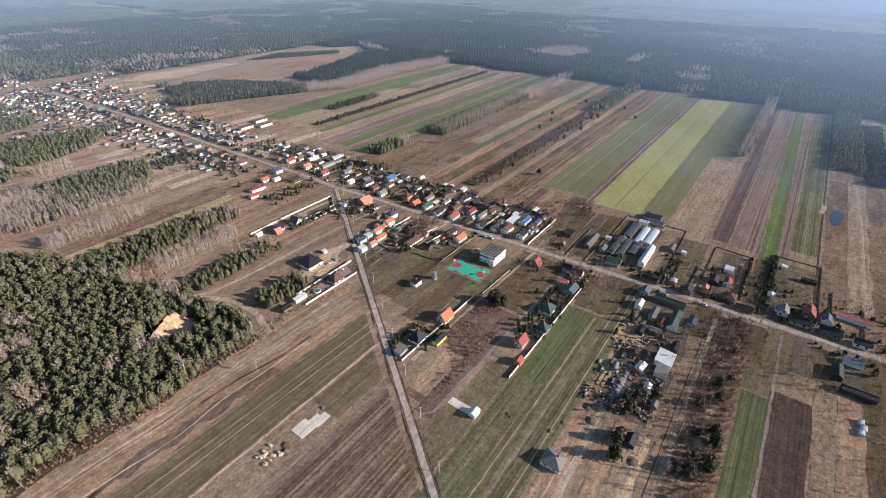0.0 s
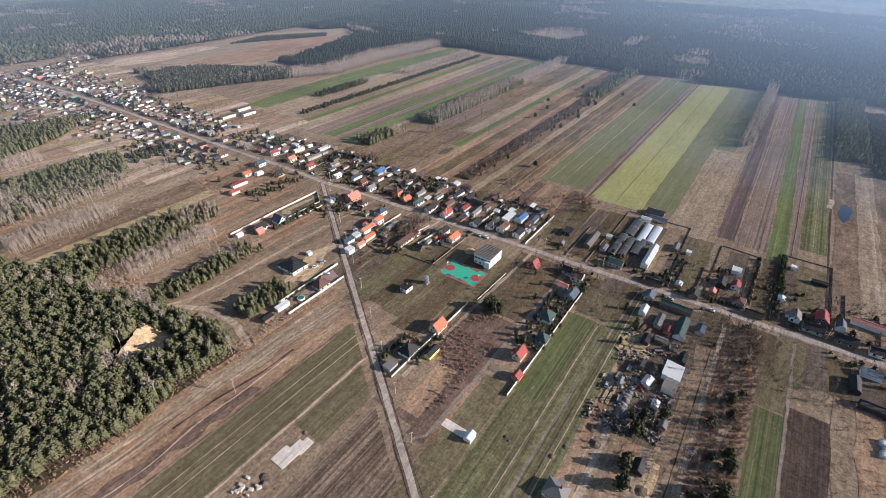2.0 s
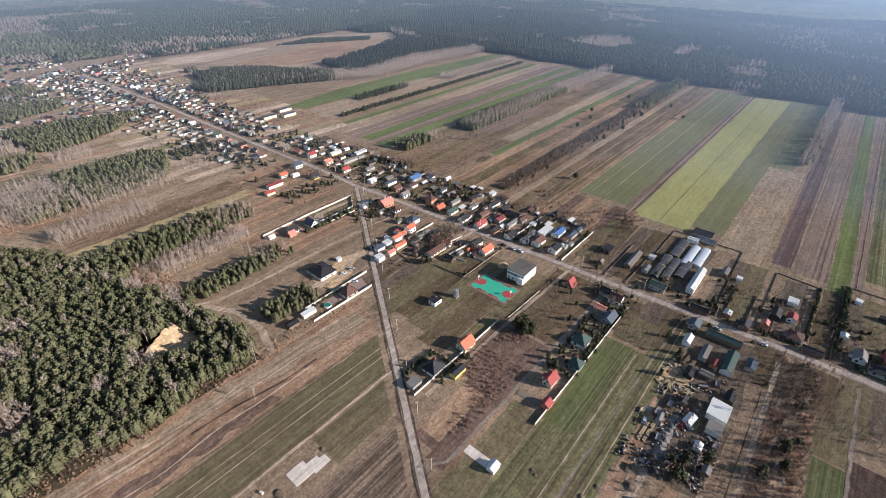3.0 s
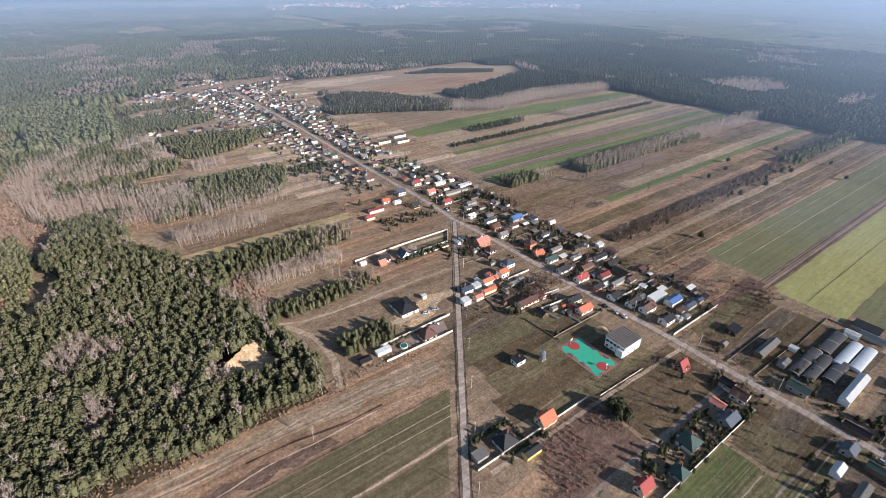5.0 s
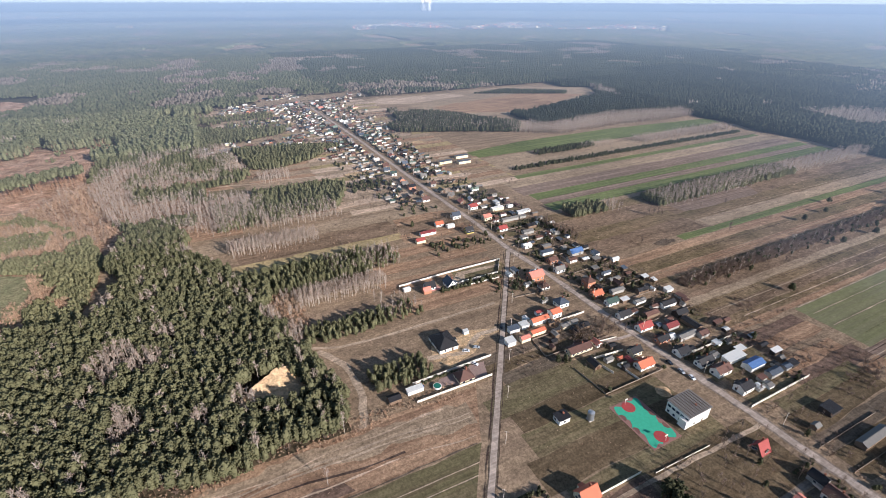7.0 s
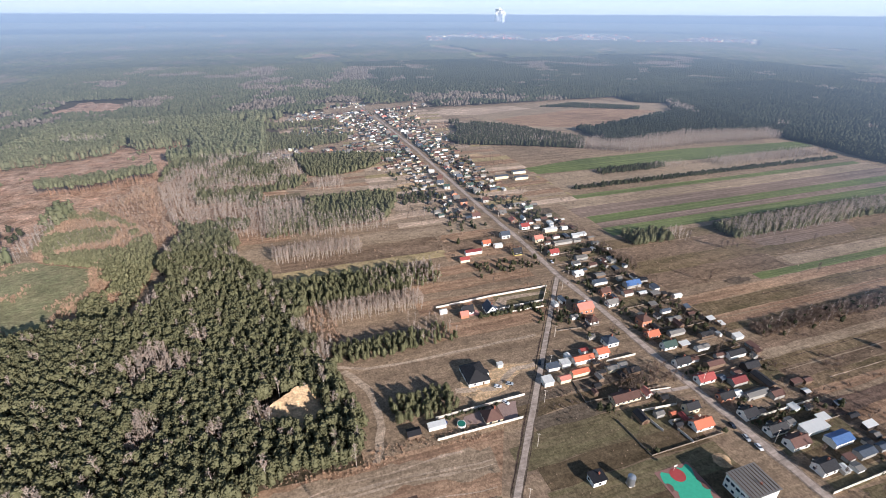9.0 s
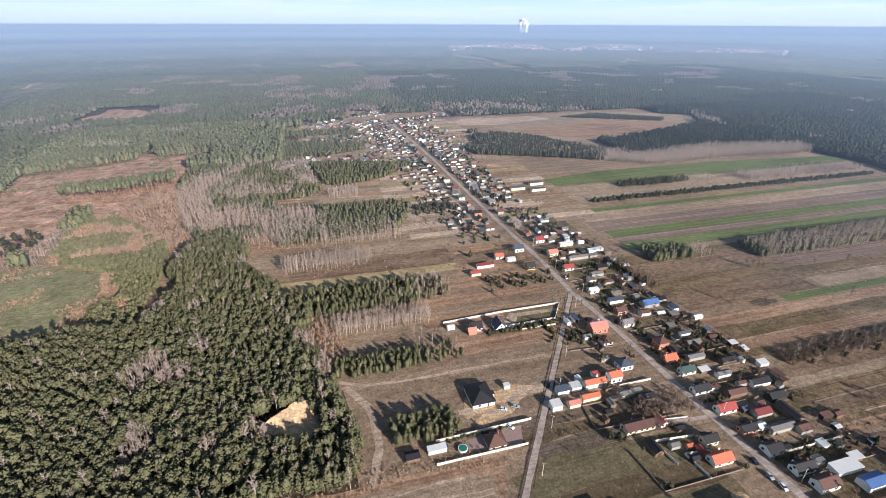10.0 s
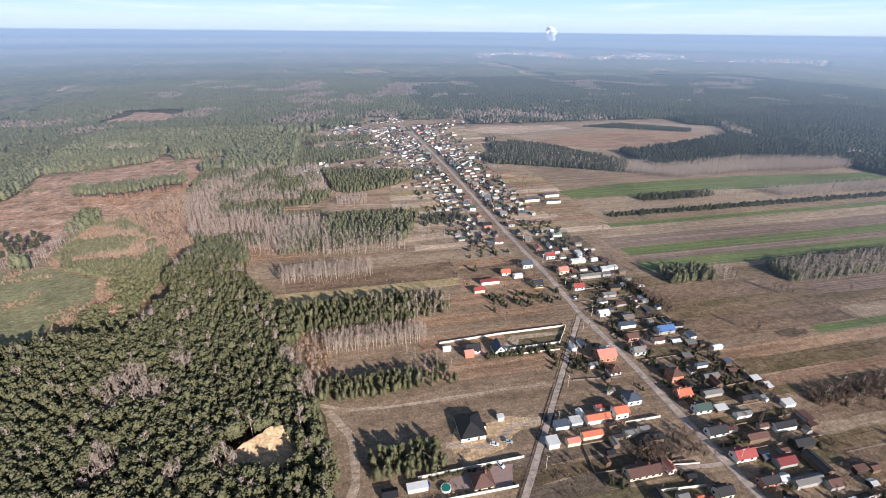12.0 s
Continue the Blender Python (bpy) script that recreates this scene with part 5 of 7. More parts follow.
def birch(seed, h=13.0, n=16, twigs=96):
    """Bare birch: pale trunk, rising limbs, a haze of fine twigs."""
    rng = np.random.default_rng(seed)
    wood, fine = [stick((0, 0, 0), (rng.normal() * 0.4, rng.normal() * 0.4, h), 0.14, 0.04, 4)], []
    for i in range(n):
        z = h * rng.uniform(0.3, 0.92)
        a, l = rng.uniform(0, 2 * np.pi), (1 - z / h) * h * 0.3 + 0.9
        q = np.array([np.cos(a) * l * 0.6, np.sin(a) * l * 0.6, z + l * 0.9])
        wood.append(stick((0, 0, z), q, 0.05, 0.02, 3))
        for _ in range(twigs // n):
            s = rng.uniform(0.3, 1.0)
            p = np.array([0, 0, z]) * (1 - s) + q * s
            e = p + rng.normal(size=3) * (0.55, 0.55, 0.35) + (0, 0, 0.5)
            w = rng.normal(size=3) * (0.075 if twigs > 90 else 0.1)
            fine.append((np.array([p - w, p + w, e]), np.array([(0, 1, 2)])))
    return stack(wood), stack(fine)


def shrub(seed, h=2.4, r=1.5, twigs=110):
    """Bare bush: a tangle of thin twigs that fork from several stems."""
    rng = np.random.default_rng(seed)
    wood, fine = [], []
    for _ in range(5):
        a, t = rng.uniform(0, 2 * np.pi), rng.uniform(0.2, 0.8)
        q = np.array([np.cos(a) * r * t, np.sin(a) * r * t, h * rng.uniform(0.5, 0.9)])
        wood.append(stick((q[0] * 0.2, q[1] * 0.2, 0), q, 0.04, 0.02, 3))
        for _ in range(twigs // 5):
            s = rng.uniform(0.15, 1.0)
            p = q * s
            e = p + rng.normal(size=3) * (0.4, 0.4, 0.25) + (0, 0, 0.35)
            w = rng.normal(size=3) * 0.035
            fine.append((np.array([p - w, p + w, e]), np.array([(0, 1, 2)])))
    return stack(wood), stack(fine)


def tri_mesh(name, v, f, mat):
    me = bpy.data.meshes.new(name)
    me.vertices.add(len(v))
    me.vertices.foreach_set("co", np.ascontiguousarray(v, dtype=np.float32).ravel())
    me.loops.add(len(f) * 3)
    me.loops.foreach_set("vertex_index", np.ascontiguousarray(f, dtype=np.int32).ravel())
    me.polygons.add(len(f))
    me.polygons.foreach_set("loop_start", np.arange(0, len(f) * 3, 3, dtype=np.int32))
    me.materials.append(mat)
    me.polygons.foreach_set("use_smooth", [True] * len(f))
    me.update(calc_edges=True)
    me.validate()
    return me


def plant(template, places, rng, low=0.75, high=1.25):
    """Copies of a template's vertices and faces at all the places (x, y, z), each turned and scaled."""
    v, f = template
    n = len(places)
    a, s = rng.uniform(0, 2 * np.pi, n), rng.uniform(low, high, n)
    wide = s * rng.uniform(0.85, 1.15, n)
    c, d = np.cos(a), np.sin(a)
    out = np.empty((n, len(v), 3))
    out[:, :, 0] = (c[:, None] * v[None, :, 0] - d[:, None] * v[None, :, 1]) * wide[:, None] + places[:, None, 0]
    out[:, :, 1] = (d[:, None] * v[None, :, 0] + c[:, None] * v[None, :, 1]) * wide[:, None] + places[:, None, 1]
    out[:, :, 2] = v[None, :, 2] * s[:, None] + places[:, None, 2]
    return out.reshape(-1, 3), (f[None] + len(v) * np.arange(n)[:, None, None]).reshape(-1, 3)


def wood_of(name, makers, places, mats, label, seed, low=0.75, high=1.25, category="wood"):
    """A stand of uncounted trees: an empty with the joined trunks and the joined crowns under it."""
    rng = np.random.default_rng(seed)
    places = np.asarray(places, float).reshape(-1, 3)
    if not len(places):
        return
    kinds = rng.integers(0, len(makers), len(places))
    trunks, crowns = [], []
    for k, (wood, leaf) in enumerate(makers):
        mine = places[kinds == k]
        if not len(mine):
            continue
        state = rng.integers(1 << 30)
        if wood is not None:
            trunks.append(plant(wood, mine, np.random.default_rng(state), low, high))
        crowns.append(plant(leaf, mine, np.random.default_rng(state), low, high))
    ob = thing(name, *places.mean(0)[:2])
    tagged(ob, label, category, kind="stuff")
    off = np.array([*places.mean(0)[:2], 0])
    for nm, group, mat in (("trunks", trunks, mats[0]), ("crowns", crowns, mats[1])):
        if group:
            v, f = stack(group)
            tagged(part(nm, tri_mesh(nm, v - off, f, mat), ob), kind="stuff")


def scatter(x0, x1, y0, y1, per, seed, keep=None):
    """Jittered places over a rectangle, one for every `per` square metres."""
    rng = np.random.default_rng(seed)
    d = math.sqrt(per)
    gx, gy = np.meshgrid(np.arange(x0 + d / 2, x1, d), np.arange(y0 + d / 2, y1, d))
    p = np.stack([gx.ravel(), gy.ravel(), np.zeros(gx.size)], 1)
    p[:, :2] += rng.uniform(-0.65 * d, 0.65 * d, (len(p), 2))
    if keep is not None:
        p = p[keep(p[:, 0], p[:, 1])]
    return p


def blot(x, y, size, seed):
    """Smooth patchy values, mostly within -1..1, over the land."""
    x, y = np.asarray(x, float), np.asarray(y, float)
    rng = np.random.default_rng(seed)
    out = np.zeros_like(x)
    for cell, weight in ((size * 0.62, 1.0), (size * 0.27, 0.45)):
        grid = rng.uniform(-1, 1, (64, 64))
        u, v = x / cell + 1000.3, y / cell + 1000.7
        i, j = np.floor(u).astype(int), np.floor(v).astype(int)
        p, q = u - i, v - j
        p, q = p * p * (3 - 2 * p), q * q * (3 - 2 * q)
        i, j, i1, j1 = i % 64, j % 64, (i + 1) % 64, (j + 1) % 64
        out += weight * ((grid[i, j] * (1 - p) + grid[i1, j] * p) * (1 - q) + (grid[i, j1] * (1 - p) + grid[i1, j1] * p) * q)
    return out * 1.45


PINES = [pine(s) for s in (1, 2, 3, 4, 5, 6)]
PINES_TALL = [pine(s, h=19.0, r=2.7, n=24, size=0.8, low=0.66, sides=5) for s in (17, 18, 19)]
PINES_MID = [pine(s, h=9.2, r=2.8, n=12, size=1.0, low=0.15, limbs=0, sides=5) for s in (11, 12, 13)]
PINES_ROW = [pine(s, h=9.5, r=2.3, n=56, size=0.52, low=0.14, limbs=5) for s in (14, 15, 16)]
PINES_LOW = [pine(s, h=6.0, r=2.2, n=16, size=0.75, low=0.08, limbs=0, sides=5) for s in (21, 22, 23)]
BIRCHES = [birch(s) for s in (31, 32, 33, 34)]
BIRCHES_MID = [birch(s, n=8, twigs=48) for s in (35, 36, 37)]
SHRUBS = [shrub(s) for s in (41, 42, 43)]
SHRUBS_MID = [shrub(s, twigs=49) for s in (44, 45, 46)]


def pit(x, y):
    return ((x - 82.5 - 0.3 * (y + 197)) / 10) ** 2 + ((y + 197) / 17) ** 2 < 1


def near_wood(x, y):
    """The pine wood south-west of the side road."""
    return within(x + 3 * np.sin(y * 0.09), y + 3 * np.sin(x * 0.11), NEAR_WOOD) & ~pit(x, y)


spots = scatter(-165, 130, -460, -150, 9.0, 5, near_wood)
gap = blot(spots[:, 0], spots[:, 1], 60, 8)
spots = spots[gap > -1.7]
bare = np.random.default_rng(14).random(len(spots)) < 0.075
for bx, by, br in ((24, -272, 11), (34, -257, 9), (39, -276, 6), (80, -263, 9), (58, -286, 4), (88, -266, 4), (12, -247, 6), (-36, -258, 6), (-44, -288, 9), (92, -231, 5), (20, -186, 9), (45, -176, 8), (86, -212, 6), (110, -300, 8), (-100, -230, 10)):
    bare |= (spots[:, 0] - bx) ** 2 + (spots[:, 1] - by) ** 2 < br ** 2
pines_here, birches_here = spots[~bare], spots[bare]
order = np.argsort(pines_here[:, 1] * -1 - pines_here[:, 0] * 0.6)
near_pines, rest_pines = pines_here[order[:240]], pines_here[order[240:]]


def tree_thing(name, template, mats, label, category="tree", group=""):
    """One tree: an empty with its trunk and its crown."""
    (tv, tf), (cv, cf) = template
    ob = thing(name, 0, 0)
    tagged(ob, label, category, group)
    part("trunk", tri_mesh("trunk", tv, tf, mats[0]), ob)
    part("crown", tri_mesh("crown", cv, cf, mats[1]), ob)
    return ob


def plant_things(name, templates, mats, places, label, group, low, high, seed):
    """Trees that can be told apart, each an object of its own."""
    rng = random.Random(seed)
    masters = {}
    for x, y, z in places:
        k = rng.randrange(len(templates))
        s = rng.uniform(low, high)
        m = pose(x, y, z, 0, 0, rng.uniform(0, 360))
        if k not in masters:
            masters[k] = tree_thing(name, templates[k], mats, label, group=group)
            masters[k].matrix_basis = m
            masters[k].scale = (s, s, s)
        else:
            ob = copy_thing(masters[k], m)
            ob.scale = (s, s, s)


PINE_MATS, BIRCH_MATS, SHRUB_MATS, BRUSH_MATS = (M_BARK, M_PINE), (M_BIRCH, M_TWIG), (M_SHRUB, M_SHRUB), (M_BRUSH, M_BRUSH)
plant_things("pine_tree", PINES[:2] + PINES_ROW + PINES_ROW[:2], PINE_MATS, near_pines, "Scots pine with dull green crown at the wood's edge", "pines of the wood's edge", 0.75, 1.2, 3)
wood_of("pine_wood", PINES, rest_pines, PINE_MATS, "dense dull green pine wood", 61, 0.85, 1.2)
wood_of("birch_stand", BIRCHES, birches_here, BIRCH_MATS, "bare pale birches among the pines", 62)
wood_of("undergrowth", SHRUBS_MID, scatter(-130, 128, -400, -155, 34, 6, lambda x, y: near_wood(x, y + 3)), SHRUB_MATS, "brown undergrowth at the wood's edge", 63, 0.7, 2.0)


def strip(x0, x1, y0, y1, per, makers, mats, label, seed, low=0.7, high=1.2, name="tree_row", keep=None):
    wood_of(name, makers, scatter(x0, x1, y0, y1, per, seed, keep), mats, label, seed, low, high)


# rows and copses
strip(-46, -14, -206, -110, 9, PINES_ROW, PINE_MATS, "row of dark green pines", 71, 0.6, 1.0)
strip(-46, -16, -140, -84, 14, BIRCHES, BIRCH_MATS, "bare birches at the end of a pine row", 193, 0.5, 0.85)
strip(-44, -18, -112, -86, 20, PINES_ROW, PINE_MATS, "pines among bare birches", 194, 0.5, 0.8)
strip(24, 50, -122, -98, 26, BIRCHES, BIRCH_MATS, "bare birches beside young pines", 195, 0.45, 0.7)
strip(36, 52, -118, -98, 16, PINES_ROW, PINE_MATS, "young pines in a dry meadow", 196, 0.45, 0.65)
strip(-12, 60, -196, -172, 22, BIRCHES, BIRCH_MATS, "bare birches along the wood's edge", 197, 0.45, 0.75)
strip(-14, 64, -190, -166, 5, SHRUBS, BRUSH_MATS, "russet brush along the wood's edge", 198, 0.6, 1.4, "scrub", lambda x, y: np.abs(y + 178 - 4 * np.sin(x * 0.08)) < 7)
strip(-6, 11, -170, -108, 5, BIRCHES, BIRCH_MATS, "dense row of pale bare birches", 72, 0.6, 0.9)
strip(37, 52, -172, -120, 7, PINES_ROW, PINE_MATS, "row of young green pines", 73, 0.5, 0.75)
strip(90, 108, -151, -117, 8, PINES_ROW, PINE_MATS, "copse of young green pines", 74, 0.5, 0.8)
strip(-104, -84, -205, -133, 5, BIRCHES, BIRCH_MATS, "dense row of pale bare birches", 75, 0.55, 0.85)
def stand(ring, per, makers, mats, label, seed, low=0.7, high=1.2, name="copse", keep=None):
    """Trees all over the inside of a ring."""
    xs, ys = [p[0] for p in ring], [p[1] for p in ring]
    strip(min(xs), max(xs), min(ys), max(ys), per, makers, mats, label, seed, low, high, name, lambda x, y: within(x, y, ring) & (keep(x, y) if keep else True))


stand(ROW_BLOCK, 10, PINES_MID, PINE_MATS, "block of dark green pines between fallow strips", 76, 0.55, 0.95, keep=lambda x, y: np.abs(x + 203 + 3 * np.sin(y * 0.1)) > 2.5)
strip(-166, -128, -172, -100, 9, BIRCHES_MID, BIRCH_MATS, "row of pale bare birches", 77, 0.5, 0.85)
strip(-205, -132, -214, -166, 12, BIRCHES_MID, BIRCH_MATS, "bare birches beside pines", 177, 0.5, 0.9)
strip(-200, -140, -212, -168, 26, PINES_MID, PINE_MATS, "dark pines among bare birches", 178, 0.5, 0.85)
strip(-210, -180, -74, -30, 26, PINES_LOW, (M_BARK, M_SPRUCE), "low dark pines behind village plots", 180, 0.5, 1.0)
stand(COPSE_LANE, 12, PINES_MID, PINE_MATS, "copse of dark green pines", 78, 0.6, 0.95)
strip(-284, -254, -158, -124, 9, BIRCHES_MID, BIRCH_MATS, "row of pale bare birches", 79, 0.55, 0.8)
stand(COPSE_WEST, 13, PINES_MID, PINE_MATS, "dense low pine copse by the lanes", 179, 0.5, 0.8)
strip(-640, -600, -250, -90, 22, PINES_MID, PINE_MATS, "row of pines between sandy lanes", 181, 0.4, 0.7)
stand(THICKET, 12, BIRCHES_MID, BIRCH_MATS, "bare grey-brown birch thicket", 80, 0.5, 1.0, "thicket", lambda x, y: blot(x, y, 45, 3) > -0.3)
stand(THICKET, 13, PINES_MID, PINE_MATS, "dark pine clumps in a thicket", 81, 0.45, 0.95, "thicket", lambda x, y: blot(x, y, 45, 3) < 0.15)
strip(-430, -330, -350, -285, 16, PINES_MID, PINE_MATS, "dark pines beside a felled clearing", 183, 0.6, 1.0, "thicket", lambda x, y: ~within(x, y, CUT) & ~within(x, y, THICKET) & (blot(x, y, 40, 26) > -0.5))
strip(-430, -130, -350, -160, 24, SHRUBS_MID, BRUSH_MATS, "russet brush under a thicket", 182, 0.6, 1.5, "scrub", lambda x, y: ~((x > -275) & (x < -222) & (y > -220) & (y < -90)))
strip(-330, -160, -380, -276, 7, SHRUBS_MID, BRUSH_MATS, "russet brush and tall dry grass", 82, 0.9, 2.0, "scrub", lambda x, y: ~within(x, y, CUT) & ~within(x, y, THICKET) & (blot(x, y, 40, 7) < 0.6))
strip(-330, -160, -380, -276, 34, BIRCHES_MID, BIRCH_MATS, "bare saplings in russet brush", 184, 0.35, 0.6, "scrub", lambda x, y: ~within(x, y, CUT) & ~within(x, y, THICKET))
stand(PLANTATION, 4.5, PINES_LOW, (M_BARK, M_YOUNG), "pale green young pine plantation", 96, 0.45, 0.85, "plantation", lambda x, y: blot(x, y, 42, 7) > -0.5)
stand(PLANTATION, 6, SHRUBS, BRUSH_MATS, "russet brush between young pines", 103, 0.8, 1.8, "scrub", lambda x, y: blot(x, y, 42, 7) < -0.3)
strip(-150, -30, -352, -322, 5, SHRUBS, BRUSH_MATS, "belt of russet brush beside a meadow", 185, 0.8, 1.8, "scrub", lambda x, y: np.abs(y + 335 + (x + 75) * 0.05 + 5 * np.sin(x * 0.09)) < 5)
strip(-30, 5, 196, 600, 11, BIRCHES_MID, BIRCH_MATS, "long row of bare birches between fields", 83, 0.75, 1.05, keep=lambda x, y: (x > -30) & (x < -10) | (y < 340) & (x < -4))
strip(-36, -8, 190, 420, 10, PINES_MID, PINE_MATS, "row of dark pines among birches", 84, 0.6, 0.9)
strip(-42, -21, 94, 138, 11, PINES_ROW, PINE_MATS, "small dark pine copse in a meadow", 85, 0.65, 1.0)
strip(-36, -20, 134, 152, 10, BIRCHES, BIRCH_MATS, "bare birches beside a pine copse", 187, 0.5, 0.8)
strip(-174, -166, 125, 552, 7, PINES_LOW, (M_BARK, M_SPRUCE), "low dark hedge between fields", 86, 0.4, 0.8)
strip(-222, -205, 190, 290, 12, PINES_MID, (M_BARK, M_SPRUCE), "low dark hedge of young pines", 87, 0.4, 0.75)
strip(-220, -204, 262, 322, 12, BIRCHES_MID, BIRCH_MATS, "row of pale bare birches", 188, 0.4, 0.7)
strip(-212, -186, 362, 560, 9, BIRCHES_MID, BIRCH_MATS, "row of pale bare birches", 88, 0.5, 0.8)
# twigs added under both birch stands to imitate the dark shade at their feet
stand(BIRCH_BELT, 14, SHRUBS_MID, SHRUB_MATS, "added dark twigs imitating shade under a birch belt", 201, 1.0, 2.2, "scrub")
strip(-212, -186, 362, 560, 16, SHRUBS_MID, SHRUB_MATS, "added dark twigs imitating shade under a birch row", 202, 0.9, 1.8, "scrub")
stand(BIRCH_BELT, 8, BIRCHES_MID, BIRCH_MATS, "bare birch belt", 89, 0.6, 1.0)
strip(-365, -322, 228, 300, 11, BIRCHES_MID, BIRCH_MATS, "bare birches beside a pine copse", 189, 0.45, 0.8)
stand(COPSE_FIELD, 13, PINES_MID, (M_BARK, M_SPRUCE), "dark green pine copse behind the village", 90, 0.6, 1.0, keep=lambda x, y: blot(x, y, 60, 27) > -0.9)
stand(COPSE_FIELD, 30, BIRCHES_MID, BIRCH_MATS, "bare birches in a pine copse", 190, 0.5, 0.8)
stand([(-652, 345), (-562, 532), (-588, 555), (-672, 440)], 14, PINES_LOW, (M_BARK, M_SPRUCE), "low dark plantation in a bare field", 191, 0.5, 0.8)
strip(-560, -440, 70, 120, 40, SHRUBS_MID, BRUSH_MATS, "russet brush behind the village", 192, 0.8, 1.6, "scrub")
strip(97, 109, 85, 400, 4, SHRUBS, SHRUB_MATS, "brown bare hedge between fields", 91, 0.9, 2.3, "hedge")
strip(97, 109, 90, 400, 60, PINES_LOW, (M_BARK, M_SPRUCE), "green bushes in a bare hedge", 104, 0.4, 0.8, "hedge")
strip(97, 110, 90, 400, 60, BIRCHES_MID, BIRCH_MATS, "bare saplings in a hedge", 105, 0.4, 0.7, "hedge")
strip(94, 112, 408, 600, 14, PINES_MID, PINE_MATS, "row of dark pines by the forest", 92, 0.6, 0.95)
strip(298, 310, 322, 612, 10, BIRCHES_MID, BIRCH_MATS, "row of bare trees between fields", 93, 0.7, 1.1)
strip(298, 310, 330, 612, 34, PINES_MID, PINE_MATS, "pines in a row of bare trees", 106, 0.6, 0.9)
strip(382, 411, 343, 605, 13, PINES_MID, PINE_MATS, "dense young pine block", 94, 0.55, 0.8)
strip(413, 432, 313, 545, 10, PINES_LOW, (M_BARK, M_SPRUCE), "dense low pine plantation", 95, 0.6, 0.9)
strip(204, 235, -148, -62, 4, SHRUBS, (M_REDSHRUB, M_REDSHRUB), "reddish brown bare scrub", 97, 0.3, 0.95, "scrub", lambda x, y: blot(x, y, 22, 71) + 0.4 * (y > -112) > 0.15)
strip(336, 354, -130, 14, 5, SHRUBS, SHRUB_MATS, "bare brown scrub strip", 98, 0.6, 1.5, "scrub")
strip(-48, -16, -55, -2, 30, PINES_LOW, (M_BARK, M_SPRUCE), "low bushes by the street", 99, 0.4, 0.8, "scrub", lambda x, y: np.abs(x + 20) < 14)
strip(208, 262, 84, 112, 14, SHRUBS, SHRUB_MATS, "bare brown bushes by the crop", 100, 1.0, 2.0, "scrub", lambda x, y: x < 222)
strip(112, 124, -30, 4, 14, SHRUBS, SHRUB_MATS, "bare dark orchard bushes", 101, 1.0, 1.8, "scrub")
strip(40, 52, -98, -40, 36, PINES_LOW, (M_BARK, M_SPRUCE), "garden conifers", 102, 0.5, 0.9, "conifers", lambda x, y: x < 40)


# ---- forests all round ----
def open_land(x, y):
    """Where there are fields, village and clearings."""
    north = (y > -60) & (y < 592 + 6 * np.sin(x * 0.05)) & (x > -280) & (x < 620)
    far_field = within(x, y, FAR_FIELD) | within(x, y, BIRCH_BELT) | ((y > 60) & (y < 296) & (x > -640) & (x < -260)) | ((x > -325) & (x < -260) & (y > 280) & (y < 590))
    street = (np.abs(y + 4) < 95) & (x > -760) & (x < 700)
    west = (y > -215) & (y < 10) & (x > -690) & (x < 500)
    south = (x > 118) & (y < 60) & (x < 620) & (y > -700)
    thicket = (x > -425) & (x < 130) & (y > -396) & (y < 0)
    pinewood = (x > -145) & (x < 130) & (y > -460) & (y < -150)
    cut = within(x, y, CUT)
    meadow = within(x, y, MEADOW)
    lanes = ((x > -735) & (x < -555) & (y > -185) & (y < 0)) | ((x > -690) & (x < -630) & (y > -290) & (y < -170)) | ((x > -840) & (x < -700) & (np.abs(y + 40) < 55)) | ((x > -780) & (x < -700) & (y > 0) & (y < 130))
    lanes &= blot(x, y, 60, 23) > -0.5
    cut2 = (x > -1000) & (x < -825) & (y > -620) & (y < -495)
    return north | far_field | street | west | south | thicket | pinewood | cut | meadow | cut2 | lanes


def crown_blob(seed, h=10.0, r=3.0):
    rng = np.random.default_rng(seed)
    n = 4
    v = [(0, 0, h)]
    for k, (z, q) in enumerate(((0.84, 0.62), (0.5, 1.05))):
        for i in range(n):
            a = 2 * np.pi * (i + 0.5 * k) / n + rng.normal() * 0.2
            v.append((np.cos(a) * r * q * rng.uniform(0.7, 1.3), np.sin(a) * r * q * rng.uniform(0.7, 1.3), h * z * rng.uniform(0.92, 1.08)))
    f = []
    for i in range(n):
        j = (i + 1) % n
        f += [(0, 1 + i, 1 + j), (1 + i, 1 + n + i, 1 + j), (1 + j, 1 + n + i, 1 + n + j)]
    return None, (np.array(v), np.array(f))


BLOBS = [crown_blob(s) for s in (51, 52, 53, 54)]


def forest(x0, x1, y0, y1, per, makers, mats, label, seed, keep=None, low=0.7, high=1.25):
    def ok(x, y):
        k = ~open_land(x, y)
        return k & keep(x, y) if keep else k
    wood_of("forest", makers, scatter(x0, x1, y0, y1, per, seed, ok), mats, label, seed, low, high, "forest")


def bare_patch(x, y):
    return blot(x, y, 170, 31) > 0.95


forest(-700, 640, 585, 650, 19, PINES_MID, (M_BARK, M_DARKWOOD), "dark pine forest edge behind the fields", 111, lambda x, y: ~bare_patch(x, y))
forest(-700, 640, 585, 900, 30, BIRCHES_MID, BIRCH_MATS, "bare grey trees in the pine forest", 112, bare_patch)
forest(-800, 900, 645, 1200, 30, BLOBS, (M_BARK, M_DARKWOOD), "dark pine forest canopy", 113, lambda x, y: ~bare_patch(x, y) | (y > 900), 0.85, 1.12)
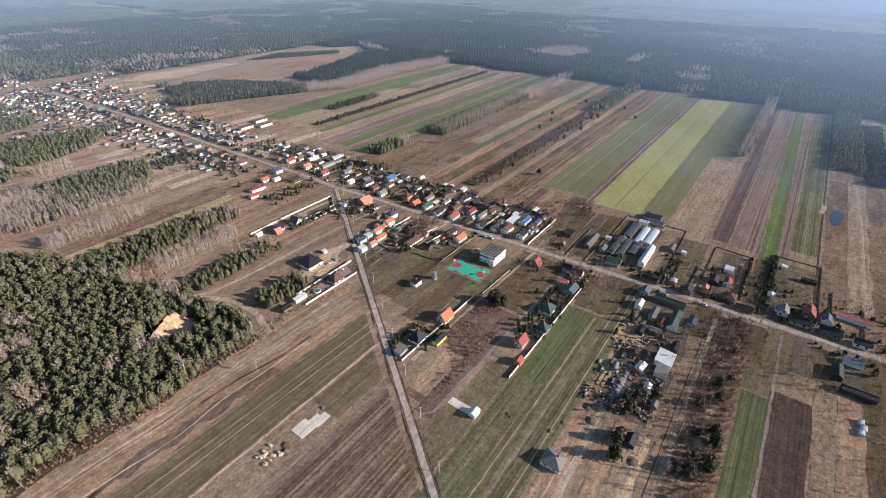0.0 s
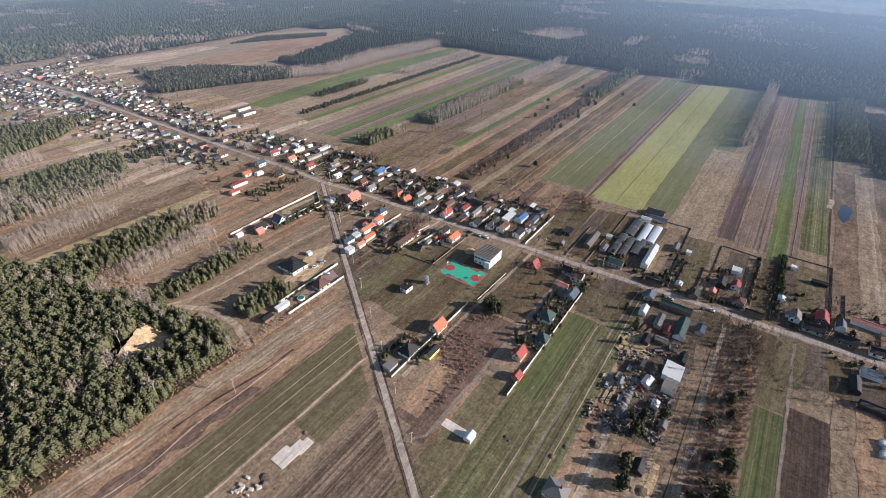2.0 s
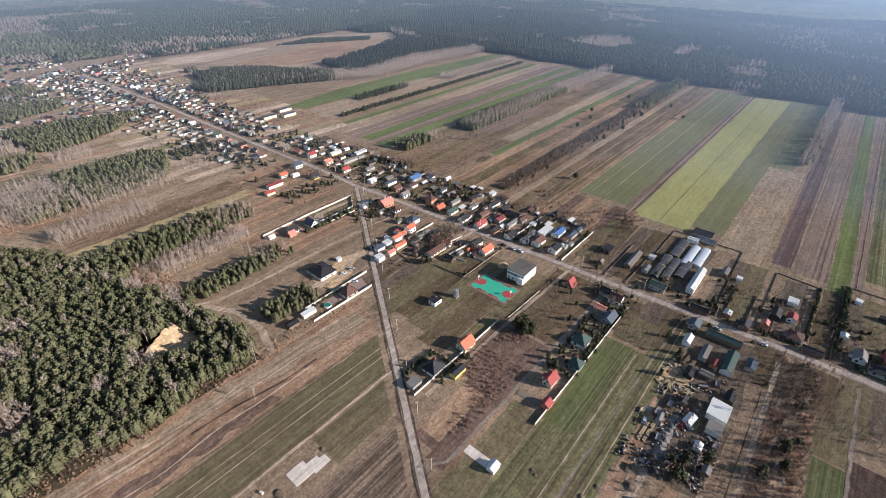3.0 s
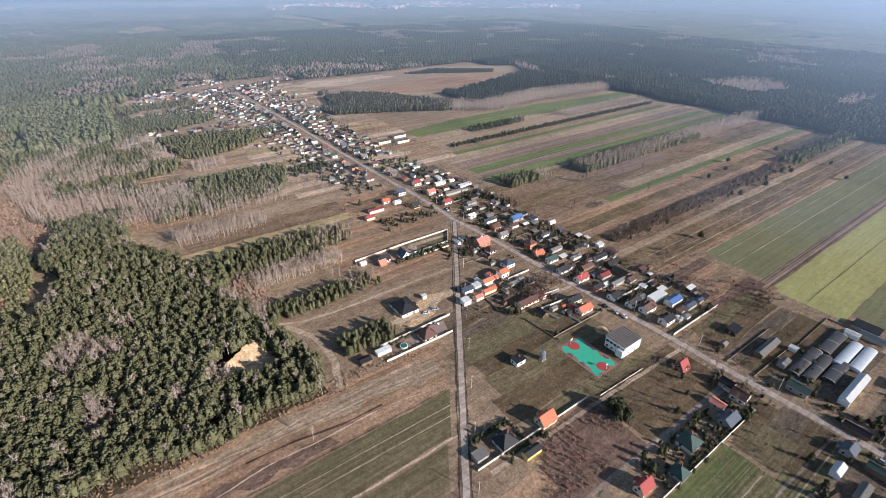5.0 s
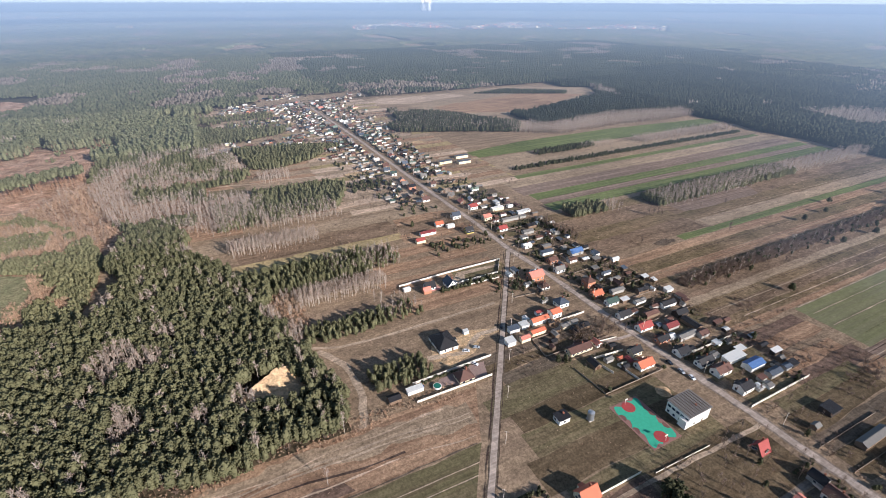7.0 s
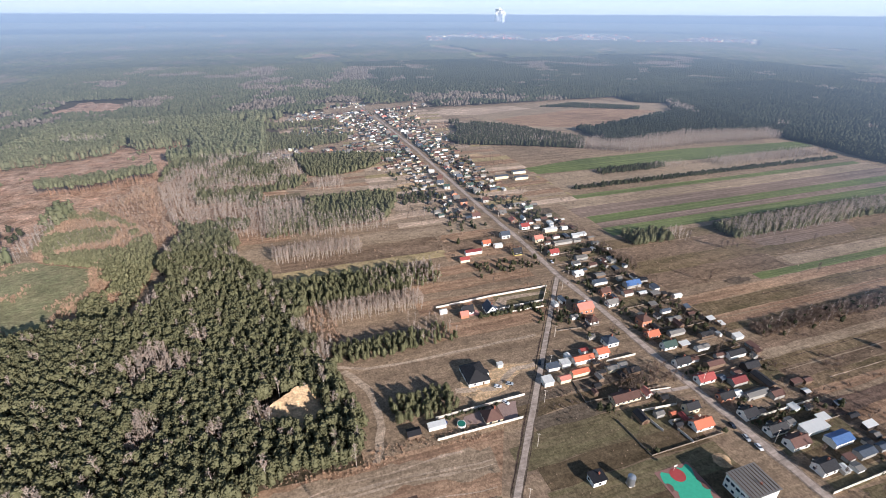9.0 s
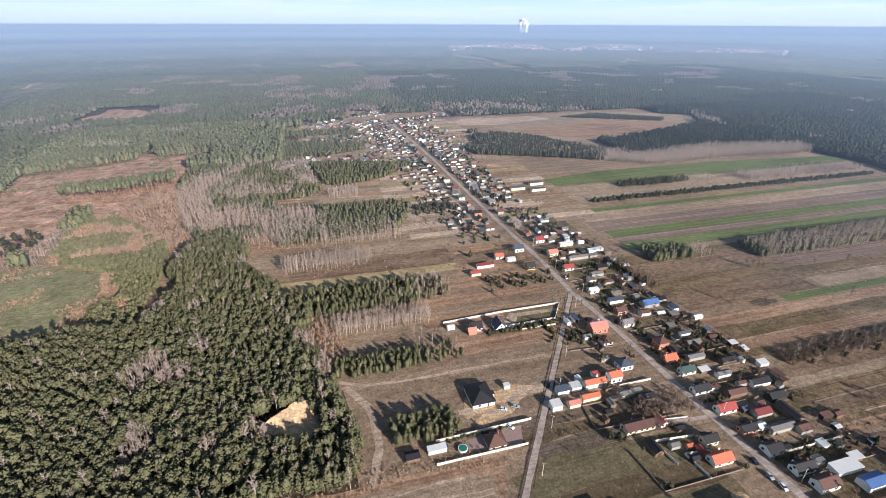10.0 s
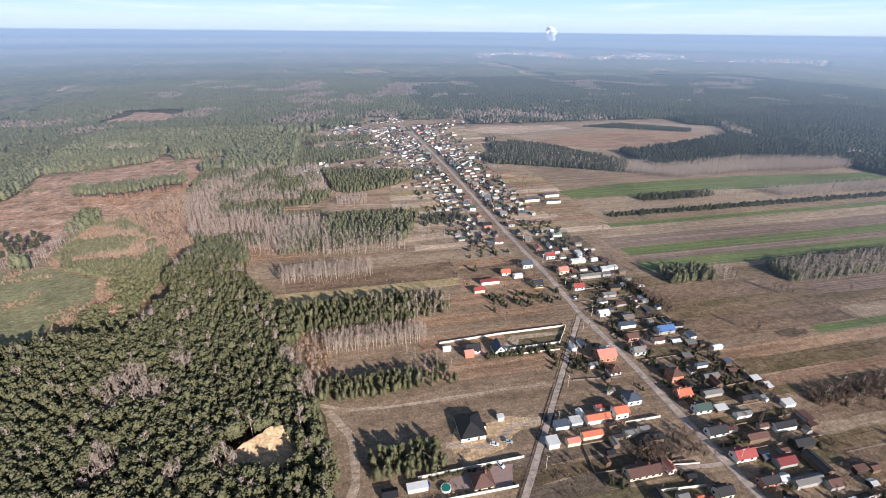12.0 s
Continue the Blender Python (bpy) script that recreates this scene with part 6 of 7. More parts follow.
forest(-800, 900, 900, 1200, 60, BLOBS, (M_BARK, M_FARBARE), "bare grey-brown forest canopy", 121, lambda x, y: blot(x, y, 190, 34) > 0.8, 0.6, 1.3)
forest(-560, -262, 270, 600, 19, PINES_MID, (M_BARK, M_DARKWOOD), "dark pine forest beyond the green strip", 114)
forest(-700, -60, -560, -100, 26, PINES_MID, (M_TALLBARK, M_PALEPINE), "green pine forest with felled clearings", 115, lambda x, y: ~bare_patch(x, y), 1.2, 1.8)
forest(-700, -60, -560, -100, 26, BIRCHES_MID, BIRCH_MATS, "bare grey trees in the pine forest", 116, bare_patch)
def grey_patch(x, y):
    """Broadleaf and bare stands inside the pine forest."""
    return blot(x, y, 210, 32) + 0.5 * blot(x, y, 60, 33) > 0.55


for area, seed in (((-1700, -700, -820, 60), 117), ((-1700, -700, 60, 900), 123), ((-700, 110, -820, -560), 118), ((-1700, -800, 900, 1700), 119), ((640, 900, 585, 760), 120), ((-800, 900, 1200, 1600), 122)):
    forest(*area, 40, BLOBS, (M_BARK, M_FAR if area[2] < 0 else M_MIDWOOD), "dull green forest canopy", seed, lambda x, y: ~grey_patch(x, y), 0.8, 1.2)
    forest(*area, 44, BLOBS, (M_BARK, M_FARBARE), "bare grey-brown forest canopy", seed + 20, grey_patch, 0.5, 1.1)


def in_town(x, y):
    """The open land round a far town."""
    d, a = np.hypot(x - 290, y + 210), np.degrees(np.arctan2(y + 210, 290 - x))
    return (np.abs(d - 3400 + 90 * np.sin(a * 0.5)) < 110 + 90 * blot(x, y, 300, 45)) & (a > 17) & (a < 50) & (blot(x, y, 240, 44) > -1.1)


def distant_town():
    """Pale houses of a far town, too many and too small to count."""
    rng = np.random.default_rng(91)
    groups = {}
    while sum(len(g) for g in groups.values()) < 900:
        a, d = radians(rng.uniform(17, 50)), rng.normal(3400, 130)
        x, y = 290 - d * math.cos(a), -210 + d * math.sin(a)
        if not in_town(np.array([x]), np.array([y]))[0]:
            continue
        l, w, h = rng.uniform(8, 22), rng.uniform(7, 11), rng.uniform(4, 8)
        z = float(far_rise(x, y))
        mat = (WALL["grey"], WALL["cream"], ROOF["grey"], ROOF["pink"], ROOF["brown"], WALL["wood"], ROOF["grey"], ROOF["slate"])[rng.integers(8)]
        v, f = gable_walls(l, w, h, 3)
        t = rng.uniform(0, 3.14)
        c, q = math.cos(t), math.sin(t)
        groups.setdefault(mat, []).append(([(x + 2800 + c * i - q * j, y - 1700 + q * i + c * j, z + k) for i, j, k in v], f))
    ob = thing("distant_town", -2800, 1700)
    tagged(ob, "pale houses of a town near the hazy horizon", "town", kind="stuff")
    for mat, pieces in groups.items():
        tagged(part("houses", mesh_of("houses", *join(pieces), mat), ob), kind="stuff")


def canopy():
    """The forest farther out: a rough sheet of crowns."""
    rng = np.random.default_rng(77)
    d = 14.0
    xs, ys = np.arange(-4400, 3400, d), np.arange(-2600, 4400, d)
    gx, gy = np.meshgrid(xs, ys)
    gx = gx + rng.uniform(-5, 5, gx.shape)
    gy = gy + rng.uniform(-5, 5, gy.shape)
    z = 7 + rng.uniform(-3, 4, gx.shape) + 3 * blot(gx, gy, 300, 41)
    far = np.hypot(gx - 290, gy + 210)
    z = z * np.clip((5400 - far) / 2900, 0.25, 1) + far_rise(gx, gy)
    clear = (blot(gx * 0.6, gy * 1.2, 330, 43) > 1.15) & (far > 1900) | in_town(gx, gy)
    z = np.where(clear, z - 30, z)
    rows, cols = gx.shape
    idx = np.arange(rows * cols).reshape(rows, cols)
    a, b, c, e = idx[:-1, :-1], idx[:-1, 1:], idx[1:, 1:], idx[1:, :-1]
    mx, my = gx[:-1, :-1], gy[:-1, :-1]
    use = (far[:-1, :-1] < 4560) & ~((mx > -1690) & (mx < 890) & (my > -810) & (my < 1590)) & ~((mx > 100) & (my < 0) & (mx < 900) & (my > -820))
    # keep to what the walk looks towards
    use &= (mx * 0.3 < my + 1800) & (mx < my * 0.9 + 1400)
    f = np.concatenate([np.stack([a[use], b[use], c[use]], 1), np.stack([a[use], c[use], e[use]], 1)])
    used, inverse = np.unique(f, return_inverse=True)
    v = np.stack([gx.ravel(), gy.ravel(), z.ravel()], 1)[used]
    ob = new("distant_forest", tri_mesh("distant_forest", v, inverse.reshape(-1, 3), M_CANOPY))
    tagged(ob, "endless dull green forest canopy to the horizon", "forest", kind="stuff")


n = Nodes("canopy_sheet", 0.95, 0.05)
tone = n.mix(n.noise((0.05, 0.07, 0.1), 5, 0.75, 0, 0.35, 0.65), srgb(80, 85, 64), srgb(124, 123, 97))
tone = n.mix(n.noise((0.004, 0.007, 0.004), 6, 0.7, 0, 0.5, 0.66), tone, srgb(128, 116, 104))
tone = n.mix(n.noise((0.0022, 0.006, 0.004), 6, 0.75, 0, 0.63, 0.7), tone, srgb(168, 150, 132))
M_CANOPY = n.colour(tone)
canopy()
distant_town()


# ---- glowing haze curtains and distance ----
def glowing_haze_veil(radius, alpha, top, bright):
    """A far glowing curtain that imitates morning haze, thickening with the distance."""
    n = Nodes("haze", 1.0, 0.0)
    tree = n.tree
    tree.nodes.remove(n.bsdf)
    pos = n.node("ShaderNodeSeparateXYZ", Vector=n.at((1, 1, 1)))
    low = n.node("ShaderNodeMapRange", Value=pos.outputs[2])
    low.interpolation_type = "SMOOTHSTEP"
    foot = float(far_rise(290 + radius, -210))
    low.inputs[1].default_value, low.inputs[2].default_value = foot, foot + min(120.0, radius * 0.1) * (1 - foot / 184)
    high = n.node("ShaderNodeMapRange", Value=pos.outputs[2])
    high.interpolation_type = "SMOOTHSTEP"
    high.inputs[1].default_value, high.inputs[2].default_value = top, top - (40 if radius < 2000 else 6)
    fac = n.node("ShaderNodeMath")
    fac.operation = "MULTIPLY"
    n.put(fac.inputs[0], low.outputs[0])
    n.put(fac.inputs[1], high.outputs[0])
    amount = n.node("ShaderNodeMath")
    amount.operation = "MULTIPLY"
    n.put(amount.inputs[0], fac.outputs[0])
    # opacity is painted up towards the sun, as scattered light would make haze look
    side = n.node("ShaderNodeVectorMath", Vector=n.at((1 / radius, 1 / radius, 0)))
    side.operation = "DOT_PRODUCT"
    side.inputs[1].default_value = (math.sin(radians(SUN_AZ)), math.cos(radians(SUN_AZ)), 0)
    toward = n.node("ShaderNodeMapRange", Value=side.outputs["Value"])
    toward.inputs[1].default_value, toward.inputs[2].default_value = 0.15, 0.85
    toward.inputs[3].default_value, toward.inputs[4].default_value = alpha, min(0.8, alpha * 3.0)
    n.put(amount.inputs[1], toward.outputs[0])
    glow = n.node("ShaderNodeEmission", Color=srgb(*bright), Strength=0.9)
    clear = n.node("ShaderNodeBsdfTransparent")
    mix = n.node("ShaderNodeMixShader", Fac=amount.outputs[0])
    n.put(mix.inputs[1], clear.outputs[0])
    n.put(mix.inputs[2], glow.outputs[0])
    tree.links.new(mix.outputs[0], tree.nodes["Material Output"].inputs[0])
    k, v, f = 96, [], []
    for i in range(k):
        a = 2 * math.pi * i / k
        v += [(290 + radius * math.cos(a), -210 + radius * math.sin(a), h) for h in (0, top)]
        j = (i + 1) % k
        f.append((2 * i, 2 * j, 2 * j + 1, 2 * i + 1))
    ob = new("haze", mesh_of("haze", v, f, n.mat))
    tagged(ob, "glowing pale blue curtain imitating haze over the distant forest", "haze", kind="structure")


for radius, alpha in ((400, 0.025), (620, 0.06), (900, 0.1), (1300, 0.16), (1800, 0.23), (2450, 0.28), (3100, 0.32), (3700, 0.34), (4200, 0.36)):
    glowing_haze_veil(radius, alpha, 215 if radius < 2000 else 192 - 26 * radius / 4560, (150, 173, 208))


def sky_backdrop():
    """The pale band of haze at the horizon and the low sky above it."""
    n = Nodes("low_sky", 1.0, 0.0)
    n.tree.nodes.remove(n.bsdf)
    pos = n.node("ShaderNodeSeparateXYZ", Vector=n.at((1, 1, 1)))
    def rise(a, b):
        m = n.node("ShaderNodeMapRange", Value=pos.outputs[2])
        m.interpolation_type = "SMOOTHSTEP"
        m.inputs[1].default_value, m.inputs[2].default_value = a, b
        return m.outputs[0]
    c = n.mix(rise(156, 166), srgb(158, 176, 206), srgb(206, 222, 242))
    c = n.mix(rise(190, 420), c, srgb(176, 208, 244))
    cloud = n.noise((0.0008, 0.0008, 0.02), 4, 0.6, 0, 0.45, 0.75)
    c = n.mix(cloud, c, srgb(214, 226, 240))
    glow = n.node("ShaderNodeEmission", Color=c, Strength=0.85)
    n.tree.links.new(glow.outputs[0], n.tree.nodes["Material Output"].inputs[0])
    k, v, f = 96, [], []
    for i in range(k):
        a = 2 * math.pi * i / k
        v += [(280 + 4600 * math.cos(a), -200 + 4600 * math.sin(a), h) for h in (-20, 620)]
        j = (i + 1) % k
        f.append((2 * i, 2 * j, 2 * j + 1, 2 * i + 1))
    ob = new("backdrop", mesh_of("backdrop", v, f, n.mat))
    tagged(ob, "pale blue low sky over hazy horizon", "sky", kind="structure")


sky_backdrop()


def steam_plume():
    """White steam of a far power station, billowing."""
    rng = np.random.default_rng(8)
    ob = thing("steam_plume", -2720, 1187, 66)
    tagged(ob, "white billowing steam of a distant power station", "steam plume")
    for k, (dx, h) in enumerate(((-14, 120), (0, 135), (16, 112))):
        n = 70
        t = rng.uniform(0, 1, n)
        c = np.stack([rng.normal(size=n) * 5 * (0.4 + t) + dx * 0.6, rng.normal(size=n) * 5 * (0.4 + t) + dx, 65 + t * (h - 65)], 1)
        v, f = tufts(rng, c, 9 * rng.uniform(0.6, 1.2, n), 1.0)
        part("billow", tri_mesh("billow", v, f, M_STEAM), ob)


M_STEAM = plain("steam_white", srgb(246, 246, 248), 1.0, 0.0, 0, 0.03)
steam_plume()


# ---- lone trees, garden trees ----
GARDEN = [pine(s, h=8.0, r=2.3, n=56, size=0.55, low=0.06, limbs=3) for s in (201, 202, 203)]
SPRUCES = [pine(s, h=8.5, r=3.3, n=110, size=0.6, low=0.04) for s in (204, 205)]
BROAD = [birch(s, h=9.0, n=22, twigs=180) for s in (206, 207, 208)]


def spots_of(text):
    return [tuple(float(c) for c in p.split(",")) + (0.0,) for p in text.split()]


GARDEN_FAR = [pine(s, h=6.0, r=2.7, n=16, size=0.9, low=0.06, limbs=0, sides=5) for s in (221, 222)]
BROAD_FAR = [birch(s, h=9.0, n=8, twigs=56) for s in (223, 224, 225)]
ROUND = [pine(s, h=8.5, r=3.0, n=150, size=0.55, low=0.31) for s in (211, 212)]
plant_things("field_tree", ROUND, (M_BARK, M_SPRUCE), spots_of("144,148 122,311 119,265 75,323 62,354 77,284 76,443 120,375 163,402 135,442"), "lone round dark tree in a dry field", "lone field trees", 0.6, 0.85, 5)
plant_things("conifer", SPRUCES, (M_BARK, M_SPRUCE), spots_of("345,-51 347,-60 349,-83 350,-90 350,-104 314,-110 314,-114 316,-123 314,-84 321,-78 313,-94 216,-57 219,-61 214,-60 222,-58 340,-70 344,-112 309,-88"), "dark green conifer on rough ground", "conifers on rough ground", 0.6, 1.05, 6)
plant_things("birch_tree", BIRCHES, BIRCH_MATS, spots_of("146,-186 40,-175 24,-186 38,-119 44,-211 59,-291 60,-284 67,-265 12,225 -140,-10 -150,-60 338,-30 342,-40 346,-75 336,-95 340,-55 348,-20 336,-118 344,8 350,-2 322,-62 318,-86"), "bare pale birch standing alone", "lone birches", 0.55, 0.9, 7)


def garden_trees():
    """Trees and bushes round the houses, each one a thing."""
    rng = random.Random(21)
    dark, bare = [], []
    for k in range(120):
        x = rng.uniform(-90, 420)
        y = 4 + 0.047 * max(0, x) + rng.choice((-1, 1, 1)) * rng.uniform(9, 60)
        if 180 < x < 200 and y < 12 or 160 < x < 204 and y < 5 or 200 < x < 238 and y < 5:
            continue
        (dark if rng.random() < 0.45 else bare).append((x, y, 0.0))
    for x, y in ((34, -30), (35, -36), (34, -43), (36, -48), (35, -54), (36, -60), (34, -66), (33, -74), (50, -24), (54, -27), (58, -22), (46, -26), (222, -12), (231, -20), (233, -34), (241, -30), (243, -38), (240, -58), (243, -62), (240, -70), (245, -72), (130, -44), (128, -48), (132, -41), (122, -14), (118, -12), (206, -98), (190, -122), (207, -119), (204, -112)):
        dark.append((x + rng.uniform(-1, 1), y + rng.uniform(-1, 1), 0.0))
    plant_things("garden_conifer", GARDEN, (M_BARK, M_SPRUCE), [p for p in dark if all((p[0] - a) ** 2 + (p[1] - b) ** 2 > (r + 0.5) ** 2 for a, b, r in FOOTPRINTS)], "dark evergreen bush in a village garden", "garden evergreens", 0.35, 0.75, 22)
    plant_things("garden_tree", BROAD, (M_SHRUB, M_SHRUB), [p for p in bare if all((p[0] - a) ** 2 + (p[1] - b) ** 2 > (r + 0.5) ** 2 for a, b, r in FOOTPRINTS)], "bare brown fruit tree in a village garden", "bare garden trees", 0.45, 0.9, 23)


garden_trees()


def hedge_row(x0, x1, y0, y1, seed, low=0.22, high=0.36):
    """A clipped dark evergreen hedge; one row stands in for a wall's shadow."""
    wood_of("hedge", GARDEN_FAR, scatter(x0, x1, y0, y1, 1.6, seed), (M_BARK, M_SPRUCE), "dark evergreen row for garden hedges and one wall's shadow", seed, low, high, "hedge")


hedge_row(241, 242.4, -60, -20, 401)
hedge_row(241, 254, -73.5, -72, 402)
hedge_row(241, 254, -36.5, -35, 403)
hedge_row(242, 254, -9.5, -8, 404)
# added row that imitates the shadow of the concrete wall by the crop
hedge_row(253.2, 254.6, -60, -4, 405)
hedge_row(203, 204.4, -118, -96, 406)
hedge_row(188, 202, -106.5, -105, 407)
hedge_row(188, 190, -128, -107, 408)
hedge_row(232, 233.6, -2, 12, 409)
hedge_row(33, 34.6, -76, -30, 410, 0.3, 0.6)
hedge_row(108.6, 109.8, -126, -96, 411)
hedge_row(120, 121, 14, 40, 412)
hedge_row(160, 161.4, 18, 60, 413)
hedge_row(318, 343, 28.5, 30, 414)
hedge_row(355, 357, 38, 108, 415, 0.3, 0.55)
hedge_row(341.5, 343, 38, 96, 416, 0.25, 0.5)


def plot_fences():
    """Board fences between the village plots."""
    rng = random.Random(41)
    x = -95.0
    while x < 420:
        x += rng.uniform(11, 19)
        y = float(np.interp(x, [p[0] for p in MAIN], [p[1] for p in MAIN]))
        if rng.random() < 0.8:
            wall_run("plot_fence", [(x, y + 6), (x + rng.uniform(-1, 1), y + rng.uniform(42, 60))], 0.9, 0.04, M_WIREFENCE, "weathered board fence between village plots", bay=6)


plot_fences()
wood_of("village_bushes", GARDEN_FAR, scatter(-720, -100, -85, 85, 60, 301, lambda x, y: (np.abs(y + 3) > 9) & (np.abs(y + 3) < 62) & (blot(x, y, 40, 51) > -0.1)), (M_BARK, M_SPRUCE), "dark evergreen bushes among the village yards", 301, 0.35, 0.75, "bushes")
wood_of("village_orchards", BROAD_FAR, scatter(-720, -100, -95, 95, 60, 302, lambda x, y: (np.abs(y + 3) > 9) & (blot(x, y, 40, 52) > -0.2)), SHRUB_MATS, "bare fruit trees among the village yards", 302, 0.4, 0.8, "orchard")
def clear_of_houses(x, y):
    ok = np.ones(len(x), bool)
    for hx, hy, r in FOOTPRINTS:
        ok &= (x - hx) ** 2 + (y - hy) ** 2 > (r + 0.8) ** 2
    ok &= np.abs((x - 2) * 180 + (y - 2) * 252) / 309.7 > 4.0
    return ok & (np.abs(y - np.interp(x, [p[0] for p in MAIN], [p[1] for p in MAIN])) > 4.5)


wood_of("orchard_thicket", BROAD, scatter(110, 126, -26, 6, 9, 320), SHRUB_MATS, "tangle of bare dark fruit trees by the street", 320, 0.4, 0.75, "orchard")
wood_of("farm_row_bushes", SHRUBS, scatter(86, 112, -66, -12, 18, 321, clear_of_houses), SHRUB_MATS, "bare dark bushes among farm wings", 321, 0.4, 1.0, "bushes")
wood_of("crossing_bushes", GARDEN_FAR, scatter(18, 60, -40, -6, 20, 322, lambda x, y: clear_of_houses(x, y) & (x > 30)), (M_BARK, M_SPRUCE), "dark evergreens by the crossing", 322, 0.3, 0.6, "bushes")


def more_sheds():
    """Small sheds, coops and lean-tos that fill the yards."""
    rng = random.Random(51)
    words = {"grey": "grey", "dark": "dark", "brown": "brown", "light": "pale", "slate": "slate-blue"}
    made = 0
    while made < 110:
        x = rng.uniform(-100, 200)
        y = float(np.interp(x, [p[0] for p in MAIN], [p[1] for p in MAIN])) + rng.uniform(15, 62)
        l, w = rng.uniform(3.5, 9), rng.uniform(3, 5.5)
        if any((x - a) ** 2 + (y - b) ** 2 < (r + l * 0.3) ** 2 for a, b, r in FOOTPRINTS) or 200 < x < 246:
            made += 0.2
            continue
        r = rng.choice(list(words))
        shed(x, y, l, w, rng.uniform(2.2, 2.8), rng.uniform(0.4, 1.2), r, rng.choice(("wood", "dark", "grey", "white")), "small yard shed with %s roof" % words[r], rng.choice((0, 90, 90)), rng.choice(("gable", "flat")), True)
        made += 1


more_sheds()
wood_of("yard_bushes", SHRUBS, scatter(-90, 420, 14, 78, 16, 303, lambda x, y: (blot(x, y, 30, 53) > -0.2) & clear_of_houses(x, y)), SHRUB_MATS, "bare brown garden bushes", 303, 0.4, 1.1, "bushes")
wood_of("yard_evergreens", GARDEN_FAR, scatter(-90, 420, 12, 66, 20, 312, lambda x, y: (blot(x, y, 24, 59) > 0.1) & clear_of_houses(x, y) & ((x < 200) | (x > 245))), (M_BARK, M_SPRUCE), "dark evergreen bushes in village yards", 312, 0.25, 0.55, "bushes")
wood_of("yard_fruit_trees", BROAD_FAR, scatter(-90, 420, -28, 70, 18, 313, lambda x, y: (blot(x, y, 24, 60) > 0.0) & clear_of_houses(x, y) & ((x < 90) | (x > 205) | (y > 16))), SHRUB_MATS, "bare fruit trees in village yards", 313, 0.35, 0.7, "orchard")
wood_of("side_yard_bushes", GARDEN_FAR, scatter(236, 256, -76, 12, 12, 314, lambda x, y: clear_of_houses(x, y) & (np.abs(x - 238) > 2.4)), (M_BARK, M_SPRUCE), "dark evergreens round the lane gardens", 314, 0.2, 0.5, "bushes")
wood_of("garden_edge_trees", BROAD, scatter(-34, 14, 56, 72, 9, 345, lambda x, y: np.abs(y - 62 - (x + 12) * 0.21) < 4), SHRUB_MATS, "dark bare trees behind the gardens", 345, 0.5, 0.9, "trees")
wood_of("garden_edge_pines", GARDEN, scatter(-32, 10, 55, 70, 26, 346, lambda x, y: np.abs(y - 61 - (x + 12) * 0.21) < 4), (M_BARK, M_SPRUCE), "dark evergreens behind the gardens", 346, 0.4, 0.8, "trees")
plant_things("bare_tree", BROAD, (M_SHRUB, M_SHRUB), spots_of("15.6,219.7 45.2,106.5 4.8,167.4 8,168 2,164 10,172 60,200 120,180 -20,150 20,250"), "large bare tree standing in a fallow field", "bare field trees", 0.8, 1.1, 24)
sheet("dark_hollow", [(45, 126), (46, 120), (51, 121), (54, 130), (52, 141), (48, 143), (45, 135)], M_YARD, 0.106, "brown hollow in a fallow field", "hollow", 1.6, step=2)
wood_of("hollow_brush", SHRUBS_MID, scatter(43, 56, 117, 145, 3.5, 358, lambda x, y: ((x - 49.5) / 5) ** 2 + ((y - 131) / 12) ** 2 < 1 + 0.4 * blot(x, y, 8, 80)), SHRUB_MATS, "dark brush in a brown hollow", 358, 0.3, 0.7, "brush")
sheet("paving", [(14.5, -53), (17, -17), (20, -17), (19.5, -49), (31, -56), (31, -60), (22, -60)], M_TRACK, 0.112, "pale gravel drive inside the garden wall", "paving", 0.3, step=4)
sheet("terrace", [(24, -74), (30, -74), (30, -81), (24, -81)], plain("pink_terrace_slabs", srgb(206, 150, 140), 0.9, 0.2, 0, 0.15, 1.5), 0.116, "pinkish paved terrace between two houses", "terrace", 0.2, step=3)
wall_run("garden_wall", [(34, -62), (35, -28)], 1.1, 0.12, M_FENCE, "low white garden wall by a hedge", bay=3)
wall_run("garden_wall", [(28.5, -58), (33, -62)], 1.1, 0.12, M_FENCE, "low white garden wall by a hedge", bay=3)
wall_run("garden_wall", [(127, -2), (124, -24)], 0.9, 0.1, M_FENCE, "low pale wall beside a drive", bay=3)
ribbon("lane", [(129.5, 8), (127, -14), (126, -22)], 2.2, M_ASPHALT, 0.113, "pale paved house drive", "lane", 0.2)
wood_of("front_brush", SHRUBS, scatter(108, 128, -74, -44, 9, 347, lambda x, y: (blot(x, y, 14, 73) > 0.0) & clear_of_houses(x, y)), SHRUB_MATS, "bare brown brush in an old garden", 347, 0.4, 0.9, "brush")
wood_of("lane_bushes", SHRUBS_MID, scatter(-740, -330, -270, -90, 70, 304, lambda x, y: blot(x, y, 60, 54) > 0.1), SHRUB_MATS, "bare bushes round the sandy lanes", 304, 0.6, 1.3, "bushes")
wood_of("lane_pines", PINES_MID, scatter(-760, -420, -215, -90, 60, 305, lambda x, y: blot(x, y, 90, 55) > 0.3), PINE_MATS, "pines between the sandy lanes", 305, 0.5, 0.8, "wood")
wood_of("clearing_edge_pines", PINES_TALL, scatter(-380, -310, -450, -330, 13, 306, lambda x, y: within(x, y, CUT_ROW)), (M_TALLBARK, M_PALEPINE), "row of tall pines with bare trunks in a clearing", 306, 0.8, 1.1, "wood")
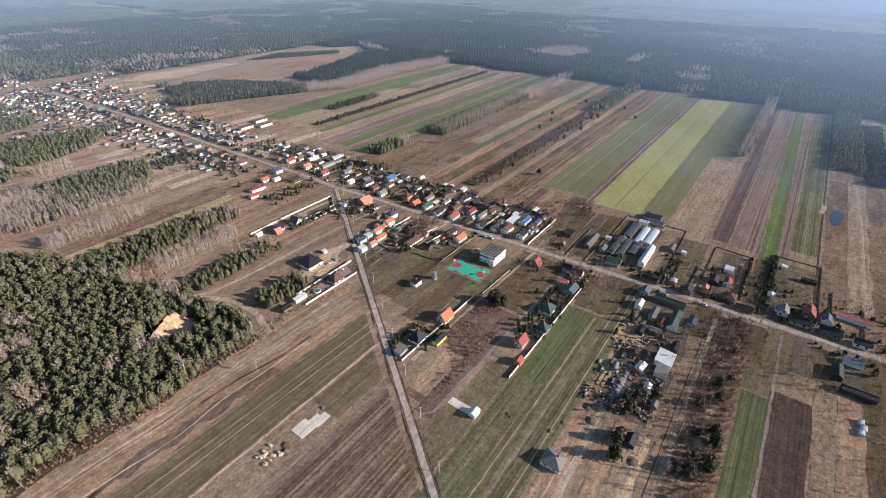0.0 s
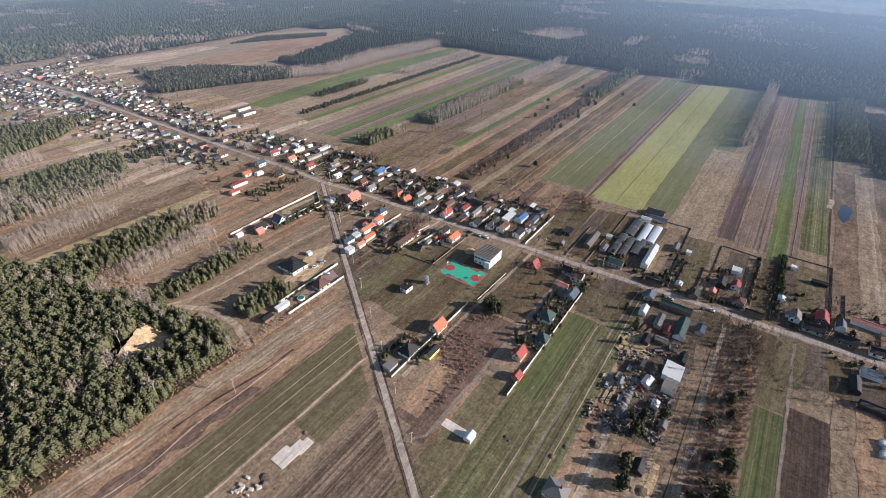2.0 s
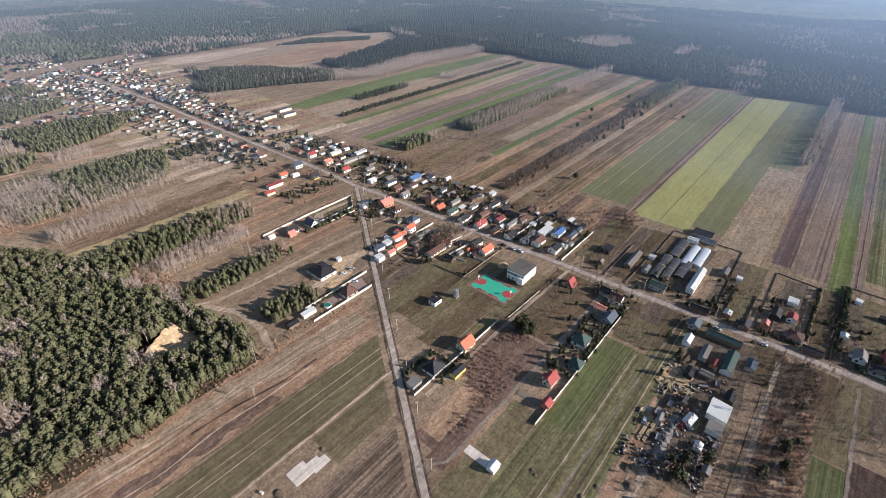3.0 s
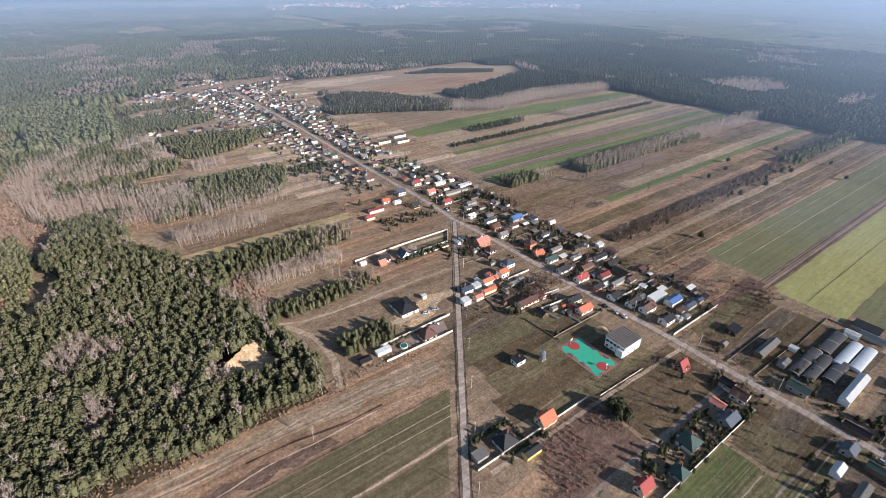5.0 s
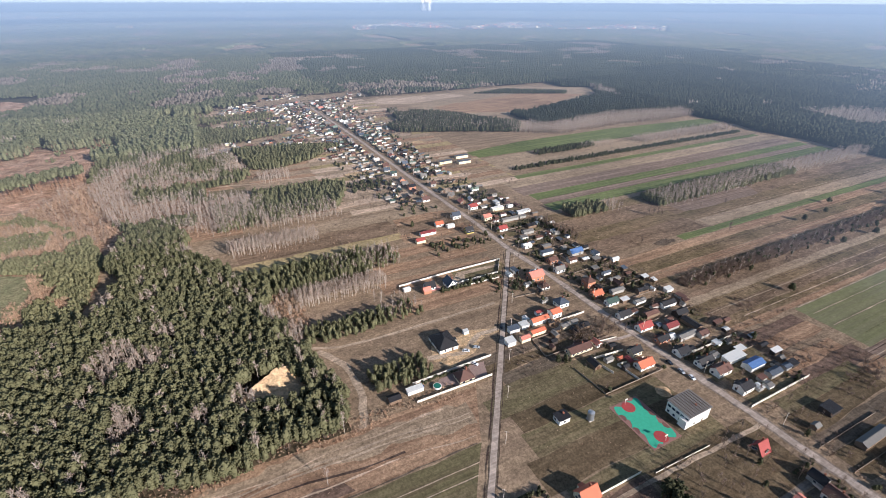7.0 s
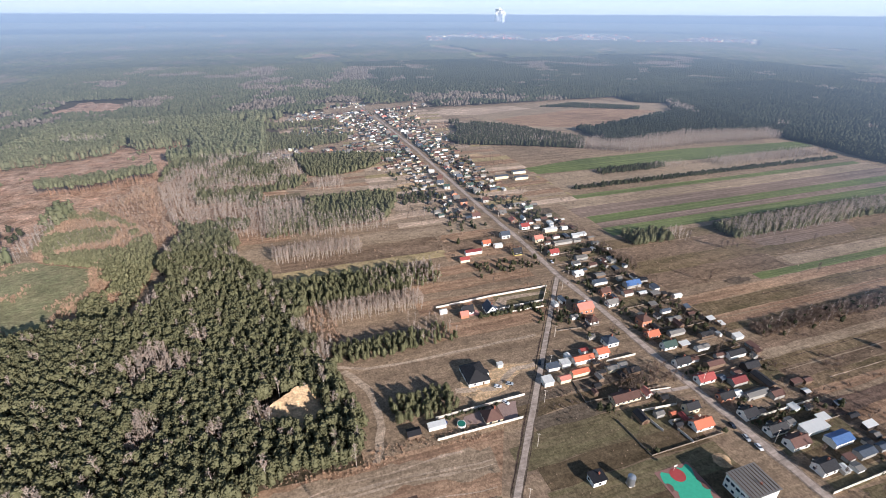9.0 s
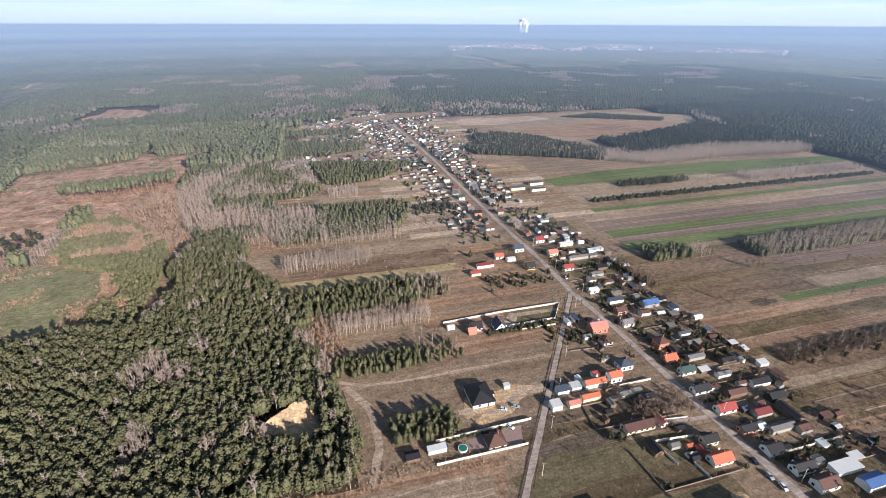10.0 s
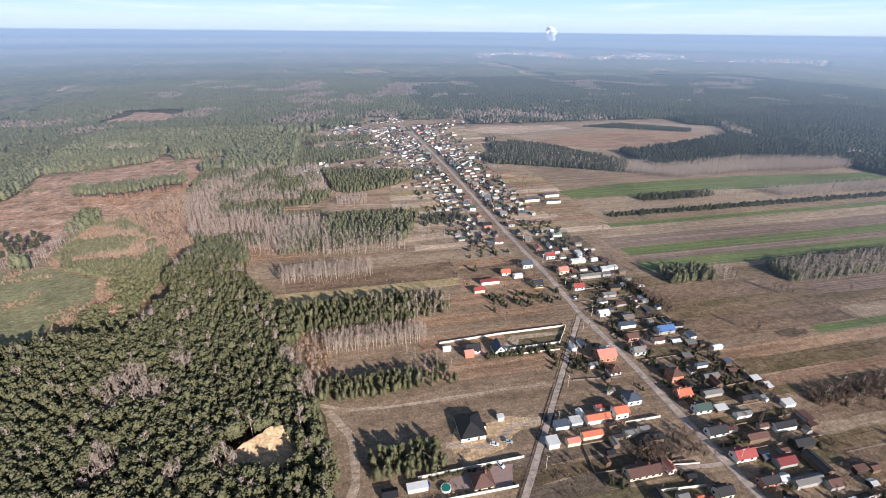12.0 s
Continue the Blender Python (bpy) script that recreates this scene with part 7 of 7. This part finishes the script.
wood_of("forest_edge_pines", PINES_TALL, scatter(-600, -350, -560, -290, 12, 355, lambda x, y: within(x + 24, y, CUT) & ~within(x, y, CUT) & ~open_land(x, y)), (M_TALLBARK, M_PALEPINE), "tall pines with bare trunks at the forest's edge", 355, 0.8, 1.05, "wood")
plant_things("lone_pine", PINES_TALL, (M_TALLBARK, M_SPRUCE), spots_of("-158,-424 -163,-420 -168,-418 -171,-410 -177,-408 -182,-406 -203,-451 -190,-440 -184,-424 -176,-430 -196,-420"), "lone tall pine with bare trunk on felled ground", "pines left on felled ground", 0.8, 1.05, 356)
wood_of("stumps_and_brash", SHRUBS_MID, scatter(-545, -170, -540, -330, 40, 307, lambda x, y: within(x, y, CUT)), BRUSH_MATS, "low brash and dry grass on felled ground", 307, 0.3, 0.6, "brash")
wood_of("meadow_tussocks", SHRUBS, scatter(-50, 120, -110, -14, 75, 308, lambda x, y: blot(x, y, 30, 56) > 0.5), BRUSH_MATS, "dry tussocks in brown meadow", 308, 0.25, 0.5, "tussocks")
wood_of("dry_tufts", SHRUBS_MID, scatter(106, 205, -100, -16, 30, 330, lambda x, y: (blot(x, y, 20, 63) > 0.2) & clear_of_houses(x, y) & ~((x > 160) & (y > -52))), BRUSH_MATS, "dry tufts in dun village meadow", 330, 0.2, 0.45, "tufts")
wood_of("field_tufts", SHRUBS_MID, scatter(-40, 157, 66, 420, 90, 331, lambda x, y: (blot(x, y, 40, 64) > 0.5) & ((x < 95) | (x > 110))), BRUSH_MATS, "dry weeds on fallow strips", 331, 0.3, 0.7, "weeds")
wood_of("pit_brush", SHRUBS, scatter(60, 104, -214, -172, 12, 332, lambda x, y: ~pit(x, y)), BRUSH_MATS, "russet brush round a sand pit", 332, 0.5, 1.2, "brush")
wood_of("scrub_conifers", GARDEN_FAR, scatter(336, 354, -190, 12, 170, 333, lambda x, y: blot(x, y, 30, 65) > -0.3), (M_BARK, M_SPRUCE), "dark young conifers in bare scrub", 333, 0.4, 0.9, "scrub")
wood_of("allotment_bushes", SHRUBS_MID, scatter(386, 440, -190, -20, 22, 336, lambda x, y: blot(x, y, 16, 69) > 0.1), SHRUB_MATS, "low dark bare bushes on rough plots", 336, 0.4, 0.9, "bushes")
wood_of("scrub_trees", BROAD_FAR, scatter(332, 358, -130, 14, 26, 334), SHRUB_MATS, "bare dark young trees in scrub", 334, 0.5, 0.9, "scrub")
wood_of("yard_edge_trees", BROAD_FAR, scatter(303, 332, -110, 12, 40, 335, clear_of_houses), SHRUB_MATS, "bare dark trees round a farmyard", 335, 0.5, 0.9, "scrub")
wood_of("edge_brush", SHRUBS, scatter(116, 130, -330, -110, 4, 309, lambda x, y: x < 126 + 2.5 * np.sin(y * 0.1)), BRUSH_MATS, "russet brush along the wood's edge", 309, 0.35, 0.8, "brush")
wood_of("allotment_weeds", SHRUBS_MID, scatter(290, 440, -190, -20, 14, 310, lambda x, y: (blot(x, y, 25, 57) > 0.1) & ~((x > 354) & (x < 386))), BRUSH_MATS, "dry weeds on rough ground", 310, 0.3, 0.7, "weeds")
wood_of("field_edge_bushes", SHRUBS, scatter(110, 215, 62, 118, 26, 311, lambda x, y: blot(x, y, 26, 58) > 0.35), SHRUB_MATS, "bare bushes behind the gardens", 311, 0.7, 1.7, "bushes")


# ---- poles, cars, clutter ----
def pole_master():
    ob = thing("utility_pole", 0, 0)
    tagged(ob, "grey concrete utility pole with crossarm", "utility pole", "utility poles")
    v, f = stick((0, 0, 0), (0, 0, 8.5), 0.15, 0.09, 6)
    part("pole", mesh_of("pole", v.tolist(), [tuple(int(i) for i in q) for q in f], M_CONCRETE), ob)
    part("crossarm", box_mesh("crossarm", [(-0.05, 0.05, -0.9, 0.9, 7.9, 8.02)] + [(-0.05, 0.05, y - 0.05, y + 0.05, 8.02, 8.2) for y in (-0.8, 0, 0.8)], M_CONCRETE), ob)
    return ob


def poles():
    master, first = pole_master(), True
    for k in range(11):
        t = (k + 0.4) / 11
        m = pose(6 + 262 * t + 4.0, -1 - 187 * t + 3.4, 0, 0, 0, -35)
        if first:
            master.matrix_basis, first = m, False
        else:
            copy_thing(master, m)
    for k in range(22):
        x = -500 + k * 42
        y = np.interp(x, [p[0] for p in MAIN], [p[1] for p in MAIN]) + 6.0
        copy_thing(master, pose(x, float(y), 0, 0, 0, 0))


poles()
M_TYRE = plain("tyre_rubber", srgb(30, 30, 32), 0.9)
PAINT = {"white": plain("white_car_paint", srgb(230, 232, 234), 0.25, 0.6), "dark": plain("dark_car_paint", srgb(40, 44, 52), 0.25, 0.6), "silver": plain("silver_car_paint", srgb(176, 182, 188), 0.25, 0.6), "red": plain("red_car_paint", srgb(150, 40, 38), 0.25, 0.6)}


def car(x, y, turn, paint, label):
    """A parked car: lower body, glazed cabin, roof and four wheels."""
    ob = thing("car", x, y, 0.13, turn)
    tagged(ob, label, "car")
    prof = [(-2.1, 0.35), (-2.15, 0.8), (-1.9, 0.95), (1.0, 0.98), (2.0, 0.8), (2.12, 0.4)]
    n = len(prof)
    v = [(a, -0.86, b) for a, b in prof] + [(a, 0.86, b) for a, b in prof]
    f = [tuple(range(n))[::-1], tuple(range(n, 2 * n))] + [(i, (i + 1) % n, n + (i + 1) % n, n + i) for i in range(n)]
    part("body", mesh_of("body", v, f, PAINT[paint]), ob)
    cab = [(-1.75, -0.8, 0.94), (0.95, -0.8, 0.96), (0.95, 0.8, 0.96), (-1.75, 0.8, 0.94), (-1.35, -0.62, 1.42), (0.25, -0.62, 1.45), (0.25, 0.62, 1.45), (-1.35, 0.62, 1.42)]
    part("cabin_glass", mesh_of("cabin_glass", cab, box_vf(0, 1, 0, 1, 0, 1)[1], M_PANE), ob, "dark glazed cabin")
    part("roof", box_mesh("roof", [(-1.38, 0.28, -0.64, 0.64, 1.42, 1.49)], PAINT[paint]), ob)
    for a in (-1.3, 1.3):
        for b in (-0.82, 0.82):
            wv, wf = stick((a, b - 0.1, 0.32), (a, b + 0.1, 0.32), 0.32, 0.32, 12)
            faces = [tuple(int(i) for i in q) for q in wf] + [tuple(range(12))[::-1], tuple(range(12, 24))]
            part("wheel", mesh_of("wheel", wv.tolist(), faces, M_TYRE), ob)


car(155, -9, 85, "white", "white car parked beside an orange-roofed house")
car(166, 8, -8, "silver", "silver car parked on the street verge")
car(158, 8, -8, "dark", "dark car parked on the street verge")
car(172, 9, -8, "white", "white car parked on the street verge")
car(97, -91, 60, "white", "white van-like car on a building site")
car(97, -84, 60, "silver", "silver car on a building site")
car(87, -60, -36, "dark", "dark car on the side road")
car(109, -92, 30, "white", "white car on the villa's paved drive")
car(-20, 10, -5, "white", "white car beside the street")
car(302, 14, -5, "silver", "silver car beside the street")
car(293, -75, 90, "silver", "old silver car in a farmyard")
car(307, -66, 80, "red", "old red car in a farmyard")
car(325, 17, 0, "white", "white car parked beside the street")


def villa_garden():
    """Paving, round pool and playthings behind the villa."""
    pave = plain("paving_bricks", srgb(160, 136, 128), 0.9, 0.2, 0, 0.2, 1.2)
    sheet("paving", [(109, -86), (120, -90), (120, -108), (117, -112), (110, -108), (108, -98)], pave, 0.11, "pinkish paved drive round the villa", "paving", 0.5, step=3)
    sheet("paving", [(110, -108), (117, -111), (116, -119), (111, -116)], pave, 0.114, "pinkish paved garden terrace", "paving", 0.4, step=3)
    pool = thing("swimming_pool", 115.5, -119, 0.1)
    tagged(pool, "round above-ground pool with green cover", "swimming pool")
    ring = [(2.3 * math.cos(2 * math.pi * i / 24), 2.3 * math.sin(2 * math.pi * i / 24)) for i in range(24)]
    part("rim", mesh_of("rim", *slab([(a, b, 1.1) for a, b in ring], 1.1), WALL["white"]), pool, "white pool wall")
    part("cover", mesh_of("cover", *slab([(a * 0.86, b * 0.86, 1.16) for a, b in ring], 0.05), plain("pool_cover", srgb(46, 120, 104), 0.5)), pool, "green pool cover")
    tramp = thing("trampoline", 112, -127, 0.1)
    tagged(tramp, "blue round garden trampoline on grass", "trampoline")
    part("mat", mesh_of("mat", *slab([(a * 0.8, b * 0.8, 0.8) for a, b in ring], 0.06), plain("trampoline_mat", srgb(44, 70, 130), 0.7)), tramp)
    for k in range(4):
        a = math.pi / 4 + k * math.pi / 2
        part("leg", box_mesh("leg", [(-0.05, 0.05, -0.05, 0.05, 0, 0.76)], M_STEEL), tramp).location = (1.6 * math.cos(a), 1.6 * math.sin(a), 0)


villa_garden()
sheet("sand_ground", [(82, -84), (84, -76), (90, -74), (100, -86), (104, -100), (97, -112), (84, -108)], M_SAND, 0.111, "bare sandy ground round a new house", "sand", 1.2, step=4)


def timber(x, y, turn, n, l, label, mat=None):
    """A stack of boards on two bearers."""
    ob = thing("timber_stack", x, y, 0.1, turn)
    tagged(ob, label, "timber stack")
    mat = mat or plain("fresh_sawn_boards", srgb(184, 162, 126), 0.9)
    board = box_mesh("board", [(-l / 2, l / 2, -0.22, 0.22, 0, 0.28)], mat)
    for k in range(n):
        row, col = divmod(k, 3)
        part("board", board, ob).location = (0.12 * ((k * 7) % 5 - 2), (col - 1) * 0.55, 0.16 + row * 0.32)
    for a in (-l / 3, l / 3):
        part("bearer", box_mesh("bearer", [(a - 0.1, a + 0.1, -1.0, 1.0, 0, 0.15)], WALL["wood"]), ob)


timber(294.6, -78, 88, 3, 17, "long stack of pale sawn boards")
timber(296.8, -78, 88, 3, 16, "long stack of pale sawn boards")
timber(293, -21, 80, 9, 8, "stack of weathered roof timbers", WALL["wood"])
timber(296, -23, 80, 9, 8, "stack of weathered roof timbers", WALL["wood"])
timber(299, -25, 80, 9, 8, "stack of weathered roof timbers", WALL["wood"])
timber(298, -40, 20, 9, 5, "loose stack of pale planks")
timber(303, -46, 60, 6, 5, "loose stack of pale planks")
timber(295, -47, 100, 9, 4, "loose stack of pale planks")


M_SCRAP = plain("mixed_scrap", srgb(138, 132, 128), 0.8, 0.3, 0, 0.45, 2.2, 0.2)


# darker soil laid over the yard strips, with the yard's shadow put into its colour
sheet("yard_ground", [(291, 8), (324, 8), (325, -60), (322, -98), (298, -100), (292, -50)], M_YARD, 0.1155, "trodden farmyard ground darkened to imitate the yard's shadows", "yard", 1.5, step=6)


def farmyard():
    """Scrap, crates, barrels and machines strewn over the yard."""
    rng = random.Random(31)
    rust, pale, grey = plain("rusty_iron", srgb(120, 84, 66), 0.9), plain("pale_crate_boards", srgb(168, 148, 124), 0.9), plain("grey_scrap_metal", srgb(160, 160, 164), 0.5, 0.5, 0.3)
    tarp = plain("blue_grey_tarpaulin", srgb(150, 176, 196), 0.6)
    def crate(x, y):
        ob = thing("crate", x, y, 0.1, rng.uniform(0, 90))
        w = rng.uniform(0.4, 0.8)
        tagged(ob, "weathered pale wooden crate in a farmyard", "crate", "farmyard crates")
        part("floor", box_mesh("floor", [(-w, w, -w * 0.7, w * 0.7, 0, 0.1)], pale), ob)
        for a, b, c, d in ((-w, w, -w * 0.7, -w * 0.62), (-w, w, w * 0.62, w * 0.7), (-w, -w + 0.1, -w * 0.6, w * 0.6), (w - 0.1, w, -w * 0.6, w * 0.6)):
            part("side", box_mesh("side", [(a, b, c, d, 0.12, 0.7)], pale), ob)
    def barrel(x, y):
        ob = thing("barrel", x, y, 0.1, 0)
        tagged(ob, "upright rusty iron barrel in a farmyard", "barrel", "farmyard barrels")
        v, f = stick((0, 0, 0), (0, 0, 1.1), 0.45, 0.45, 12)
        part("drum", mesh_of("drum", v.tolist(), [tuple(int(i) for i in q) for q in f], rust), ob)
        part("lid", mesh_of("lid", *slab([(0.47 * math.cos(k * math.pi / 6), 0.47 * math.sin(k * math.pi / 6), 1.14) for k in range(12)], 0.05), grey), ob)
    def trailer(x, y, turn):
        ob = thing("farm_trailer", x, y, 0.1, turn)
        tagged(ob, "flat grey farm trailer with wooden sides", "trailer")
        part("bed", box_mesh("bed", [(-2.4, 2.4, -1.1, 1.1, 0.8, 0.95)], grey), ob)
        for a, b, c, d in ((-2.4, 2.4, -1.1, -1.02), (-2.4, 2.4, 1.02, 1.1), (-2.4, -2.3, -1.0, 1.0)):
            part("side", box_mesh("side", [(a, b, c, d, 0.96, 1.5)], rust), ob)
        part("drawbar", box_mesh("drawbar", [(2.4, 3.8, -0.08, 0.08, 0.75, 0.88)], rust), ob)
        for a in (-1.5, 1.5):
            for b in (-1.2, 1.2):
                wv, wf = stick((a, b - 0.12, 0.42), (a, b + 0.12, 0.42), 0.42, 0.42, 12)
                part("wheel", mesh_of("wheel", wv.tolist(), [tuple(int(i) for i in q) for q in wf] + [tuple(range(12))[::-1], tuple(range(12, 24))], M_TYRE), ob)
    for k in range(46):
        crate(rng.uniform(290, 322), rng.uniform(-95, -26)) if k % 2 else barrel(rng.uniform(290, 324), rng.uniform(-98, -26))
    for x, y, a in ((308, -36, 30), (299, -58, 90), (313, -30, 100), (322, -68, 80), (296, -66, 85), (301, -80, 95)):
        trailer(x, y, a)
    for k in range(16):
        heap(rng.uniform(290, 320), rng.uniform(-98, -34), rng.uniform(0.8, 2.2), rng.uniform(0.4, 1.1), rng.choice((rust, pale, M_YARD, grey)), rng.choice(("heap of mixed scrap iron and boards", "low rubble heap in a farmyard")), "scrap_pile", "scrap heap", k)
    for k in range(9):
        heap(303.2 + rng.uniform(-1, 1), -64 - 3 * k, rng.uniform(2.2, 3.2), rng.uniform(1.0, 1.9), M_SCRAP, "grey heap of scrap metal and boards", "scrap_pile", "scrap heap", 90 + k)
    sheet("yard_ground", [(289, -28), (300, -24), (303, -40), (299, -50), (290, -46)], M_SAND, 0.1165, "pale sawdust and sand ground in a farmyard", "sand", 1.2, step=3)
    for k in range(16):
        timber(rng.uniform(289, 302), rng.uniform(-49, -27), rng.uniform(0, 180), 3, rng.uniform(2.5, 5), "loose stack of pale planks")
    for x, y, r, h in ((296, -103, 2.6, 1.2), (266, -130, 1.3, 0.6), (287, -127, 1.7, 0.8), (290, -119, 1.6, 0.8), (268, -131, 1.0, 0.5), (300, -110, 3, 1.3), (323, -120, 3, 1.0), (62, -187, 3, 1), (193, -205, 2, 0.9), (196, -207, 2.4, 1.0), (191, -181, 1.5, 0.8), (-57, -62, 2, 1)):
        heap(x, y, r, h, M_YARD, "heap of brown earth and brushwood", "earth_mound", "mound", 55)
    # small litter too fine to tell apart
    gen = np.random.default_rng(77)
    n = 1300
    x, y = gen.uniform(289, 323, n), gen.uniform(-100, -24, n)
    keep = (blot(x, y, 14, 61) + 0.5 * blot(x, y, 6, 66) > 0.25) & ~((x > 305) & (x < 320) & (y < -40) & (y > -62))
    c = np.stack([x, y, np.full(n, 0.4)], 1)[keep]
    for tint, mat in enumerate((pale, grey, rust, plain("dark_scrap", srgb(52, 50, 50), 0.7), plain("light_scrap", srgb(150, 148, 146), 0.7), M_SCRAP)):
        mine = c[tint::6]
        v, f = tufts(gen, mine, gen.uniform(0.25, 0.85, len(mine)), 0.8)
        ob = new("yard_litter", tri_mesh("yard_litter", v, f, mat))
        tagged(ob, "small boards and scrap strewn over a farmyard", "litter", kind="stuff")
    # rubble by the foundation slab
    for k in range(14):
        x, y = rng.uniform(187, 196), rng.uniform(-217, -208)
        ob = thing("concrete_block", x, y, 0.1, rng.uniform(0, 90))
        w = rng.uniform(0.5, 1.2)
        tagged(ob, "broken pale concrete block on rough grass", "concrete block", "concrete blocks")
        part("block", box_mesh("block", [(-w, w, -w * 0.6, w * 0.6, 0, 0.6), (-w * 0.6, w * 0.9, -w * 0.5, w * 0.4, 0.6, 0.8)], M_CONCRETE), ob)


farmyard()


def yard_buildings():
    """Dark lean-tos and racks between the farmyard's heaps, and small garden buildings by the street."""
    for x, y, l, w, roof, wall, turn in ((300, -32, 9, 5, "dark", "dark", 90), (307, -28, 8, 5, "grey", "wood", 0), (309, -62, 8, 5, "light", "white", 80), (303, -52, 7, 4, "dark", "wood", 90), (320, -36, 9, 5, "dark", "dark", 90), (308, -90, 6, 4, "dark", "wood", 70), (322, -84, 5, 4, "grey", "wood", 90), (298, -70, 6, 3, "grey", "grey", 95),
                                         (109, -35, 6, 4, "grey", "wood", 0), (114, -40, 5, 4, "dark", "dark", 90), (118, -44, 4, 3, "brown", "wood", 0), (106, -32, 7, 3, "dark", "wood", 90), (112, -22, 8, 4, "dark", "wood", 0), (104, -16, 6, 4, "grey", "white", 90), (133, -12, 5, 4, "dark", "wood", 90), (147, -12, 6, 4, "wine", "wood", 0), (141, -22, 6, 4, "grey", "grey", 90), (150, -18, 5, 3, "dark", "dark", 90), (36, -20, 6, 4, "light", "white", 0), (54, -16, 6, 4, "grey", "white", 90), (66, -14, 5, 4, "dark", "wood", 0), (76, -18, 6, 4, "grey", "grey", 90), (86, -30, 6, 4, "red", "white", 90), (88, -42, 5, 4, "light", "white", 0), (98, -30, 5, 4, "dark", "wood", 90)):
        shed(x, y, l, w, 2.7, 0.9, roof, wall, "small %s yard building with a weathered roof" % {"dark": "dark boarded", "wood": "wooden", "white": "white", "grey": "grey"}[wall], turn, "gable", True)


yard_buildings()
wall_run("board_fence", [(106, -8), (106, -50), (122, -52), (124, -6)], 0.9, 0.05, M_WIREFENCE, "weathered board fence round an orchard", bay=5)
wall_run("board_fence", [(137, -44), (160, -42), (160, 0)], 0.9, 0.05, M_WIREFENCE, "weathered board fence by the school meadow", bay=5)
wall_run("garden_wall", [(136, -30), (150, -27)], 1.5, 0.12, M_FENCE, "white concrete panel wall")
wall_run("garden_wall", [(148, -2), (146, -20), (160, -18)], 1.4, 0.12, M_FENCE, "white concrete panel wall")
wall_run("board_fence", [(66, -4), (63, -33)], 0.9, 0.05, M_WIREFENCE, "weathered board fence between meadows", bay=5)
wall_run("garden_wall", [(256, -2), (238.8, 0)], 1.2, 0.1, M_FENCE, "pale concrete panel wall by the lane")
wood_of("south_yard_trees", BROAD_FAR, scatter(60, 160, -46, 6, 40, 340, lambda x, y: (blot(x, y, 22, 67) > 0.1) & clear_of_houses(x, y)), SHRUB_MATS, "bare dark fruit trees behind the houses", 340, 0.35, 0.7, "orchard")
wood_of("south_yard_bushes", GARDEN_FAR, scatter(60, 160, -50, 6, 60, 341, lambda x, y: (blot(x, y, 22, 68) > 0.3) & clear_of_houses(x, y)), (M_BARK, M_SPRUCE), "dark evergreens behind the houses", 341, 0.25, 0.55, "bushes")
wood_of("lane_garden_trees", BROAD_FAR, scatter(205, 262, -62, 14, 34, 342, lambda x, y: (blot(x, y, 24, 70) > -0.1) & clear_of_houses(x, y) & (np.abs(x - 238) > 3)), SHRUB_MATS, "bare dark trees in lane gardens", 342, 0.45, 0.95, "orchard")
wood_of("edge_saplings", BIRCHES_MID, scatter(-330, -270, -370, -300, 30, 343, lambda x, y: blot(x, y, 40, 71) > 0.0), BIRCH_MATS, "bare saplings on felled ground", 343, 0.3, 0.6, "saplings")
wood_of("field_saplings", SHRUBS_MID, scatter(-330, -60, -160, -16, 50, 344, lambda x, y: blot(x, y, 30, 72) > 0.45), SHRUB_MATS, "bare bushes on fallow strips", 344, 0.5, 1.1, "bushes")
wood_of("strip_brush", SHRUBS_MID, scatter(-340, -40, -215, -20, 26, 357, lambda x, y: (blot(x, y, 18, 79) > 0.55) & ~((x > -121) & (x < -98))), BRUSH_MATS, "russet brush on fallow strips", 357, 0.4, 1.1, "brush")
wood_of("clearing_pines", PINES_LOW, scatter(-500, -360, -520, -330, 30, 350, lambda x, y: (blot(x, y, 40, 74) > 0.75) & within(x, y, CUT)), (M_BARK, M_YOUNG), "clumps of young pines on felled ground", 350, 0.3, 0.8, "saplings")
wood_of("brash_rows", SHRUBS_MID, scatter(-545, -165, -540, -330, 14, 351, lambda x, y: within(x, y, CUT) & (np.sin(x * 0.22 + 0.6 * blot(x, y, 60, 75) + y * 0.05) > 0.86)), BRUSH_MATS, "rows of pale brash on felled ground", 351, 0.3, 0.7, "brash")
wood_of("meadow_brush", SHRUBS, scatter(-150, -28, -440, -332, 7, 352, lambda x, y: within(x, y, MEADOW) & (blot(x, y, 26, 76) > 0.75)), BRUSH_MATS, "russet brush at a meadow's edge", 352, 0.6, 1.4, "brush")
wood_of("verge_tufts", SHRUBS_MID, scatter(136, 156, -330, -118, 10, 353, lambda x, y: (blot(x, y, 12, 77) > 0.25) & (np.abs(x - 143) > 1.5)), BRUSH_MATS, "dry tufts in russet meadow", 353, 0.2, 0.5, "tufts")
wood_of("slab_weeds", SHRUBS_MID, scatter(183, 203, -222, -180, 6, 354, lambda x, y: (blot(x, y, 10, 78) > 0.0) & ~((x > 188.5) & (x < 197.5) & (y > -199) & (y < -182.5))), BRUSH_MATS, "dry weeds round a foundation slab", 354, 0.2, 0.5, "weeds")
